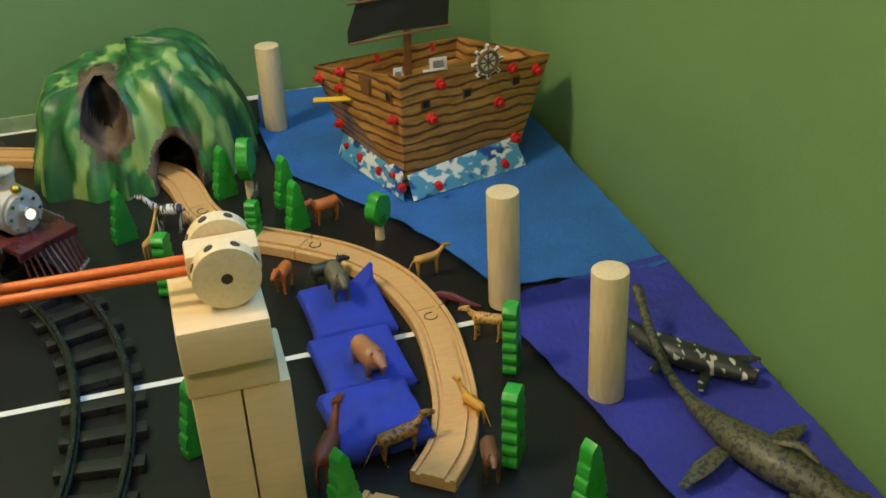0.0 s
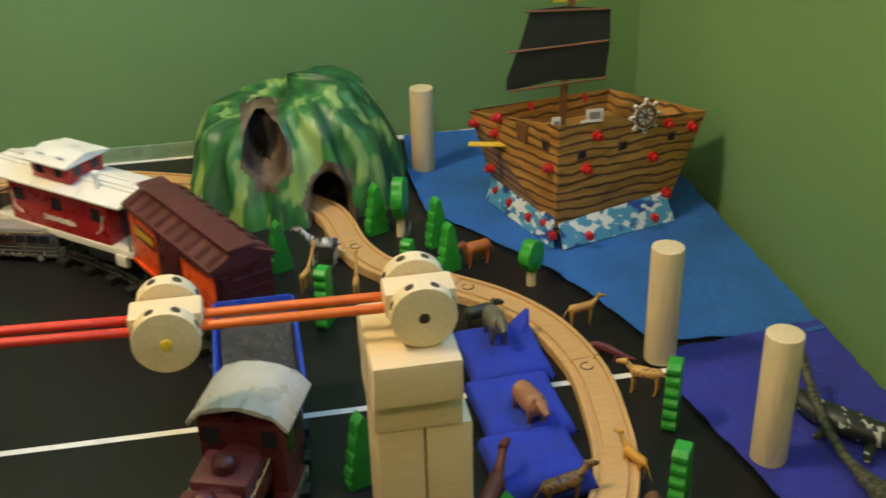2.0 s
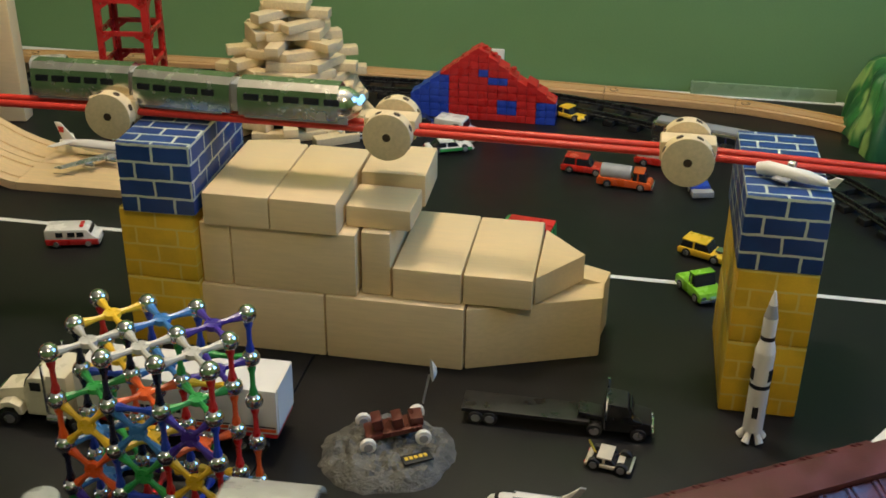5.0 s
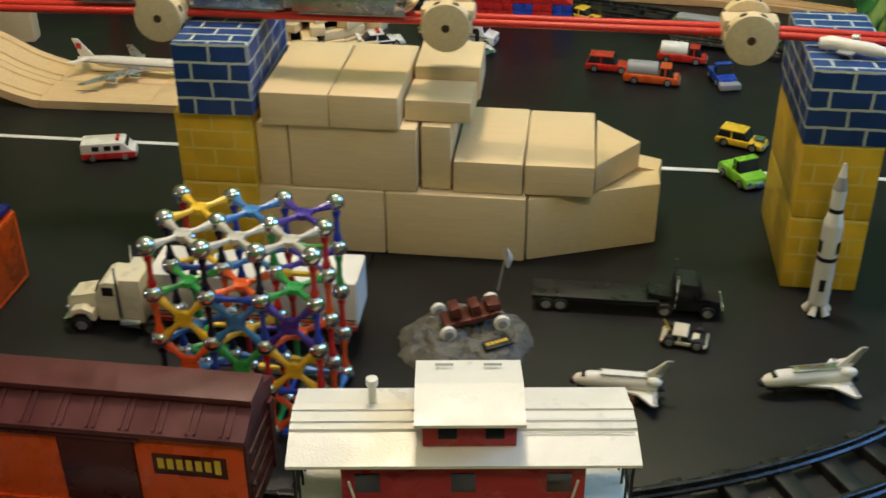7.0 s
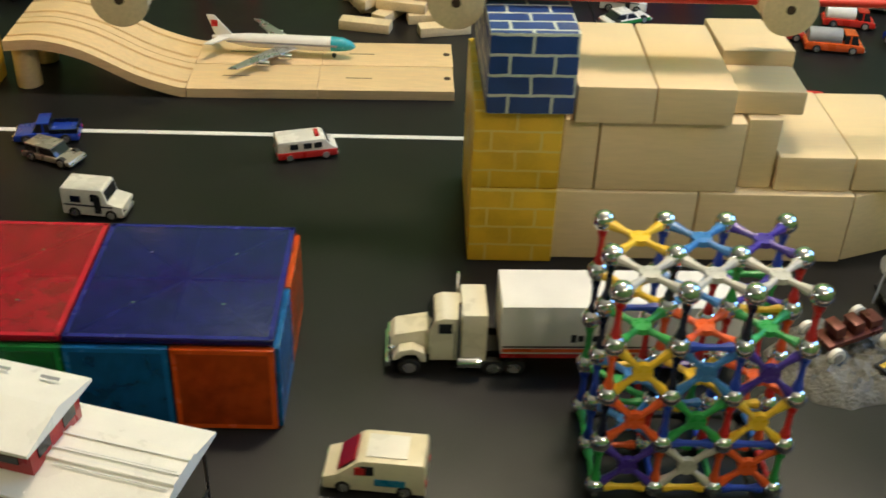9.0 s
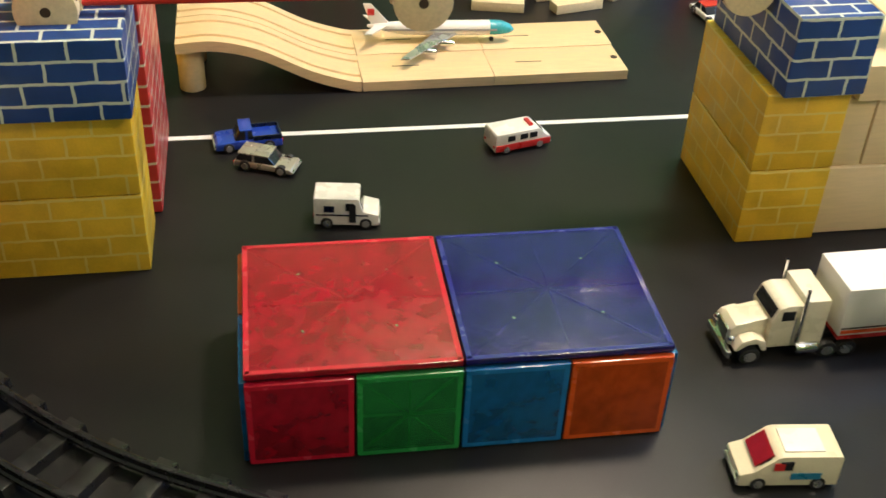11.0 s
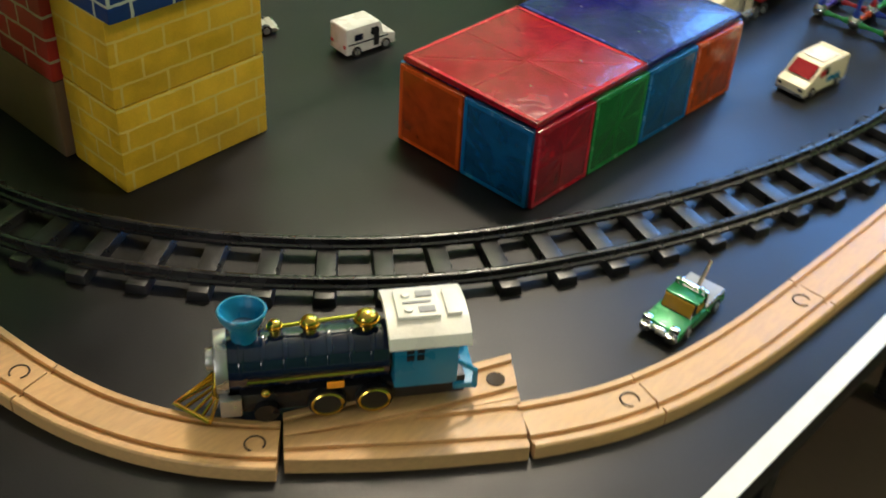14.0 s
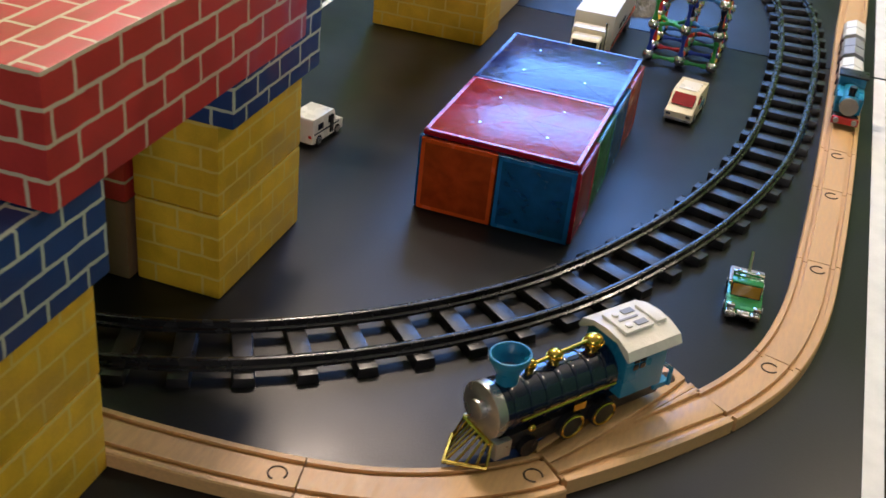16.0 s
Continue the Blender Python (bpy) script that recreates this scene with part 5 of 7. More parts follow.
def spotted(name, a, b, scale=180, lo=0.50, hi=0.58, stretch=(1, 1, 1)):
    m = material(name, a, 0.45, vary=0.2, scale=60)
    nt = m.node_tree
    bs = nt.nodes["Principled BSDF"]
    f = noise_fac(nt, scale, 1, stretch, lo=lo, hi=hi)
    nt.links.new(ramp_mix(nt, f, a, b), bs.inputs["Base Color"])
    return m


def animals():
    orange = material("orange_fur_paint", (0.50, 0.14, 0.03), 0.5, vary=0.3)
    tan = material("tan_fur_paint", (0.50, 0.27, 0.07), 0.5, vary=0.25)
    brown = material("brown_fur_paint", (0.14, 0.06, 0.03), 0.5, vary=0.3)
    zebra = spotted("zebra_stripes", (0.62, 0.62, 0.60), (0.03, 0.03, 0.03), 190, 0.48, 0.54, (2.4, 0.4, 0.4))
    leop = spotted("cheetah_spots", (0.58, 0.32, 0.09), (0.08, 0.04, 0.02), 420, 0.58, 0.64)
    grey = material("grey_hide_paint", (0.13, 0.12, 0.08), 0.5, vary=0.3)
    dark = material("dark_hide_paint", (0.030, 0.035, 0.028), 0.5, vary=0.3)
    pink = material("hippo_paint", (0.36, 0.16, 0.08), 0.45, vary=0.25)
    beast("toy_zebra", 0.768, 0.292, 0, 165, 0.046, "black and white striped plastic zebra", zebra, 0.42, 0.32, 0.5, 0.15)
    beast("toy_tiger", 0.940, 0.255, 0, 200, 0.045, "orange plastic tiger standing by the trees", orange, 0.15, 0.3, 0.36, 0.17)
    beast("toy_giraffe", 0.742, 0.232, 0, 60, 0.026, "tan plastic giraffe behind a tree", tan, 1.2, 0.4, 0.8, 0.15)
    beast("toy_giraffe", 0.795, 0.205, 0, 80, 0.024, "tan plastic giraffe behind a tree", tan, 1.2, 0.4, 0.8, 0.15)
    beast("toy_lion", 0.872, 0.126, 0, 240, 0.036, "reddish brown plastic lion", orange, 0.2, 0.4, 0.42, 0.2)
    beast("toy_buffalo", 0.915, 0.122, 0, 10, 0.042, "dark plastic buffalo beside the track", dark, 0.12, 0.3, 0.28, 0.18)
    beast("toy_monkey", 0.868, 0.302, 0, 70, 0.020, "small dark plastic ape beside a tree", dark, 0.5, 0.3, 0.9, 0.26)
    beast("toy_rhino", 0.918, 0.060, 0.0215, 275, 0.046, "grey-green plastic rhino on the blue cushion", grey, 0.06, 0.36, 0.30, 0.22)
    beast("toy_hippo", 0.920, -0.070, 0.0215, 285, 0.050, "brown plastic hippo on the blue cushion", pink, 0.03, 0.36, 0.18, 0.22)
    beast("toy_deer", 1.018, 0.097, 0, 10, 0.040, "light brown plastic deer", tan, 0.25, 0.25, 0.5, 0.12)
    beast("toy_cheetah", 1.043, -0.030, 0, 150, 0.043, "spotted yellow plastic cheetah", leop, 0.2, 0.26, 0.42, 0.14, 0.9)
    beast("toy_lioness", 0.994, -0.142, 0, 112, 0.036, "golden yellow plastic lioness standing", material("gold_fur_paint", (0.62, 0.30, 0.04), 0.45, vary=0.25), 0.36, 0.26, 0.44, 0.13, 0.9)
    beast("toy_bear", 0.987, -0.212, 0, 260, 0.040, "dark brown plastic bear", brown, 0.2, 0.3, 0.4, 0.19)
    beast("toy_horse", 0.862, -0.176, 0, 60, 0.052, "reddish brown plastic horse", material("bay_paint", (0.16, 0.04, 0.02), 0.45, vary=0.3), 0.45, 0.34, 0.5, 0.15)
    beast("toy_leopard", 0.922, -0.170, 0, 15, 0.052, "dark tan plastic leopard beside the cushion", spotted("leopard_spots", (0.26, 0.13, 0.04), (0.05, 0.03, 0.02), 380), 0.2, 0.26, 0.38, 0.13, 0.9)
    lz = N()
    tube(lz, [(-0.026, 0, 0.003), (-0.012, 0.002, 0.006), (0.004, 0, 0.009), (0.016, 0, 0.010), (0.026, 0.002, 0.007)], [0.0012, 0.0032, 0.005, 0.0038, 0.0022], 8)
    for s in (-1, 1):
        for x in (-0.008, 0.010):
            tube(lz, [(x, s * 0.003, 0.007), (x + 0.002, s * 0.008, 0.0)], [0.0018, 0.0012], 6)
    solid("toy_lizard", lz, material("dark_red_paint", (0.13, 0.02, 0.025), 0.45), pose(1.030, 0.036, 0, 0, 0, 145), "dark red plastic lizard", "toy animal", "small plastic animals")
    # sea reptiles
    pl = N()
    neck = spline([(1.180, -0.060, 0.044), (1.170, -0.115, 0.030), (1.165, -0.165, 0.020), (1.168, -0.21, 0.018), (1.176, -0.25, 0.020), (1.192, -0.295, 0.021), (1.215, -0.335, 0.017), (1.230, -0.38, 0.009), (1.236, -0.42, 0.005)], 0.008)[0]
    n = len(neck)
    rad = [0.0055 if i < n * 0.05 else 0.0046 + 0.0135 * max(0.0, math.sin(math.pi * min(1, max(0, (i / n - 0.34) / 0.58)))) ** 1.4 for i in range(n)]
    rad = [min(r, 0.0185) * (1 if i < n * 0.9 else (n - i) / (n * 0.1) * 0.8 + 0.15) for i, r in enumerate(rad)]
    tube(pl, neck, rad, 12, 0.85)
    for a, b in (((1.165, -0.262), (1.118, -0.285)), ((1.205, -0.268), (1.245, -0.250)), ((1.196, -0.322), (1.178, -0.362)), ((1.226, -0.335), (1.252, -0.352))):
        tube(pl, [(a[0], a[1], 0.014), ((a[0] + b[0]) / 2, (a[1] + b[1]) / 2, 0.012), (b[0], b[1], 0.0085)], [0.007, 0.0085, 0.003], 10, 0.3)
    tube(pl, [(1.193, -0.288, 0.036), (1.205, -0.306, 0.042), (1.213, -0.318, 0.034)], [0.003, 0.004, 0.002], 6)
    solid("toy_plesiosaur", pl, spotted("plesiosaur_skin", (0.085, 0.085, 0.052), (0.022, 0.024, 0.018), 260, 0.50, 0.58), pose(0, 0, 0.002), "mottled olive plastic plesiosaur on the blue cloth", "toy dinosaur", smooth=60)
    mo = N()
    line = spline([(1.163, -0.078, 0.018), (1.172, -0.105, 0.016), (1.190, -0.132, 0.015), (1.208, -0.150, 0.014), (1.226, -0.168, 0.013), (1.240, -0.182, 0.012)], 0.006)[0]
    n = len(line)
    tube(mo, line, [0.004 + 0.0105 * math.sin(math.pi * (0.12 + 0.8 * i / n)) ** 1.2 for i in range(n)], 12, 0.8)
    for a, b in (((1.180, -0.128), (1.160, -0.140)), ((1.204, -0.158), (1.188, -0.178)), ((1.200, -0.128), (1.216, -0.112))):
        tube(mo, [(a[0], a[1], 0.010), (b[0], b[1], 0.007)], [0.006, 0.003], 8, 0.4)
    tube(mo, [(1.222, -0.158, 0.018), (1.246, -0.164, 0.017), (1.252, -0.166, 0.017)], [0.006, 0.004, 0.002], 8, 0.6)
    solid("toy_mosasaur", mo, spotted("mosasaur_skin", (0.022, 0.026, 0.024), (0.58, 0.58, 0.54), 120, 0.61, 0.64, (1.6, 0.7, 0.6)), pose(0, 0, 0.002), "black and white plastic mosasaur on the blue cloth", "toy dinosaur", smooth=60)


def cushion(cx, cy, rz, w, d, h, seed, lift=0.0):
    bm = N()
    n = 22
    for side in (1, -1):
        g = []
        for i in range(n + 1):
            row = []
            for j in range(n + 1):
                u, v = 2 * i / n - 1, 2 * j / n - 1
                e = max(0.0, (1 - u ** 10) * (1 - v ** 10)) ** 0.5
                pinch = 1 - 0.05 * (1 - abs(v) ** 3) * (abs(u) > 0.98) - 0.05 * (u * u * (1 - v * v)) * 0.6
                z = side * h / 2 * e * (1 + 0.25 * noise.noise((u * 2.4 + seed, v * 2.4, side)) + 0.10 * noise.noise((u * 8, v * 8 + seed, side)))
                row.append(bm.verts.new((u * w / 2 * pinch, v * d / 2 * (1 - 0.05 * (v * v * (1 - u * u))), z)))
            g.append(row)
        for i in range(n):
            for j in range(n):
                bm.faces.new((g[i][j], g[i + 1][j], g[i + 1][j + 1], g[i][j + 1]))
    bmesh.ops.remove_doubles(bm, verts=bm.verts, dist=0.0003)
    bmesh.ops.recalc_face_normals(bm, faces=bm.faces)
    return solid("bean_bag", bm, BEAN, pose(cx, cy, h / 2 * 1.02 + lift, 0, 0, rz), "blue square cloth bean bag used as a pond", "bean bag", "pond bean bags", smooth=60)


def pond():
    cushion(0.921, 0.043, 2, 0.084, 0.098, 0.022, 1.0)
    cushion(0.916, -0.046, 3, 0.084, 0.096, 0.022, 6.0)
    cushion(0.910, -0.130, 4, 0.084, 0.084, 0.026, 9.0)
    solid("bean_bag_corner", tube(N(), [(0.938, 0.070, 0.016), (0.950, 0.080, 0.026), (0.957, 0.086, 0.036)], [0.014, 0.009, 0.002], 8, 0.5), BEAN, pose(0, 0, 0), "upturned corner of a blue bean bag", "bean bag", "pond bean bags")


# ---- vehicles ----
def car_wheels(t, xs, w, r, rim=RIM):
    for x in xs:
        for s in (-1, 1):
            ty = part("wheel", cyl(N(), r, 0.005, (x, s * (w / 2 - 0.002), r), "Y", seg=16, bevel=0.0007), TYRE, t)
            part("rim", cyl(N(), r * 0.6, 0.0010, (x, s * (w / 2 + 0.0007), r), "Y", seg=12), rim, ty)


def car(name, x, y, rz, label, paint, L=0.066, W=0.027, H=0.024, style="sedan", roof=None, extra=None, group="toy cars"):
    """A die-cast car, nose towards its own +x."""
    t = thing(name, pose(x, y, 0, 0, 0, rz), label, "toy car", group)
    H *= 0.84
    r = 0.0056 if H < 0.04 else 0.0068
    b0, hood = 0.0035, H * 0.55
    h = L / 2
    if style == "van":
        body = [(-h, b0), (h, b0), (h, hood * 0.95), (h * 0.82, hood * 1.12), (h * 0.60, H * 0.96), (h * 0.5, H), (-h * 0.96, H), (-h, H * 0.9)]
        cabin = None
    elif style == "wedge":
        body = [(-h, b0), (h, b0), (h, hood * 0.80), (h * 0.72, hood * 1.0), (h * 0.30, H * 0.96), (h * 0.2, H), (-h * 0.96, H), (-h, H * 0.9)]
        cabin = None
    elif style == "step":
        body = [(-h, b0), (h, b0), (h, hood * 0.85), (h * 0.52, hood * 1.05), (h * 0.40, H * 0.97), (h * 0.32, H), (-h * 0.97, H), (-h, H * 0.96)]
        cabin = None
    else:
        body = [(-h, b0), (h * 0.98, b0), (h, hood * 0.55), (h * 0.92, hood * 0.88), (h * 0.35, hood), (-h * 0.92, hood), (-h, hood * 0.8)]
        cabin = dict(sedan=[(h * 0.38, hood * 0.95), (h * 0.10, H), (-h * 0.45, H), (-h * 0.78, hood * 0.95)], wagon=[(h * 0.40, hood * 0.95), (h * 0.16, H), (-h * 0.82, H), (-h * 0.93, hood * 0.95)], pickup=[(h * 0.42, hood * 0.95), (h * 0.22, H), (-h * 0.10, H), (-h * 0.16, hood * 0.95)], truck=[(h * 0.80, hood * 0.9), (h * 0.66, H), (h * 0.30, H), (h * 0.28, hood * 0.9)])[style]
    part("body", prism(N(), body, W, bevel=0.0014), paint, t)
    part("chassis", box(N(), (L * 0.94, W * 0.86, 0.004), (0, 0, 0.0045)), BLACKP, t)
    if cabin:
        part("cabin_glass", prism(N(), cabin, W * 0.84, bevel=0.0008), WINDOWM, t)
        tops = [p for p in cabin if p[1] > H * 0.9]
        x0, x1 = min(p[0] for p in tops), max(p[0] for p in tops)
        part("roof", box(N(), (x1 - x0 + 0.002, W * 0.86, 0.0016), ((x0 + x1) / 2, 0, H), bevel=0.0006), roof or paint, t)
        for s in (-1, 1):
            part("pillar", box(N(), (0.0022, 0.0012, H - hood), ((x0 + x1) / 2, s * W * 0.42, (H + hood) / 2)), paint, t)
    else:
        part("windscreen", box(N(), (0.0012, W * 0.82, H * 0.30), (h * dict(van=0.71, step=0.46, wedge=0.51)[style], 0, H * 0.77), ry=dict(van=-24, step=-14, wedge=-48)[style]), WINDOWM, t)
        if roof:
            part("roof", box(N(), (L * 0.74, W * 1.004, H * 0.42), (-h * 0.24, 0, H * 0.80), bevel=0.0014), roof, t)
        for s in (-1, 1):
            for k in ((0.34, 0.0, -0.45) if style == "van" else (0.12,)):
                part("side_window", box(N(), (L * 0.13, 0.0010, H * 0.24), (h * k, s * (W / 2 + 0.0004), H * 0.74)), WINDOWM, t)
    for s in (-1, 1):
        part("headlight", box(N(), (0.0012, W * 0.16, H * 0.10), (h, s * W * 0.36, hood * 0.62)), CHROME, t)
        part("tail_light", box(N(), (0.0012, W * 0.12, H * 0.10), (-h, s * W * 0.38, hood * 0.7)), REDP, t)
    part("bumper", box(N(), (0.002, W * 0.96, H * 0.10), (h, 0, b0 + 0.002), bevel=0.0005), RIM, t)
    car_wheels(t, (h * 0.60, -h * 0.60), W, r)
    if extra:
        extra(t, L, W, H)
    return t


def light_bar(t, L, W, H):
    part("light_bar", box(N(), (0.005, W * 0.6, 0.003), (-L * 0.05, 0, H + 0.002), bevel=0.0006), REDP, t, "red beacon bar")
    part("door_stripe", box(N(), (L * 0.5, W + 0.0012, 0.003), (0, 0, H * 0.42)), NAVY, t)


def spoiler(t, L, W, H):
    light_bar(t, L, W, H)
    part("spoiler", box(N(), (0.006, W * 0.95, 0.0012), (-L * 0.45, 0, H * 0.80)), WHITEP, t)
    for s in (-1, 1):
        part("spoiler_post", box(N(), (0.002, 0.0012, H * 0.26), (-L * 0.45, s * W * 0.36, H * 0.66)), WHITEP, t)


def tow_boom(mat):
    def f(t, L, W, H):
        part("boom", tube(N(), [(-L * 0.16, 0, H * 0.6), (-L * 0.44, 0, H * 1.55)], [0.0018, 0.0014], 8), mat, t)
        part("boom_base", box(N(), (0.010, W * 0.5, 0.006), (-L * 0.20, 0, H * 0.62), bevel=0.001), mat, t)
        part("bed_rim", box(N(), (L * 0.40, W * 0.98, 0.003), (-L * 0.28, 0, H * 0.58), bevel=0.0008), RIM, t)
    return f


def chrome_tow(t, L, W, H):
    tow_boom(SILVER)(t, L, W, H)
    amber = material("amber_glazing", (0.42, 0.22, 0.02), 0.12, vary=0.15, bump=0)
    part("amber_windscreen", box(N(), (0.0014, W * 0.78, H * 0.44), (L * 0.168, 0, H * 0.77), ry=-21), amber, t, "amber tinted windscreen")
    for s in (-1, 1):
        part("side_glass", box(N(), (L * 0.13, 0.0012, H * 0.26), (L * 0.045, s * W * 0.425, H * 0.78)), amber, t)
        part("roll_bar_post", box(N(), (0.0022, 0.0022, H * 0.55), (-L * 0.085, s * W * 0.40, H * 0.86)), SILVER, t)
        part("spot_lamp", cyl(N(), 0.0024, 0.003, (-L * 0.07, s * W * 0.26, H * 1.16), "X", seg=12, bevel=0.0004), CHROME, t)
        part("bumper_block", box(N(), (0.006, W * 0.26, 0.0055), (L * 0.53, s * W * 0.34, 0.0075), bevel=0.0008), SILVER, t)
        part("lamp_block", box(N(), (0.004, W * 0.22, 0.005), (L * 0.50, s * W * 0.36, 0.0130), bevel=0.0008), CHROME, t)
    part("roll_bar", box(N(), (0.0026, W * 0.86, 0.0024), (-L * 0.085, 0, H * 1.13), bevel=0.0005), SILVER, t)
    part("winch", cyl(N(), 0.0030, W * 0.34, (L * 0.53, 0, 0.0085), "Y", seg=12, bevel=0.0005), SILVER, t)
    part("tow_bed", box(N(), (L * 0.36, W * 0.94, 0.002), (-L * 0.29, 0, H * 0.64), bevel=0.0005), GREYP, t, "grey flat bed")


def tank(mat):
    def f(t, L, W, H):
        part("tank", cyl(N(), W * 0.42, L * 0.56, (-L * 0.17, 0, H * 0.72), "X", seg=20, bevel=0.002), mat, t)
        part("tank_saddle", box(N(), (L * 0.5, W * 0.7, 0.006), (-L * 0.17, 0, H * 0.40)), RIM, t)
    return f


def cargo_bed(t, L, W, H):
    for s in (-1, 1):
        part("bed_side", box(N(), (L * 0.42, 0.0018, H * 0.20), (-L * 0.28, s * W * 0.46, H * 0.62)), NAVY, t)
    part("tailgate", box(N(), (0.0018, W * 0.9, H * 0.2), (-L * 0.48, 0, H * 0.62)), NAVY, t)


def red_skirt(t, L, W, H):
    part("red_lower_band", box(N(), (L * 0.985, W + 0.0014, H * 0.30), (0, 0, H * 0.33), bevel=0.0004), REDP, t)
    part("beacon", box(N(), (0.004, W * 0.5, 0.002), (L * 0.18, 0, H + 0.0012)), REDP, t)


def mail_marks(t, L, W, H):
    for s in (-1, 1):
        part("painted_badge", box(N(), (L * 0.16, 0.0008, H * 0.20), (-L * 0.26, s * (W / 2 + 0.0005), H * 0.66)), NAVY, t)
        part("side_stripe", box(N(), (L * 0.8, 0.0006, 0.0012), (-L * 0.06, s * (W / 2 + 0.0004), H * 0.46)), NAVY, t)
        part("open_doorway", box(N(), (L * 0.10, 0.0010, H * 0.58), (L * 0.10, s * (W / 2 + 0.0006), H * 0.52)), INK, t)


def armoured_marks(t, L, W, H):
    part("red_windscreen", box(N(), (0.0014, W * 0.78, H * 0.50), (L * 0.266, 0, H * 0.775), ry=-49), material("red_glazing", (0.28, 0.01, 0.015), 0.12), t, "red tinted windscreen")
    for s in (-1, 1):
        part("red_side_glass", box(N(), (L * 0.10, 0.0014, H * 0.2), (L * 0.13, s * (W / 2 + 0.0004), H * 0.72)), REDP, t)
        part("side_badge", box(N(), (L * 0.3, 0.0006, H * 0.18), (-L * 0.16, s * (W / 2 + 0.0004), H * 0.42)), TEAL, t)
    part("roof_hatch", box(N(), (L * 0.40, W * 0.7, 0.0012), (-L * 0.12, 0, H + 0.0004), bevel=0.0004), CABWHITE, t)


def cars():
    red = material("fire_red_paint", (0.52, 0.025, 0.015), 0.25, vary=0.12, coat=0.5)
    orange = material("burnt_orange_paint", (0.62, 0.09, 0.015), 0.25, vary=0.12, coat=0.5)
    silver = material("silver_beige_paint", (0.42, 0.38, 0.33), 0.3, 0.5, vary=0.12, coat=0.4)
    cream = material("cream_paint", (0.72, 0.64, 0.46), 0.35, vary=0.1)
    white = material("white_car_paint", (0.76, 0.74, 0.70), 0.28, vary=0.06, coat=0.4)
    blue = material("deep_blue_paint", (0.015, 0.05, 0.38), 0.25, vary=0.12, coat=0.5)
    green = material("metal_green_paint", (0.015, 0.23, 0.07), 0.22, 0.3, vary=0.12, coat=0.5)
    car("toy_pickup", -0.616, -0.018, 186, "deep blue vintage toy pickup truck", blue, 0.066, 0.028, 0.027, "pickup", None, cargo_bed)
    car("toy_station_wagon", -0.598, -0.062, 337, "silver-beige toy station wagon", silver, 0.060, 0.026, 0.021, "wagon")
    car("toy_mail_truck", -0.530, -0.160, 352, "white toy mail truck with open doors", white, 0.058, 0.028, 0.037, "step", None, mail_marks)
    car("toy_ambulance", -0.347, -0.042, 15, "white and red toy ambulance van", white, 0.062, 0.027, 0.028, "van", None, red_skirt)
    car("toy_armoured_truck", -0.258, -0.503, 174, "cream toy armoured truck with red windscreen", cream, 0.070, 0.032, 0.037, "wedge", None, armoured_marks)
    car("toy_police_car", -0.094, 0.358, 22, "white toy police car with rear spoiler", white, 0.070, 0.029, 0.025, "sedan", None, spoiler)
    car("toy_sports_car", -0.014, 0.420, 12, "silver toy sports car", SILVER, 0.066, 0.028, 0.020, "sedan")
    car("toy_mail_truck", 0.044, 0.384, 348, "white toy mail truck with open doors", white, 0.062, 0.030, 0.038, "step", None, mail_marks)
    car("toy_convertible", 0.040, 0.336, 25, "white and green toy lowrider car", white, 0.068, 0.027, 0.020, "sedan", None, lambda t, L, W, H: part("side_stripe", box(N(), (L * 0.9, W + 0.0012, 0.004), (0, 0, H * 0.36)), GREENP, t))
    car("toy_race_car", -0.036, 0.245, 280, "white and red toy car", white, 0.060, 0.028, 0.022, "sedan", red)
    car("toy_taxi", 0.200, 0.505, 330, "yellow toy car beside the block ramp", YELLOWP, 0.058, 0.026, 0.021, "sedan")
    car("toy_suv", 0.236, 0.298, 352, "orange-red toy fire department car", red, 0.062, 0.027, 0.027, "wagon")
    car("toy_tanker", 0.293, 0.260, 352, "orange toy tanker truck with grey tank", orange, 0.074, 0.027, 0.030, "truck", None, tank(GREYP))
    car("toy_fire_engine", 0.338, 0.342, 350, "red and white toy fire engine", red, 0.068, 0.026, 0.028, "truck", None, tank(WHITEP))
    car("toy_digger", 0.386, 0.272, 285, "blue toy tractor with a front shovel", blue, 0.050, 0.026, 0.032, "pickup", None, lambda t, L, W, H: part("shovel", box(N(), (0.012, W * 1.1, 0.008), (L * 0.62, 0, 0.006), bevel=0.001), GREYP, t))
    car("toy_hot_rod", 0.392, 0.072, 335, "yellow toy hot rod with chrome engine", YELLOWP, 0.058, 0.027, 0.025, "wagon", None, lambda t, L, W, H: part("engine_block", box(N(), (0.012, 0.012, 0.008), (L * 0.36, 0, H * 0.55), bevel=0.001), CHROME, t))
    car("toy_jeep", 0.384, -0.020, 300, "lime green toy pickup truck", LIMEP, 0.054, 0.031, 0.034, "pickup", None, lambda t, L, W, H: part("tow_hitch", box(N(), (0.006, 0.008, 0.004), (L * 0.54, 0, 0.008)), CHROME, t))
    car("toy_tow_truck", -0.040, 0.150, 20, "blue and red toy tow truck", blue, 0.054, 0.026, 0.026, "pickup", REDP, tow_boom(REDP))
    car("toy_tram", 0.178, 0.055, 172, "red and green toy tram car", GREENP, 0.075, 0.030, 0.040, "van", REDP)
    car("toy_tow_truck", -0.641, -0.612, 183, "metallic green toy tow truck with silver boom", green, 0.066, 0.030, 0.026, "pickup", None, chrome_tow)
    car("toy_van", -0.668, 0.53, 20, "white toy van near the wall", white, 0.07, 0.03, 0.036, "van")
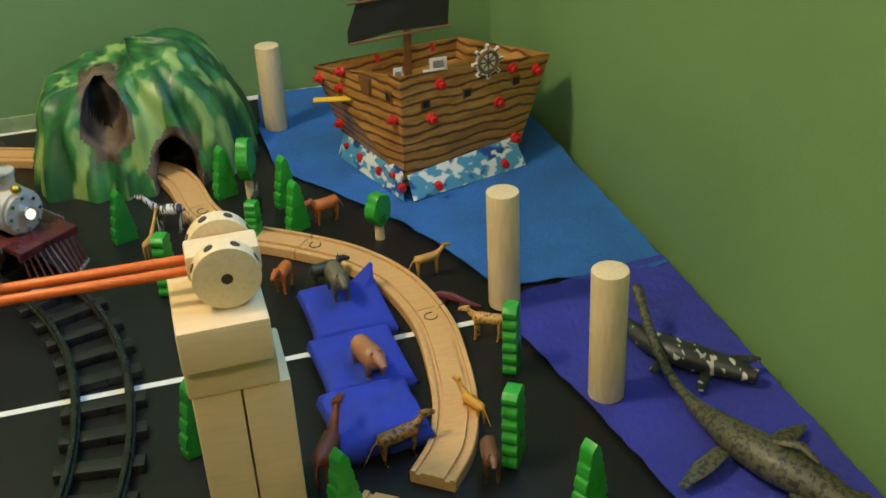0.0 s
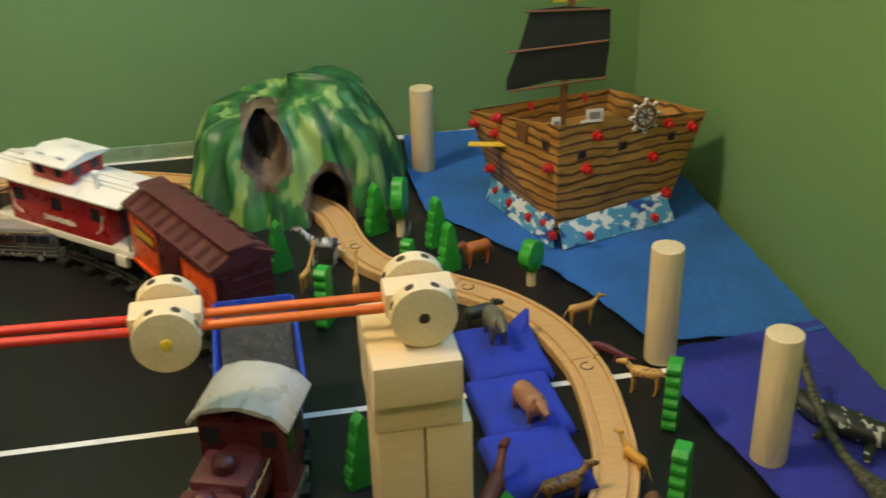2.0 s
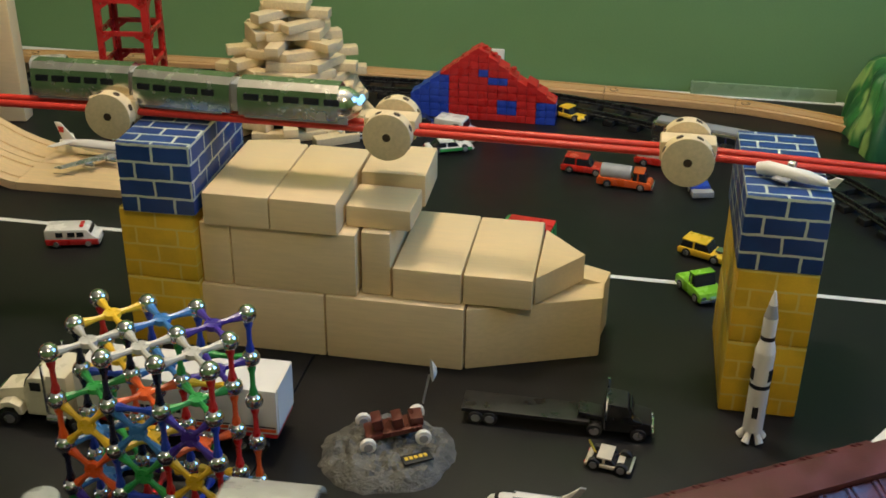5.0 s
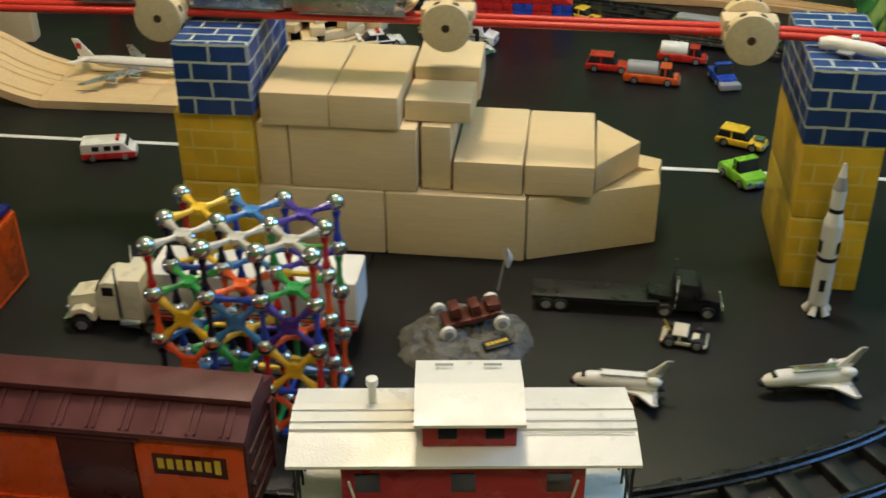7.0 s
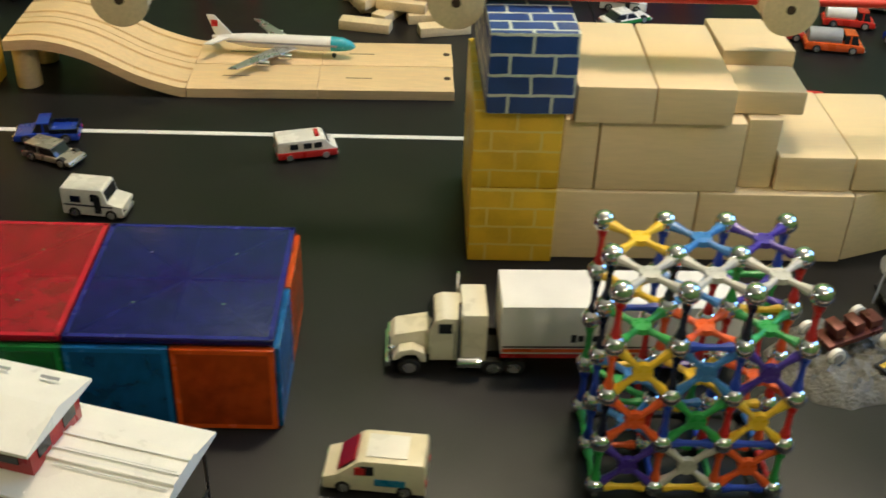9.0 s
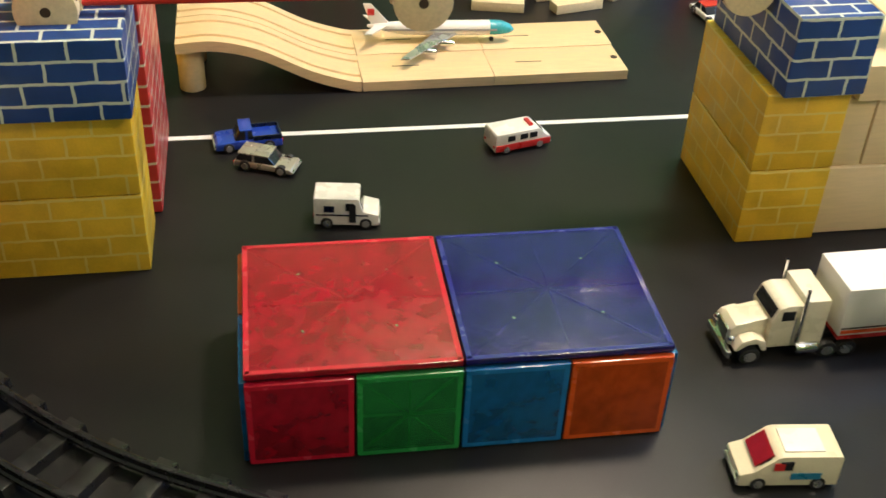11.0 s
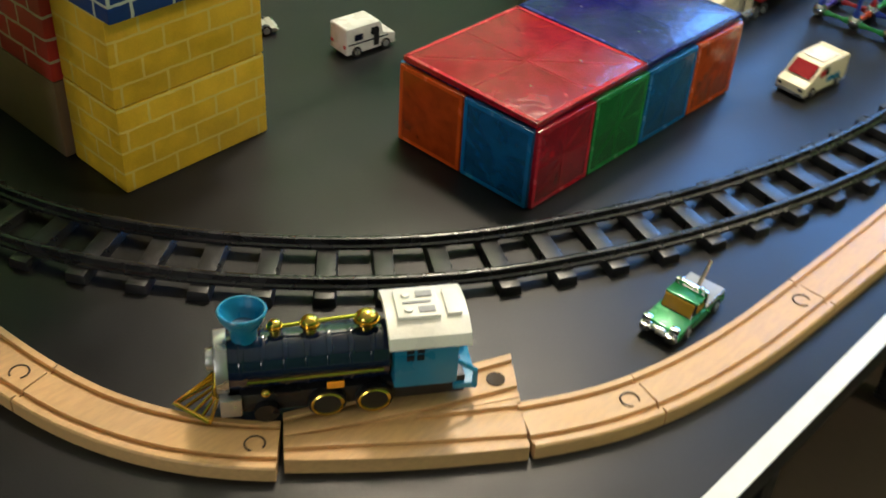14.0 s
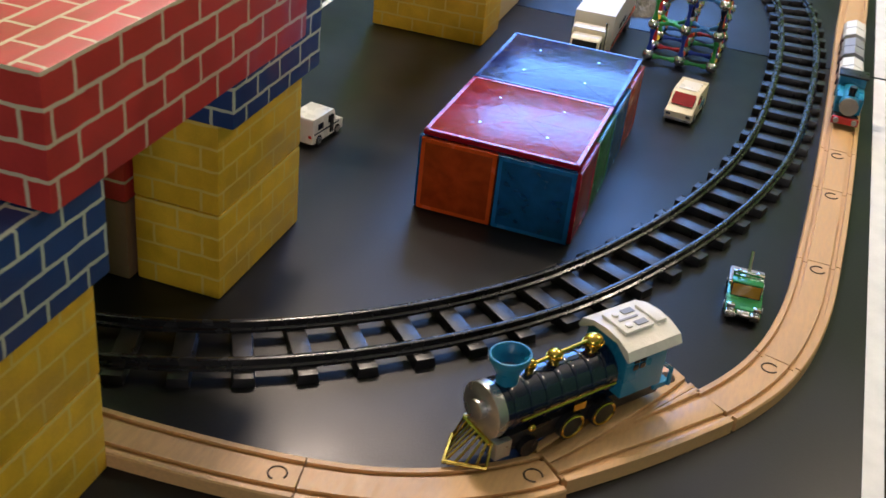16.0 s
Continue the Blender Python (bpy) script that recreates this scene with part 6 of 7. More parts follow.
    # silver bus
    b = thing("toy_bus", pose(0.398, 0.398, 0, 0, 0, -17), "shiny silver toy coach beside the black track", "toy bus")
    part("body", box(N(), (0.148, 0.030, 0.034), (0, 0, 0.023), bevel=0.004), SILVER, b)
    part("roof", box(N(), (0.130, 0.024, 0.004), (-0.004, 0, 0.041), bevel=0.0015), GREYP, b, "dark roof panel")
    for s in (-1, 1):
        for k in range(9):
            part("side_window", box(N(), (0.012, 0.001, 0.009), (-0.062 + k * 0.0148, s * 0.0151, 0.031)), WINDOWM, b)
        for k in range(3):
            part("side_rib", box(N(), (0.140, 0.001, 0.0012), (0, s * 0.0152, 0.010 + 0.005 * k)), CHROME, b)
    part("windscreen", box(N(), (0.001, 0.024, 0.012), (0.0742, 0, 0.029)), WINDOWM, b)
    part("nose_cap", box(N(), (0.010, 0.028, 0.016), (0.075, 0, 0.014), bevel=0.003), SILVER, b)
    car_wheels(b, (0.048, -0.040, -0.055), 0.030, 0.0065)


def semi_truck():
    t = thing("toy_semi_truck", pose(-0.125, -0.366, 0, 0, 0, 181) @ Matrix.Diagonal((1.03, 1, 0.86, 1)), "white toy semi truck with a long box trailer", "toy truck")
    cream = material("cream_cab_paint", (0.74, 0.68, 0.52), 0.32, vary=0.08, coat=0.3)
    cab = part("cab", prism(N(), [(0.070, 0.012), (0.094, 0.012), (0.095, 0.042), (0.090, 0.056), (0.084, 0.059), (0.070, 0.058)], 0.036, bevel=0.0018), cream, t)
    part("bonnet", prism(N(), [(0.092, 0.013), (0.123, 0.013), (0.1235, 0.030), (0.120, 0.036), (0.093, 0.042)], 0.024, bevel=0.002), cream, cab)
    part("sleeper", box(N(), (0.019, 0.042, 0.052), (0.061, 0, 0.039), bevel=0.002), cream, cab)
    part("windscreen", box(N(), (0.001, 0.030, 0.011), (0.0930, 0, 0.050), ry=-18), WINDOWM, cab)
    part("grille", box(N(), (0.002, 0.018, 0.018), (0.1242, 0, 0.022), bevel=0.0006), CHROME, cab)
    part("bumper", box(N(), (0.004, 0.042, 0.007), (0.1250, 0, 0.010), bevel=0.001), CHROME, cab)
    for s in (-1, 1):
        part("door_window", box(N(), (0.010, 0.001, 0.010), (0.0825, s * 0.0182, 0.048)), WINDOWM, cab)
        part("door_seam", box(N(), (0.0006, 0.0006, 0.030), (0.0755, s * 0.0182, 0.030)), GREYP, cab)
        part("fuel_tank", cyl(N(), 0.006, 0.018, (0.064, s * 0.020, 0.013), "X", bevel=0.001), CHROME, cab)
        part("exhaust_stack", tube(N(), [(0.0725, s * 0.0205, 0.02), (0.0725, s * 0.0205, 0.078)], 0.0013, 8), CHROME, cab)
        part("mudguard", prism(N(), [(0.096, 0.014), (0.098, 0.024), (0.107, 0.029), (0.117, 0.026), (0.122, 0.016), (0.119, 0.016), (0.112, 0.022), (0.104, 0.022), (0.100, 0.014)], 0.010, at=(0, s * 0.0175, 0), bevel=0.0006), cream, cab)
        part("headlight", ball(N(), 0.0028, (0.1225, s * 0.0145, 0.024)), CHROME, cab)
    part("frame", box(N(), (0.10, 0.020, 0.006), (0.055, 0, 0.013)), BLACKP, t)
    tr = part("trailer", box(N(), (0.178, 0.050, 0.052), (-0.047, 0, 0.052), bevel=0.0012), WHITEP, t)
    part("trailer_base", box(N(), (0.176, 0.048, 0.005), (-0.047, 0, 0.0235)), REDP, tr)
    for s in (-1, 1):
        part("stripe", box(N(), (0.175, 0.0008, 0.0035), (-0.047, s * 0.0252, 0.0305)), ORANGEP, tr)
        part("stripe", box(N(), (0.175, 0.0008, 0.0012), (-0.047, s * 0.0252, 0.0345)), INK, tr)
        for k in range(8):
            part("lettering_bar", box(N(), (0.0038, 0.0006, 0.006 + 0.002 * (k in (0, 6))), (-0.012 - k * 0.0054, s * 0.0253, 0.044)), INK, tr)
        part("mud_skirt", box(N(), (0.05, 0.002, 0.008), (-0.06, s * 0.020, 0.017)), BLACKP, tr)
    part("rear_door", box(N(), (0.001, 0.044, 0.050), (-0.1363, 0, 0.054)), TRIM, tr)
    car_wheels(t, (0.109, 0.046, 0.030, -0.102, -0.118), 0.046, 0.0085)


def odd_toys():
    # black flatbed
    f = thing("toy_flatbed", pose(0.247, -0.292, 0, 0, 0, 0) @ Matrix.Diagonal((0.93, 0.86, 0.82, 1)), "black toy truck with an empty flatbed trailer", "toy truck")
    part("bed", box(N(), (0.125, 0.034, 0.005), (-0.028, 0, 0.016), bevel=0.001), BLACKP, f)
    part("gooseneck", box(N(), (0.03, 0.022, 0.006), (0.038, 0, 0.021), ry=10, bevel=0.001), BLACKP, f)
    part("cab", prism(N(), [(0.046, 0.008), (0.094, 0.008), (0.094, 0.022), (0.076, 0.026), (0.070, 0.042), (0.048, 0.044)], 0.032, bevel=0.002), BLACKP, f)
    part("windscreen", box(N(), (0.001, 0.026, 0.011), (0.0745, 0, 0.035), ry=-18), WINDOWM, f)
    for s in (-1, 1):
        part("headlight", cyl(N(), 0.003, 0.002, (0.0945, s * 0.011, 0.017), "X", seg=10), CHROME, f)
        part("exhaust_stack", tube(N(), [(0.050, s * 0.018, 0.012), (0.050, s * 0.018, 0.054)], 0.0014, 7), CHROME, f)
    part("bumper", box(N(), (0.003, 0.032, 0.005), (0.0955, 0, 0.010), bevel=0.0008), CHROME, f)
    car_wheels(f, (0.082, 0.040, -0.062, -0.076), 0.036, 0.0078)
    # rocket
    r = thing("toy_rocket", pose(0.424, -0.283, 0, 0, 0, 20) @ Matrix.Diagonal((0.84, 0.84, 1, 1)), "white toy moon rocket with black bands", "toy rocket")
    for nm, r0, r1, z0, z1, mat in (("first_stage", 0.0105, 0.0105, 0.012, 0.058, WHITEP), ("black_band", 0.0107, 0.0107, 0.058, 0.062, INK), ("second_stage", 0.0105, 0.0105, 0.062, 0.094, WHITEP), ("taper", 0.0105, 0.0072, 0.094, 0.106, WHITEP), ("grey_band", 0.0074, 0.0074, 0.106, 0.110, INK), ("third_stage", 0.0072, 0.0072, 0.110, 0.128, WHITEP), ("adapter", 0.0072, 0.0042, 0.128, 0.140, GREYP), ("capsule", 0.0044, 0.0012, 0.140, 0.153, WHITEP)):
        part(nm, cyl(N(), r0, z1 - z0, (0, 0, (z0 + z1) / 2), r2=r1, seg=22), mat, r)
    for k in range(6):
        a = k * math.pi / 3
        part("black_patch", box(N(), (0.001, 0.006, 0.012), (0.0104, 0, 0.034 + 0.038 * (k % 2)), m=Matrix.Rotation(a, 4, "Z")), INK, r)
    for k in range(5):
        a = 2 * math.pi * k / 5
        q = Matrix.Rotation(a, 4, "Z")
        part("engine_bell", tube(N(), [q @ Vector((0.004, 0, 0.014)), q @ Vector((0.013, 0, 0.0015))], [0.0026, 0.0045], 8), WHITEP, r)
    # shuttles
    def shuttle(x, y, rz, s, label):
        t = thing("toy_space_shuttle", pose(x, y, 0.004, 0, 0, rz) , label, "toy spacecraft", "toy space shuttles")
        b = N()
        tube(b, [(0.045 * s, 0, 0.009 * s), (0.040 * s, 0, 0.011 * s), (0.028 * s, 0, 0.013 * s), (-0.036 * s, 0, 0.014 * s), (-0.040 * s, 0, 0.014 * s)], [0.002 * s, 0.006 * s, 0.0085 * s, 0.009 * s, 0.008 * s], 14)
        part("fuselage", b, WHITEP, t)
        part("wing", prism(N(), [(0.012 * s, 0.006 * s), (-0.020 * s, 0.014 * s), (-0.034 * s, 0.030 * s), (-0.040 * s, 0.030 * s), (-0.040 * s, -0.030 * s), (-0.034 * s, -0.030 * s), (-0.020 * s, -0.014 * s), (0.012 * s, -0.006 * s)], 0.003 * s, "Z", (0, 0, 0.008 * s), bevel=0.0008), WHITEP, t)
        part("black_belly", prism(N(), [(0.040 * s, 0.004 * s), (-0.038 * s, 0.014 * s), (-0.038 * s, -0.014 * s), (0.040 * s, -0.004 * s)], 0.003 * s, "Z", (0, 0, 0.0048 * s)), INK, t)
        part("tail_fin", prism(N(), [(-0.022 * s, 0.020 * s), (-0.046 * s, 0.042 * s), (-0.052 * s, 0.042 * s), (-0.040 * s, 0.020 * s)], 0.0022 * s, bevel=0.0006), WHITEP, t)
        part("nose_cap", ball(N(), 0.0042 * s, (0.0435 * s, 0, 0.0092 * s), 1.1, 1.0, 0.9, 12), INK, t, "black nose cap")
        part("fin_edge", prism(N(), [(-0.036 * s, 0.026 * s), (-0.0465 * s, 0.0425 * s), (-0.0525 * s, 0.0425 * s), (-0.0435 * s, 0.026 * s)], 0.0026 * s), GREYP, t, "dark rudder")
        part("payload_bay", box(N(), (0.044 * s, 0.0085 * s, 0.003 * s), (-0.006 * s, 0, 0.0220 * s), bevel=0.0006), SILVER if s > 0.85 else WHITEP, t)
        for k in (-1, 1):
            part("bay_rail", tube(N(), [(0.018 * s, k * 0.0046 * s, 0.0226 * s), (-0.030 * s, k * 0.0046 * s, 0.0234 * s)], 0.0006, 5), GREYP, t)
            part("wing_edge", box(N(), (0.004 * s, 0.016 * s, 0.0034 * s), (-0.0375 * s, k * 0.021 * s, 0.008 * s)), GREYP, t, "grey elevon")
        part("cockpit_window", box(N(), (0.004 * s, 0.009 * s, 0.003 * s), (0.034 * s, 0, 0.0185 * s), ry=20), WINDOWM, t)
        for k in (-1, 1):
            part("engine_pod", ball(N(), 0.005 * s, (-0.036 * s, k * 0.007 * s, 0.020 * s), 1.6, 1, 1), WHITEP, t)
            part("engine_bell", cyl(N(), 0.003 * s, 0.006 * s, (-0.043 * s, k * 0.005 * s, 0.012 * s), "X", r2=0.004 * s), INK, t)
        for px, py in ((0.030, 0), (-0.02, 0.012), (-0.02, -0.012)):
            part("landing_wheel", cyl(N(), 0.0022, 0.003, (px * s, py * s, -0.0015), "Y", seg=10), TYRE, t)
    shuttle(0.240, -0.428, 178, 0.82, "white toy space shuttle with black belly")
    shuttle(0.396, -0.405, 193, 0.88, "white and silver toy space shuttle")
    # moon buggy on a rock base, and the cream buggy
    m = thing("toy_moon_rover", pose(0.108, -0.370, 0, 0, 0, 20), "bronze moon rover model on a grey rock base", "toy spacecraft")
    bm = N()
    ring_n, rad_n = 72, 18
    c = bm.verts.new((0, 0, 0.016))
    rows = []
    for j in range(1, rad_n + 1):
        u = j / rad_n
        row = []
        for i in range(ring_n):
            a = 2 * math.pi * i / ring_n
            rr = u * (0.060 + 0.009 * noise.noise((math.cos(a) * 2, math.sin(a) * 2, 3)) + 0.004 * noise.noise((math.cos(a) * 8, math.sin(a) * 8, 5)))
            z = 0.015 * (1 - u ** 6) + (0.009 * noise.noise((rr * math.cos(a) * 55, rr * math.sin(a) * 55, 1)) + 0.006 * noise.noise((rr * math.cos(a) * 170, rr * math.sin(a) * 170, 4))) * (1 - u ** 8)
            row.append(bm.verts.new((rr * math.cos(a), rr * math.sin(a) * 0.86, max(0.0003, z) if j < rad_n else 0.0003)))
        rows.append(row)
    for i in range(ring_n):
        bm.faces.new((c, rows[0][i], rows[0][(i + 1) % ring_n]))
        for a, b in zip(rows, rows[1:]):
            bm.faces.new((a[i], b[i], b[(i + 1) % ring_n], a[(i + 1) % ring_n]))
    part("rock_base", bm, ROCK, m, "rough grey moon ground", smooth=25)
    part("chassis", box(N(), (0.050, 0.022, 0.005), (0.006, 0.008, 0.025), bevel=0.001, ry=-8), BRONZE, m)
    for px in (-0.008, 0.010):
        part("seat", box(N(), (0.009, 0.016, 0.010), (px, 0.008, 0.033), ry=-12, bevel=0.001), BRONZE, m)
    part("equipment_box", box(N(), (0.012, 0.016, 0.009), (0.026, 0.008, 0.033), bevel=0.001), BRONZE, m)
    for px in (-0.018, 0.030):
        for s in (-1, 1):
            w = part("wheel", cyl(N(), 0.0070, 0.005, (px, 0.008 + s * 0.019, 0.021 + 0.004 * (px > 0)), "Y", seg=18, bevel=0.001), CABWHITE, m)
            part("hub", cyl(N(), 0.004, 0.007, (px, 0.008 + s * 0.019, 0.021 + 0.004 * (px > 0)), "Y", seg=10), GREYP, w)
    part("antenna_mast", tube(N(), [(0.034, 0.018, 0.04), (0.040, 0.020, 0.068)], 0.001, 6), RIM, m)
    part("antenna_dish", cyl(N(), 0.010, 0.004, axis="X", r2=0.004, at=(0.044, 0.020, 0.072), seg=18), CABWHITE, m)
    part("name_plate", box(N(), (0.026, 0.012, 0.002), (0.022, -0.028, 0.0165), rz=12, bevel=0.0004), INK, m)
    for k in range(5):
        part("lettering_bar", box(N(), (0.003, 0.004, 0.0006), (0.0125 + k * 0.0042, -0.0295 + k * 0.0009, 0.0178), rz=12), GILT, m)
    car("toy_buggy", 0.300, -0.345, 350, "small cream toy lunar buggy", material("buggy_cream", (0.62, 0.55, 0.42), 0.4), 0.040, 0.024, 0.015, "sedan", None, lambda t, L, W, H: part("antenna", tube(N(), [(-L * 0.3, 0, H * 0.7), (-L * 0.5, 0.004, H * 1.5)], 0.0012, 6), GOLD, t))
    # flag and hanging sign
    fl = thing("toy_flag", pose(0.184, -0.506, 0), "tiny flag on a square stand", "toy flag")
    part("stand", box(N(), (0.016, 0.016, 0.002), (0, 0, 0.001), bevel=0.0005), RIM, fl)
    part("flag_pole", tube(N(), [(0, 0, 0.002), (0.003, 0, 0.062)], 0.0009, 6), GREYP, fl)
    part("flag_cloth", box(N(), (0.020, 0.0008, 0.012), (-0.008, 0, 0.056), ry=-6), BRONZE, fl)
    sg = thing("toy_billboard", pose(0.228, -0.500, 0, 0, 0, 4), "small brown printed sign on a wooden foot", "toy sign")
    part("foot", box(N(), (0.052, 0.012, 0.004), (-0.002, 0, 0.002), bevel=0.001), RUNWOOD, sg)
    for s in (-1, 1):
        part("post", tube(N(), [(-0.001 + s * 0.016, 0, 0.004), (s * 0.019, 0, 0.056)], 0.0012, 6), SPAR, sg)
    part("board", box(N(), (0.042, 0.0015, 0.034), (0.0, -0.0012, 0.036), rx=-4, bevel=0.0004), SPAR, sg)
    for k in range(3):
        part("lettering_bar", box(N(), (0.024 - 0.006 * k, 0.0006, 0.003), (0, -0.0024, 0.046 - k * 0.007)), INK, sg)
    # small white glider on the blue block
    g = thing("toy_glider", pose(0.436, -0.212, 0.2262, 0, 0, -24), "small white toy jet resting on a blue block", "toy plane")
    part("fuselage", tube(N(), [(-0.034, 0, 0.002), (-0.026, 0, 0.004), (0.010, 0, 0.004), (0.024, 0, 0.003), (0.030, 0, 0.002)], [0.0055, 0.0065, 0.006, 0.004, 0.0015], 12), WHITEP, g)
    part("wing", box(N(), (0.014, 0.026, 0.002), (-0.008, -0.002, 0.001), rz=-10, bevel=0.0006), GREYP, g)
    part("tail_fin", prism(N(), [(0.018, 0.0), (0.034, 0.0), (0.040, 0.010), (0.034, 0.010)], 0.002, bevel=0.0005), WHITEP, g)
    part("pod", cyl(N(), 0.004, 0.006, (-0.006, 0.004, 0.010), "X"), RIM, g)
    # tall pale plank by the runway
    solid("wooden_block", box(N(), (0.058, 0.030, 0.28), (0, 0, 0.14), bevel=0.003), PALE, pose(-0.632, 0.325, 0.0004, 0, 0, 8), "tall pale wooden plank standing upright", "wooden block", "unit blocks")
    # interlocking-brick ramp
    lr = thing("brick_ramp", pose(0.069, 0.480, 0) @ Matrix.Diagonal((0.93, 1, 1, 1)), "steep ramp of red and blue toy bricks", "toy building")
    u = 0.016
    rng = random.Random(2)
    for i in range(15):
        x = -0.112 + i * u
        hmax = (0.030 + 0.0125 * (i + 0.6)) if i < 7 else (0.106 - 0.0093 * (i - 7))
        n = max(1, int(hmax / 0.0115))
        for k in range(n):
            bluish = (i < 4 and k < 6 - i * 0) or (i in (7, 8) and k == n - 3) or (i in (9, 10) and k in (1, 2)) or (i > 12 and k < 3) or (i in (8, 9) and k == 5)
            part("toy_brick", box(N(), (u - 0.0004, 0.032, 0.0112), (x, 0, 0.0058 + k * 0.0115), bevel=0.0006), BLUEP if bluish else REDP, lr)
        part("brick_slope", prism(N(), [(x - u / 2, 0), (x + u / 2, 0), (x + u / 2, 0.010 if i < 7 else 0.001), (x - u / 2, 0.001 if i < 7 else 0.009)], 0.032, at=(0, 0, n * 0.0115 + 0.0004)), BLUEP if i < 3 else REDP, lr)
    for i in (7, 8, 10):
        part("brick_stud", cyl(N(), 0.0045, 0.003, (-0.112 + i * u, 0, 0.112 - 0.0093 * (i - 7) * 1.1), seg=12), REDP, lr)
    # red open tower
    rt = thing("plastic_tower", pose(-0.506, 0.50, 0, 0, 0, 8), "open red plastic tower of arched panels", "toy tower")
    for lv in range(3):
        z = lv * 0.052
        for a in range(4):
            q = Matrix.Rotation(a * math.pi / 2, 4, "Z")
            fr = N()
            for s in (-1, 1):
                box(fr, (0.009, 0.005, 0.052), (s * 0.036, 0.040, z + 0.026), m=q)
            box(fr, (0.080, 0.005, 0.007), (0, 0.040, z + 0.0485), m=q)
            for s in (-1, 1):
                box(fr, (0.016, 0.005, 0.006), (s * 0.026, 0.040, z + 0.042), m=q, ry=s * 35)
            part("arch_panel", fr, REDP, rt)
    part("tower_top", box(N(), (0.084, 0.084, 0.004), (0, 0, 0.158), bevel=0.001), REDP, rt)


def runway():
    t = thing("wooden_runway", pose(0, 0, 0), "wide wooden ramp track laid as an airport runway", "toy runway")
    prof = [(-0.033, 0), (-0.033, 0.0115), (-0.0205, 0.0115), (-0.020, 0.009), (-0.0155, 0.009), (-0.015, 0.0115), (0.015, 0.0115), (0.0155, 0.009), (0.020, 0.009), (0.0205, 0.0115), (0.033, 0.0115), (0.033, 0)]
    flat = [(-0.033, 0), (-0.033, 0.011), (-0.032, 0.0115), (0.032, 0.0115), (0.033, 0.011), (0.033, 0)]
    for y in (0.112, 0.1795):
        a = spline([(-0.685, y, 0.052), (-0.645, y, 0.054), (-0.60, y, 0.043), (-0.545, y, 0.016), (-0.505, y, 0.003), (-0.492, y, 0.001)], 0.006)[0]
        part("ramp_plank", sweep(N(), [p + Vector((0, 0.004, 0)) for p in a], prof), RUNWOOD, t)
        for x0, x1 in ((-0.4915, -0.346), (-0.3455, -0.192)):
            part("runway_plank", sweep(N(), [Vector((x, y + 0.004 + 0.02 * (x + 0.49), 0.001)) for x in (x0, (x0 + x1) / 2, x1)], flat), RUNWOOD, t)
        part("peg_notch", cyl(N(), 0.004, 0.001, (-0.199, y + 0.010, 0.0127), seg=12), GROOVE, t)
        for x in (-0.44, -0.30):
            part("centre_mark", box(N(), (0.030, 0.001, 0.0004), (x, y + 0.006, 0.0128)), GROOVE, t)
        cyl_b = cyl(N(), 0.014, 0.0505, (-0.672, y - 0.002, 0.0256), seg=20, bevel=0.001)
        part("support", cyl_b, PALE, t)
    # airliner
    p = thing("toy_airliner", pose(-0.392, 0.178, 0.0130, 0, 0, -4), "white and teal toy airliner on the runway", "toy plane")
    part("fuselage", tube(N(), [(-0.084, 0, 0.019), (-0.066, 0, 0.018), (-0.04, 0, 0.0165), (0.035, 0, 0.0165), (0.058, 0, 0.017)], [0.0018, 0.0048, 0.0082, 0.0088, 0.0086], 16), WHITEP, p)
    part("nose_cone", tube(N(), [(0.057, 0, 0.017), (0.070, 0, 0.017), (0.080, 0, 0.0155), (0.085, 0, 0.014)], [0.0087, 0.0082, 0.0055, 0.0015], 16), material("teal_paint", (0.03, 0.36, 0.42), 0.3), p, "teal nose")
    for s in (-1, 1):
        part("cheat_line", box(N(), (0.13, 0.0006, 0.0022), (0.0, s * 0.0087, 0.0175)), GREYP, p)
        part("wing", prism(N(), [(0.022, s * 0.004), (-0.006, s * 0.004), (-0.050, s * 0.074), (-0.040, s * 0.074)], 0.0018, "Z", (0, 0, 0.0125), bevel=0.0004), RIM, p)
        for k, (ex, ey) in enumerate(((0.006, 0.024), (-0.016, 0.046))):
            part("engine", cyl(N(), 0.0036, 0.016, (ex, s * ey, 0.0085), "X", seg=12, bevel=0.0006), CHROME, p)
        part("tailplane", prism(N(), [(-0.062, s * 0.003), (-0.076, s * 0.003), (-0.088, s * 0.026), (-0.080, s * 0.026)], 0.0014, "Z", (0, 0, 0.020)), WHITEP, p)
        part("landing_wheel", cyl(N(), 0.0028, 0.003, (-0.008, s * 0.008, 0.0028), "Y", seg=10), TYRE, p)
    fin = part("tail_fin", prism(N(), [(-0.058, 0.021), (-0.080, 0.046), (-0.089, 0.046), (-0.080, 0.021)], 0.0018, bevel=0.0004), WHITEP, p)
    part("tail_mark", box(N(), (0.008, 0.0024, 0.008), (-0.080, 0, 0.036)), REDP, fin)
    part("landing_wheel", cyl(N(), 0.0026, 0.003, (0.060, 0, 0.0026), "Y", seg=10), TYRE, p)


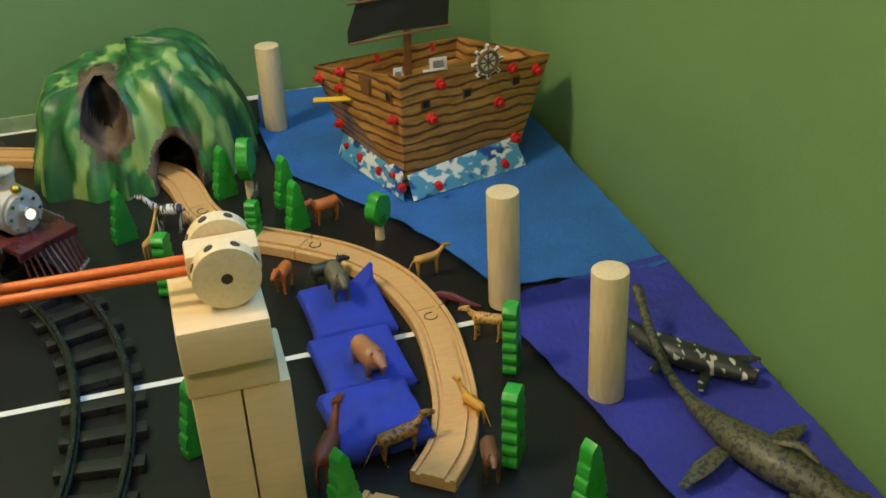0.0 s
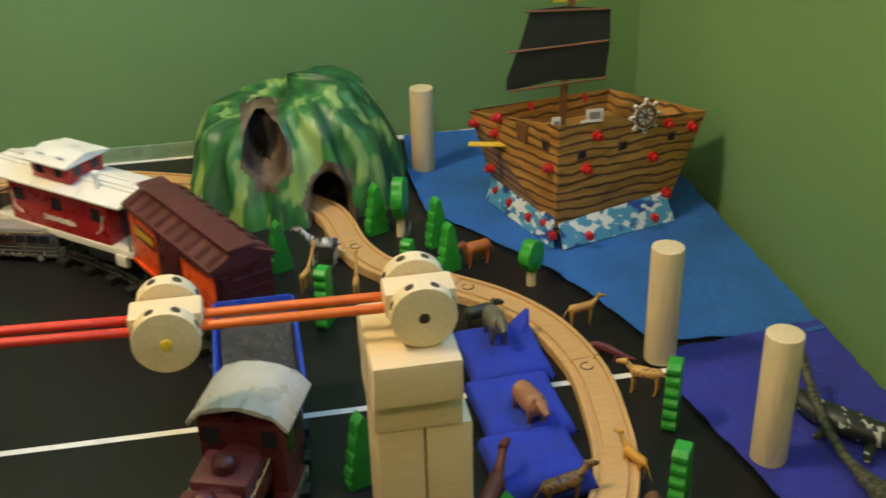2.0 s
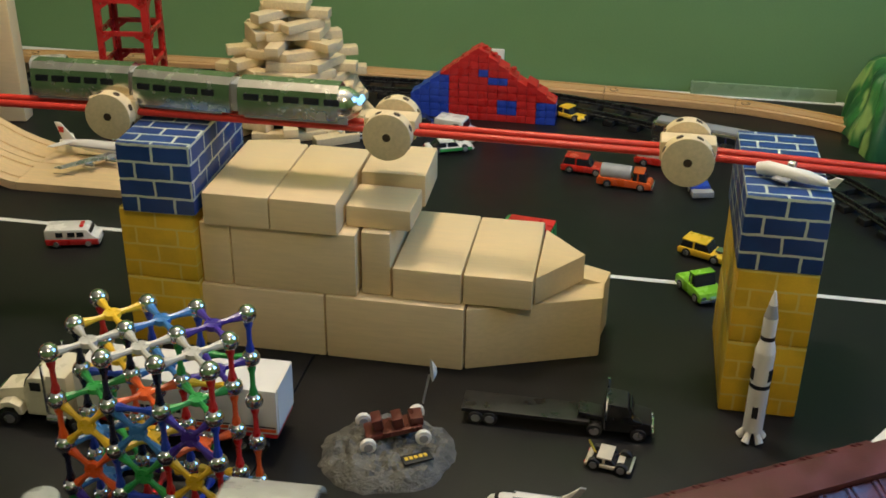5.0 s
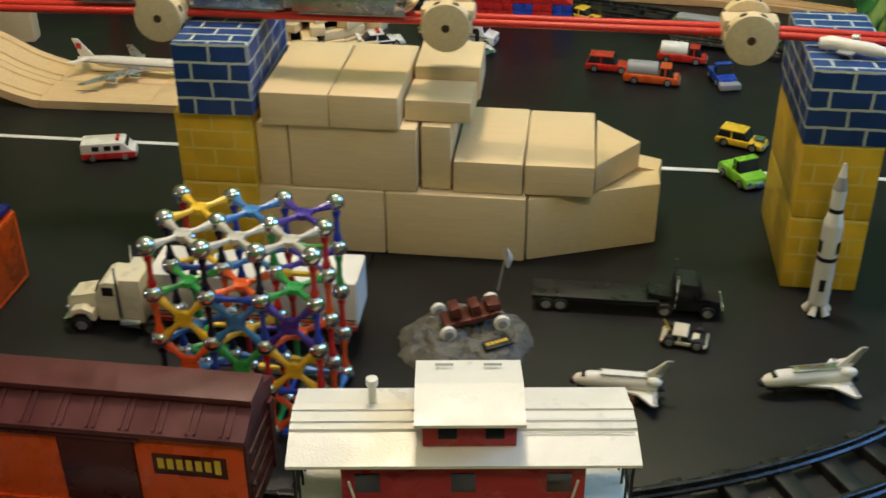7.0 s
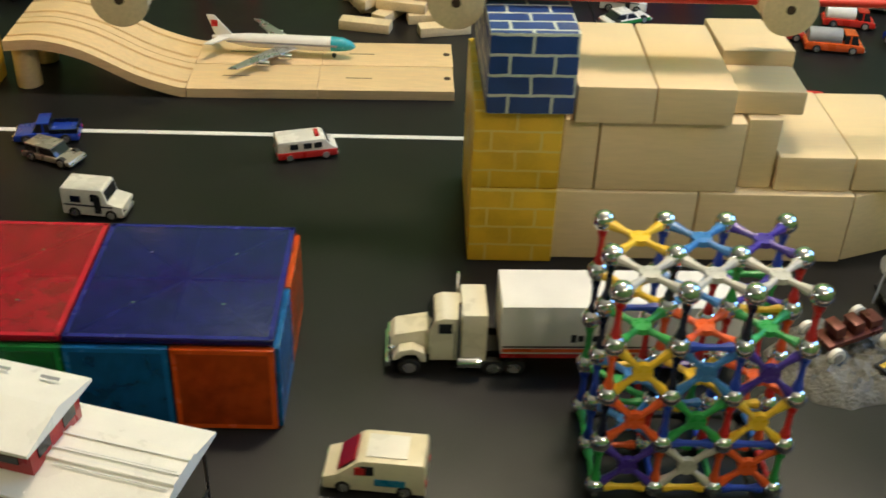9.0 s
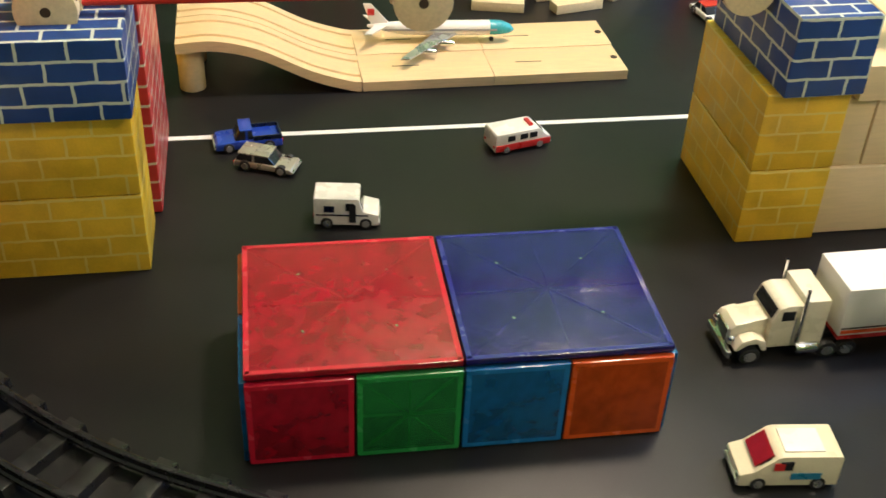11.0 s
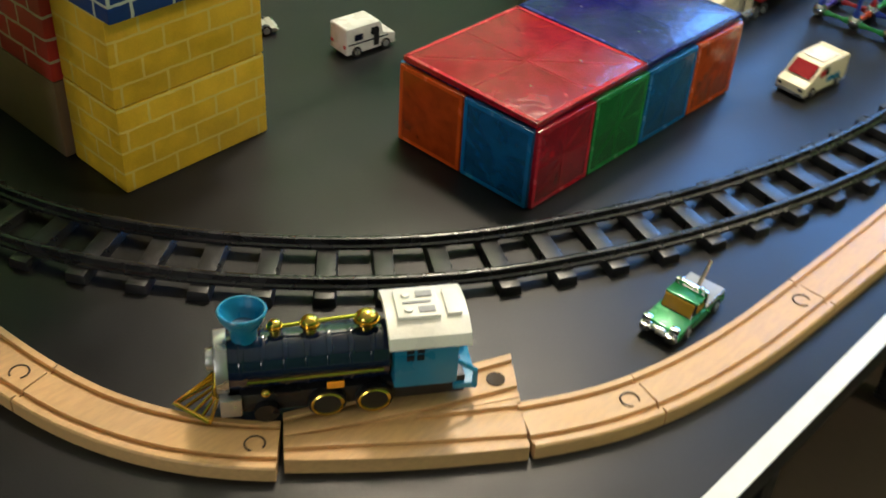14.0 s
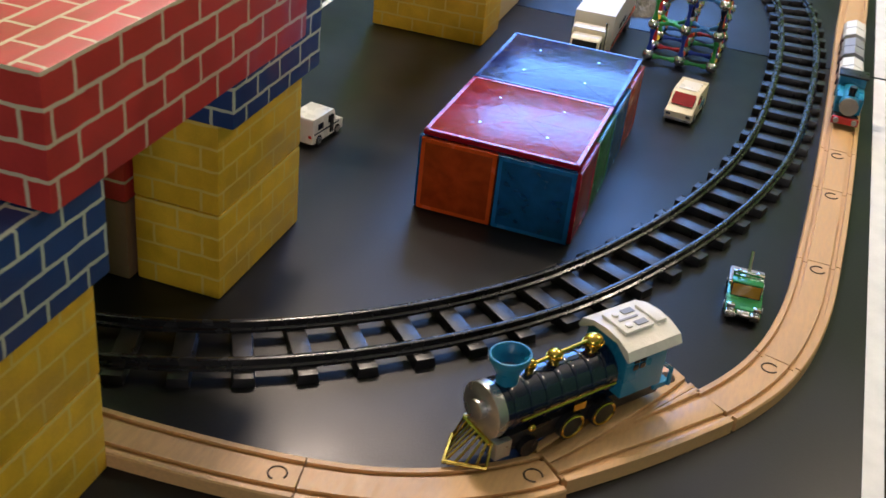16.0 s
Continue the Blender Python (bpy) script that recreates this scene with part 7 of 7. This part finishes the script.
def blue_engine():
    t = thing("toy_steam_engine", pose(-0.880, -0.507, 0.0125, 0, 0, 144) @ Matrix.Diagonal((1.32, 1.17, 1.17, 1)), "dark blue toy steam engine with gold trim and white cab roof", "toy train engine")
    bl = part("boiler", cyl(N(), 0.0155, 0.074, (0.014, 0, 0.030), "X", seg=26), GLOSSNAVY, t)
    for k in range(7):
        part("boiler_band", cyl(N(), 0.0161, 0.0028, (-0.016 + k * 0.010, 0, 0.030), "X", seg=26, bevel=0.0008), GLOSSNAVY, bl)
    part("smokebox_front", cyl(N(), 0.0170, 0.006, (0.053, 0, 0.030), "X", seg=26, bevel=0.001), RIM, t)
    part("front_lamp", cyl(N(), 0.006, 0.004, (0.058, 0, 0.032), "X", bevel=0.0008), RIM, t)
    part("frame", box(N(), (0.112, 0.026, 0.012), (-0.004, 0, 0.010), bevel=0.001), BLACKP, t)
    for s in (-1, 1):
        for x in (0.006, -0.016):
            w = part("wheel", cyl(N(), 0.0088, 0.004, (x, s * 0.0155, 0.0088), "Y", seg=20), BLACKP, t)
            ring = [(x + 0.0072 * math.cos(2 * math.pi * k / 16), s * 0.0178, 0.0088 + 0.0072 * math.sin(2 * math.pi * k / 16)) for k in range(17)]
            part("gold_rim", tube(N(), ring, 0.0008, 5), GOLD, w)
        part("pilot_wheel", cyl(N(), 0.0058, 0.004, (0.034, s * 0.0155, 0.0058), "Y", seg=16), BLACKP, t)
        part("gold_rail", tube(N(), [(-0.020, s * 0.0172, 0.030), (0.042, s * 0.0172, 0.029)], 0.0011, 6), GOLD, t)
        part("gold_badge", box(N(), (0.008, 0.001, 0.005), (0.002, s * 0.0158, 0.021)), GOLD, t)
        part("step_block", box(N(), (0.010, 0.008, 0.012), (0.050, s * 0.012, 0.010), bevel=0.001), RIM, t)
        part("valve", ball(N(), 0.0024, (0.034, s * 0.0165, 0.020)), GOLD, t)
    ch = tube(N(), [(0.042, 0, z) for z in (0.043, 0.051, 0.057, 0.061, 0.0632)], [0.0058, 0.0062, 0.0092, 0.0110, 0.0112], 22, cap=False)
    tube(ch, [(0.042, 0, z) for z in (0.0530, 0.0570, 0.0610, 0.0632)], [0.0050, 0.0076, 0.0094, 0.0100], 22, cap=False)
    tube(ch, [(0.042 + 0.0106 * math.cos(2 * math.pi * k / 22), 0.0106 * math.sin(2 * math.pi * k / 22), 0.0632) for k in range(23)], 0.0008, 6)
    part("chimney", ch, TEAL, t, "blue flared chimney")
    # bore floor in darkened teal: the chimney's inner shade is in the colour
    part("chimney_bore", cyl(N(), 0.0052, 0.0008, (0.042, 0, 0.0536), seg=22), material("chimney_bore_shade", (0.004, 0.07, 0.15), 0.5), t)
    for x, rr in ((0.028, 0.0034), (0.012, 0.0044), (-0.014, 0.0056)):
        d = cyl(N(), rr * 0.7, 0.006, (x, 0, 0.047))
        cyl(d, rr * 1.1, 0.0016, (x, 0, 0.0505))
        ball(d, rr, (x, 0, 0.0520), 1, 1, 0.75)
        part("gold_dome", d, GOLD, t)
    part("top_rail", tube(N(), [(-0.014, 0, 0.0535), (0.012, 0, 0.0515), (0.028, 0, 0.0500)], 0.0011, 6), GOLD, t)
    cab = part("cab", box(N(), (0.030, 0.036, 0.034), (-0.040, 0, 0.033), bevel=0.001), TEAL, t)
    for s in (-1, 1):
        for k in range(4):
            part("window_pane", box(N(), (0.0034, 0.001, 0.0034), (-0.037 + 0.0048 * (k % 2), s * 0.0183, 0.037 + 0.0048 * (k // 2))), WINDOWM, cab)
    roof = part("cab_roof", sweep(N(), [Vector((x, 0, 0.051)) for x in (-0.060, -0.041, -0.022)], [(-0.0225, -0.004), (-0.020, 0.0015), (-0.011, 0.0052), (0, 0.0065), (0.011, 0.0052), (0.020, 0.0015), (0.0225, -0.004), (0.0215, -0.0055), (0.010, 0.002), (-0.010, 0.002), (-0.0215, -0.0055)]), CABWHITE, t, "cream curved roof")
    part("roof_plate", box(N(), (0.020, 0.022, 0.0022), (-0.037, 0.0, 0.0578), bevel=0.0005), CABWHITE, roof)
    part("roof_plate", box(N(), (0.007, 0.020, 0.0022), (-0.0535, 0.0, 0.0576), bevel=0.0005), CABWHITE, roof)
    for k in (-1, 1):
        part("roof_vent", box(N(), (0.0075, 0.0042, 0.0012), (-0.041, k * 0.0062, 0.0590)), GREYP, roof, "grey vent grille")
        part("roof_knob", cyl(N(), 0.0021, 0.0016, (-0.0325, k * 0.0060, 0.0593), seg=14, bevel=0.0003), CABWHITE, roof)
    part("roof_slot", box(N(), (0.013, 0.0014, 0.0010), (-0.037, 0, 0.0590)), GREYP, roof)
    part("tender_step", box(N(), (0.012, 0.030, 0.004), (-0.060, 0, 0.010), bevel=0.001), TEAL, t)
    for s in (-1, 1):
        part("rear_rail", tube(N(), [(-0.055, s * 0.016, 0.030), (-0.064, s * 0.016, 0.022), (-0.064, s * 0.016, 0.010)], 0.0014, 6), TEAL, t)
    cc = N()
    tube(cc, [(0.060, -0.0165, 0.0022), (0.076, 0, 0.0022), (0.060, 0.0165, 0.0022)], 0.0014, 6)
    cow = part("cowcatcher", cc, GOLD, t, "gold slatted cowcatcher")
    part("cowcatcher_bar", tube(N(), [(0.056, -0.013, 0.016), (0.057, 0.013, 0.016)], 0.0014, 6), GOLD, cow)
    for k in range(9):
        y = -0.016 + k * 0.004
        part("slat", tube(N(), [(0.056, y * 0.8, 0.016), (0.076 - 0.016 * abs(y) / 0.016, y, 0.002)], 0.0009, 5), GOLD, cow)


def little_train():
    """A plain little wooden-railway train on the near track."""
    y, z = -0.679, 0.0118
    e = thing("toy_tank_engine", pose(-0.195, y, z, 0, 0, 180), "small teal toy engine with red buffer beam", "toy train engine", "little train")
    part("frame", box(N(), (0.070, 0.026, 0.008), (0, 0, 0.010), bevel=0.001), BLACKP, e)
    part("tank_body", box(N(), (0.040, 0.030, 0.020), (0.004, 0, 0.024), bevel=0.002), TEAL, e)
    part("boiler", cyl(N(), 0.011, 0.058, (0.006, 0, 0.027), "X", seg=22), TEAL, e)
    part("smokebox_front", cyl(N(), 0.0105, 0.003, (0.0355, 0, 0.027), "X", seg=22, bevel=0.0008), GREYP, e)
    part("chimney", cyl(N(), 0.0036, 0.012, (0.026, 0, 0.042), r2=0.0044, seg=14), BLACKP, e)
    part("dome", ball(N(), 0.005, (0.006, 0, 0.037)), TEAL, e)
    part("cab", box(N(), (0.020, 0.030, 0.030), (-0.024, 0, 0.030), bevel=0.001), TEAL, e)
    part("cab_roof", box(N(), (0.024, 0.034, 0.003), (-0.024, 0, 0.046), bevel=0.001), BLACKP, e)
    part("buffer_beam", box(N(), (0.004, 0.030, 0.008), (0.036, 0, 0.010), bevel=0.0006), REDP, e)
    for s in (-1, 1):
        for x in (-0.022, 0.0, 0.022):
            part("wheel", cyl(N(), 0.006, 0.003, (x, s * 0.0125, 0.006), "Y", seg=14), BLACKP, e)
        part("buffer", cyl(N(), 0.003, 0.005, (0.040, s * 0.010, 0.011), "X", seg=10), GREYP, e)
    for k, (x, mat, lab) in enumerate(((-0.108, WHITEP, "small white toy wagon with rounded roof"), (-0.030, GREYP, "small grey toy wagon with rounded roof"), (0.048, WHITEP, "small white toy wagon with rounded roof"))):
        w = thing("toy_wagon", pose(x, y, z), lab, "toy train car", "little train")
        part("frame", box(N(), (0.066, 0.024, 0.006), (0, 0, 0.010)), MAROON, w)
        part("body", box(N(), (0.064, 0.028, 0.014), (0, 0, 0.018), bevel=0.001), MAROON, w)
        for j in (-1, 1):
            part("roof_panel", sweep(N(), [Vector((j * 0.0163 + dx, 0, 0.0255)) for dx in (-0.0150, 0, 0.0150)], [(-0.0145, 0), (-0.012, 0.006), (0, 0.0105), (0.012, 0.006), (0.0145, 0)]), mat, w)
        for s in (-1, 1):
            for xx in (-0.020, 0.020):
                part("wheel", cyl(N(), 0.006, 0.003, (xx, s * 0.0125, 0.006), "Y", seg=14), BLACKP, w)


# ---- build ----
room()
brick_towers()
block_boat()
block_pier()
pillars()
monorail()
tile_box()
magnet_lattice()
sea()
pirate_ship()
hill_tunnel()
pond()
woods()
animals()
cars()
semi_truck()
odd_toys()
runway()
blue_engine()
little_train()
CABOOSE, BOXCAR, TENDER, ENGINE = caboose(), boxcar(), tender(), engine()
wooden_railway()
block_pyramid()
plastic_railway()


def motions():
    """The train runs clockwise round the loop, a little quicker along the near side."""
    pace, s0 = 0.269, 0.0
    best = min(range(2000), key=lambda k: (on_loop(k * LOOP_LEN / 2000)[0] - Vector((0.115, -0.600, 0))).length)
    s0 = best * LOOP_LEN / 2000 - pace * 7.0
    lead = ((0.0, -0.028), (0.5, -0.024), (1.0, -0.012), (2.0, -0.017), (3.0, -0.034), (4.2, -0.012), (7.0, -0.018), (7.5, 0.004), (8.0, 0.026), (8.5, 0.044), (9.0, 0.052), (9.6, 0.052), (11.0, 0.036), (12.5, 0.004), (16.0, 0.0))

    def gain(t):
        for (a, u), (b, v) in zip(lead, lead[1:]):
            if t <= b:
                f = (t - a) / (b - a)
                return u + (v - u) * f
        return 0.0
    for ob, ahead in ((CABOOSE, 0.0), (BOXCAR, 0.236), (TENDER, 0.466), (ENGINE, 0.658)):
        rows = []
        for k in range(41):
            t = 16.0 * k / 40
            p, a = on_loop(s0 + pace * t + gain(t) + ahead)
            rows.append((t, pose(p.x, p.y, RAIL_TOP, 0, 0, a)))
        walk(ob, rows)


motions()
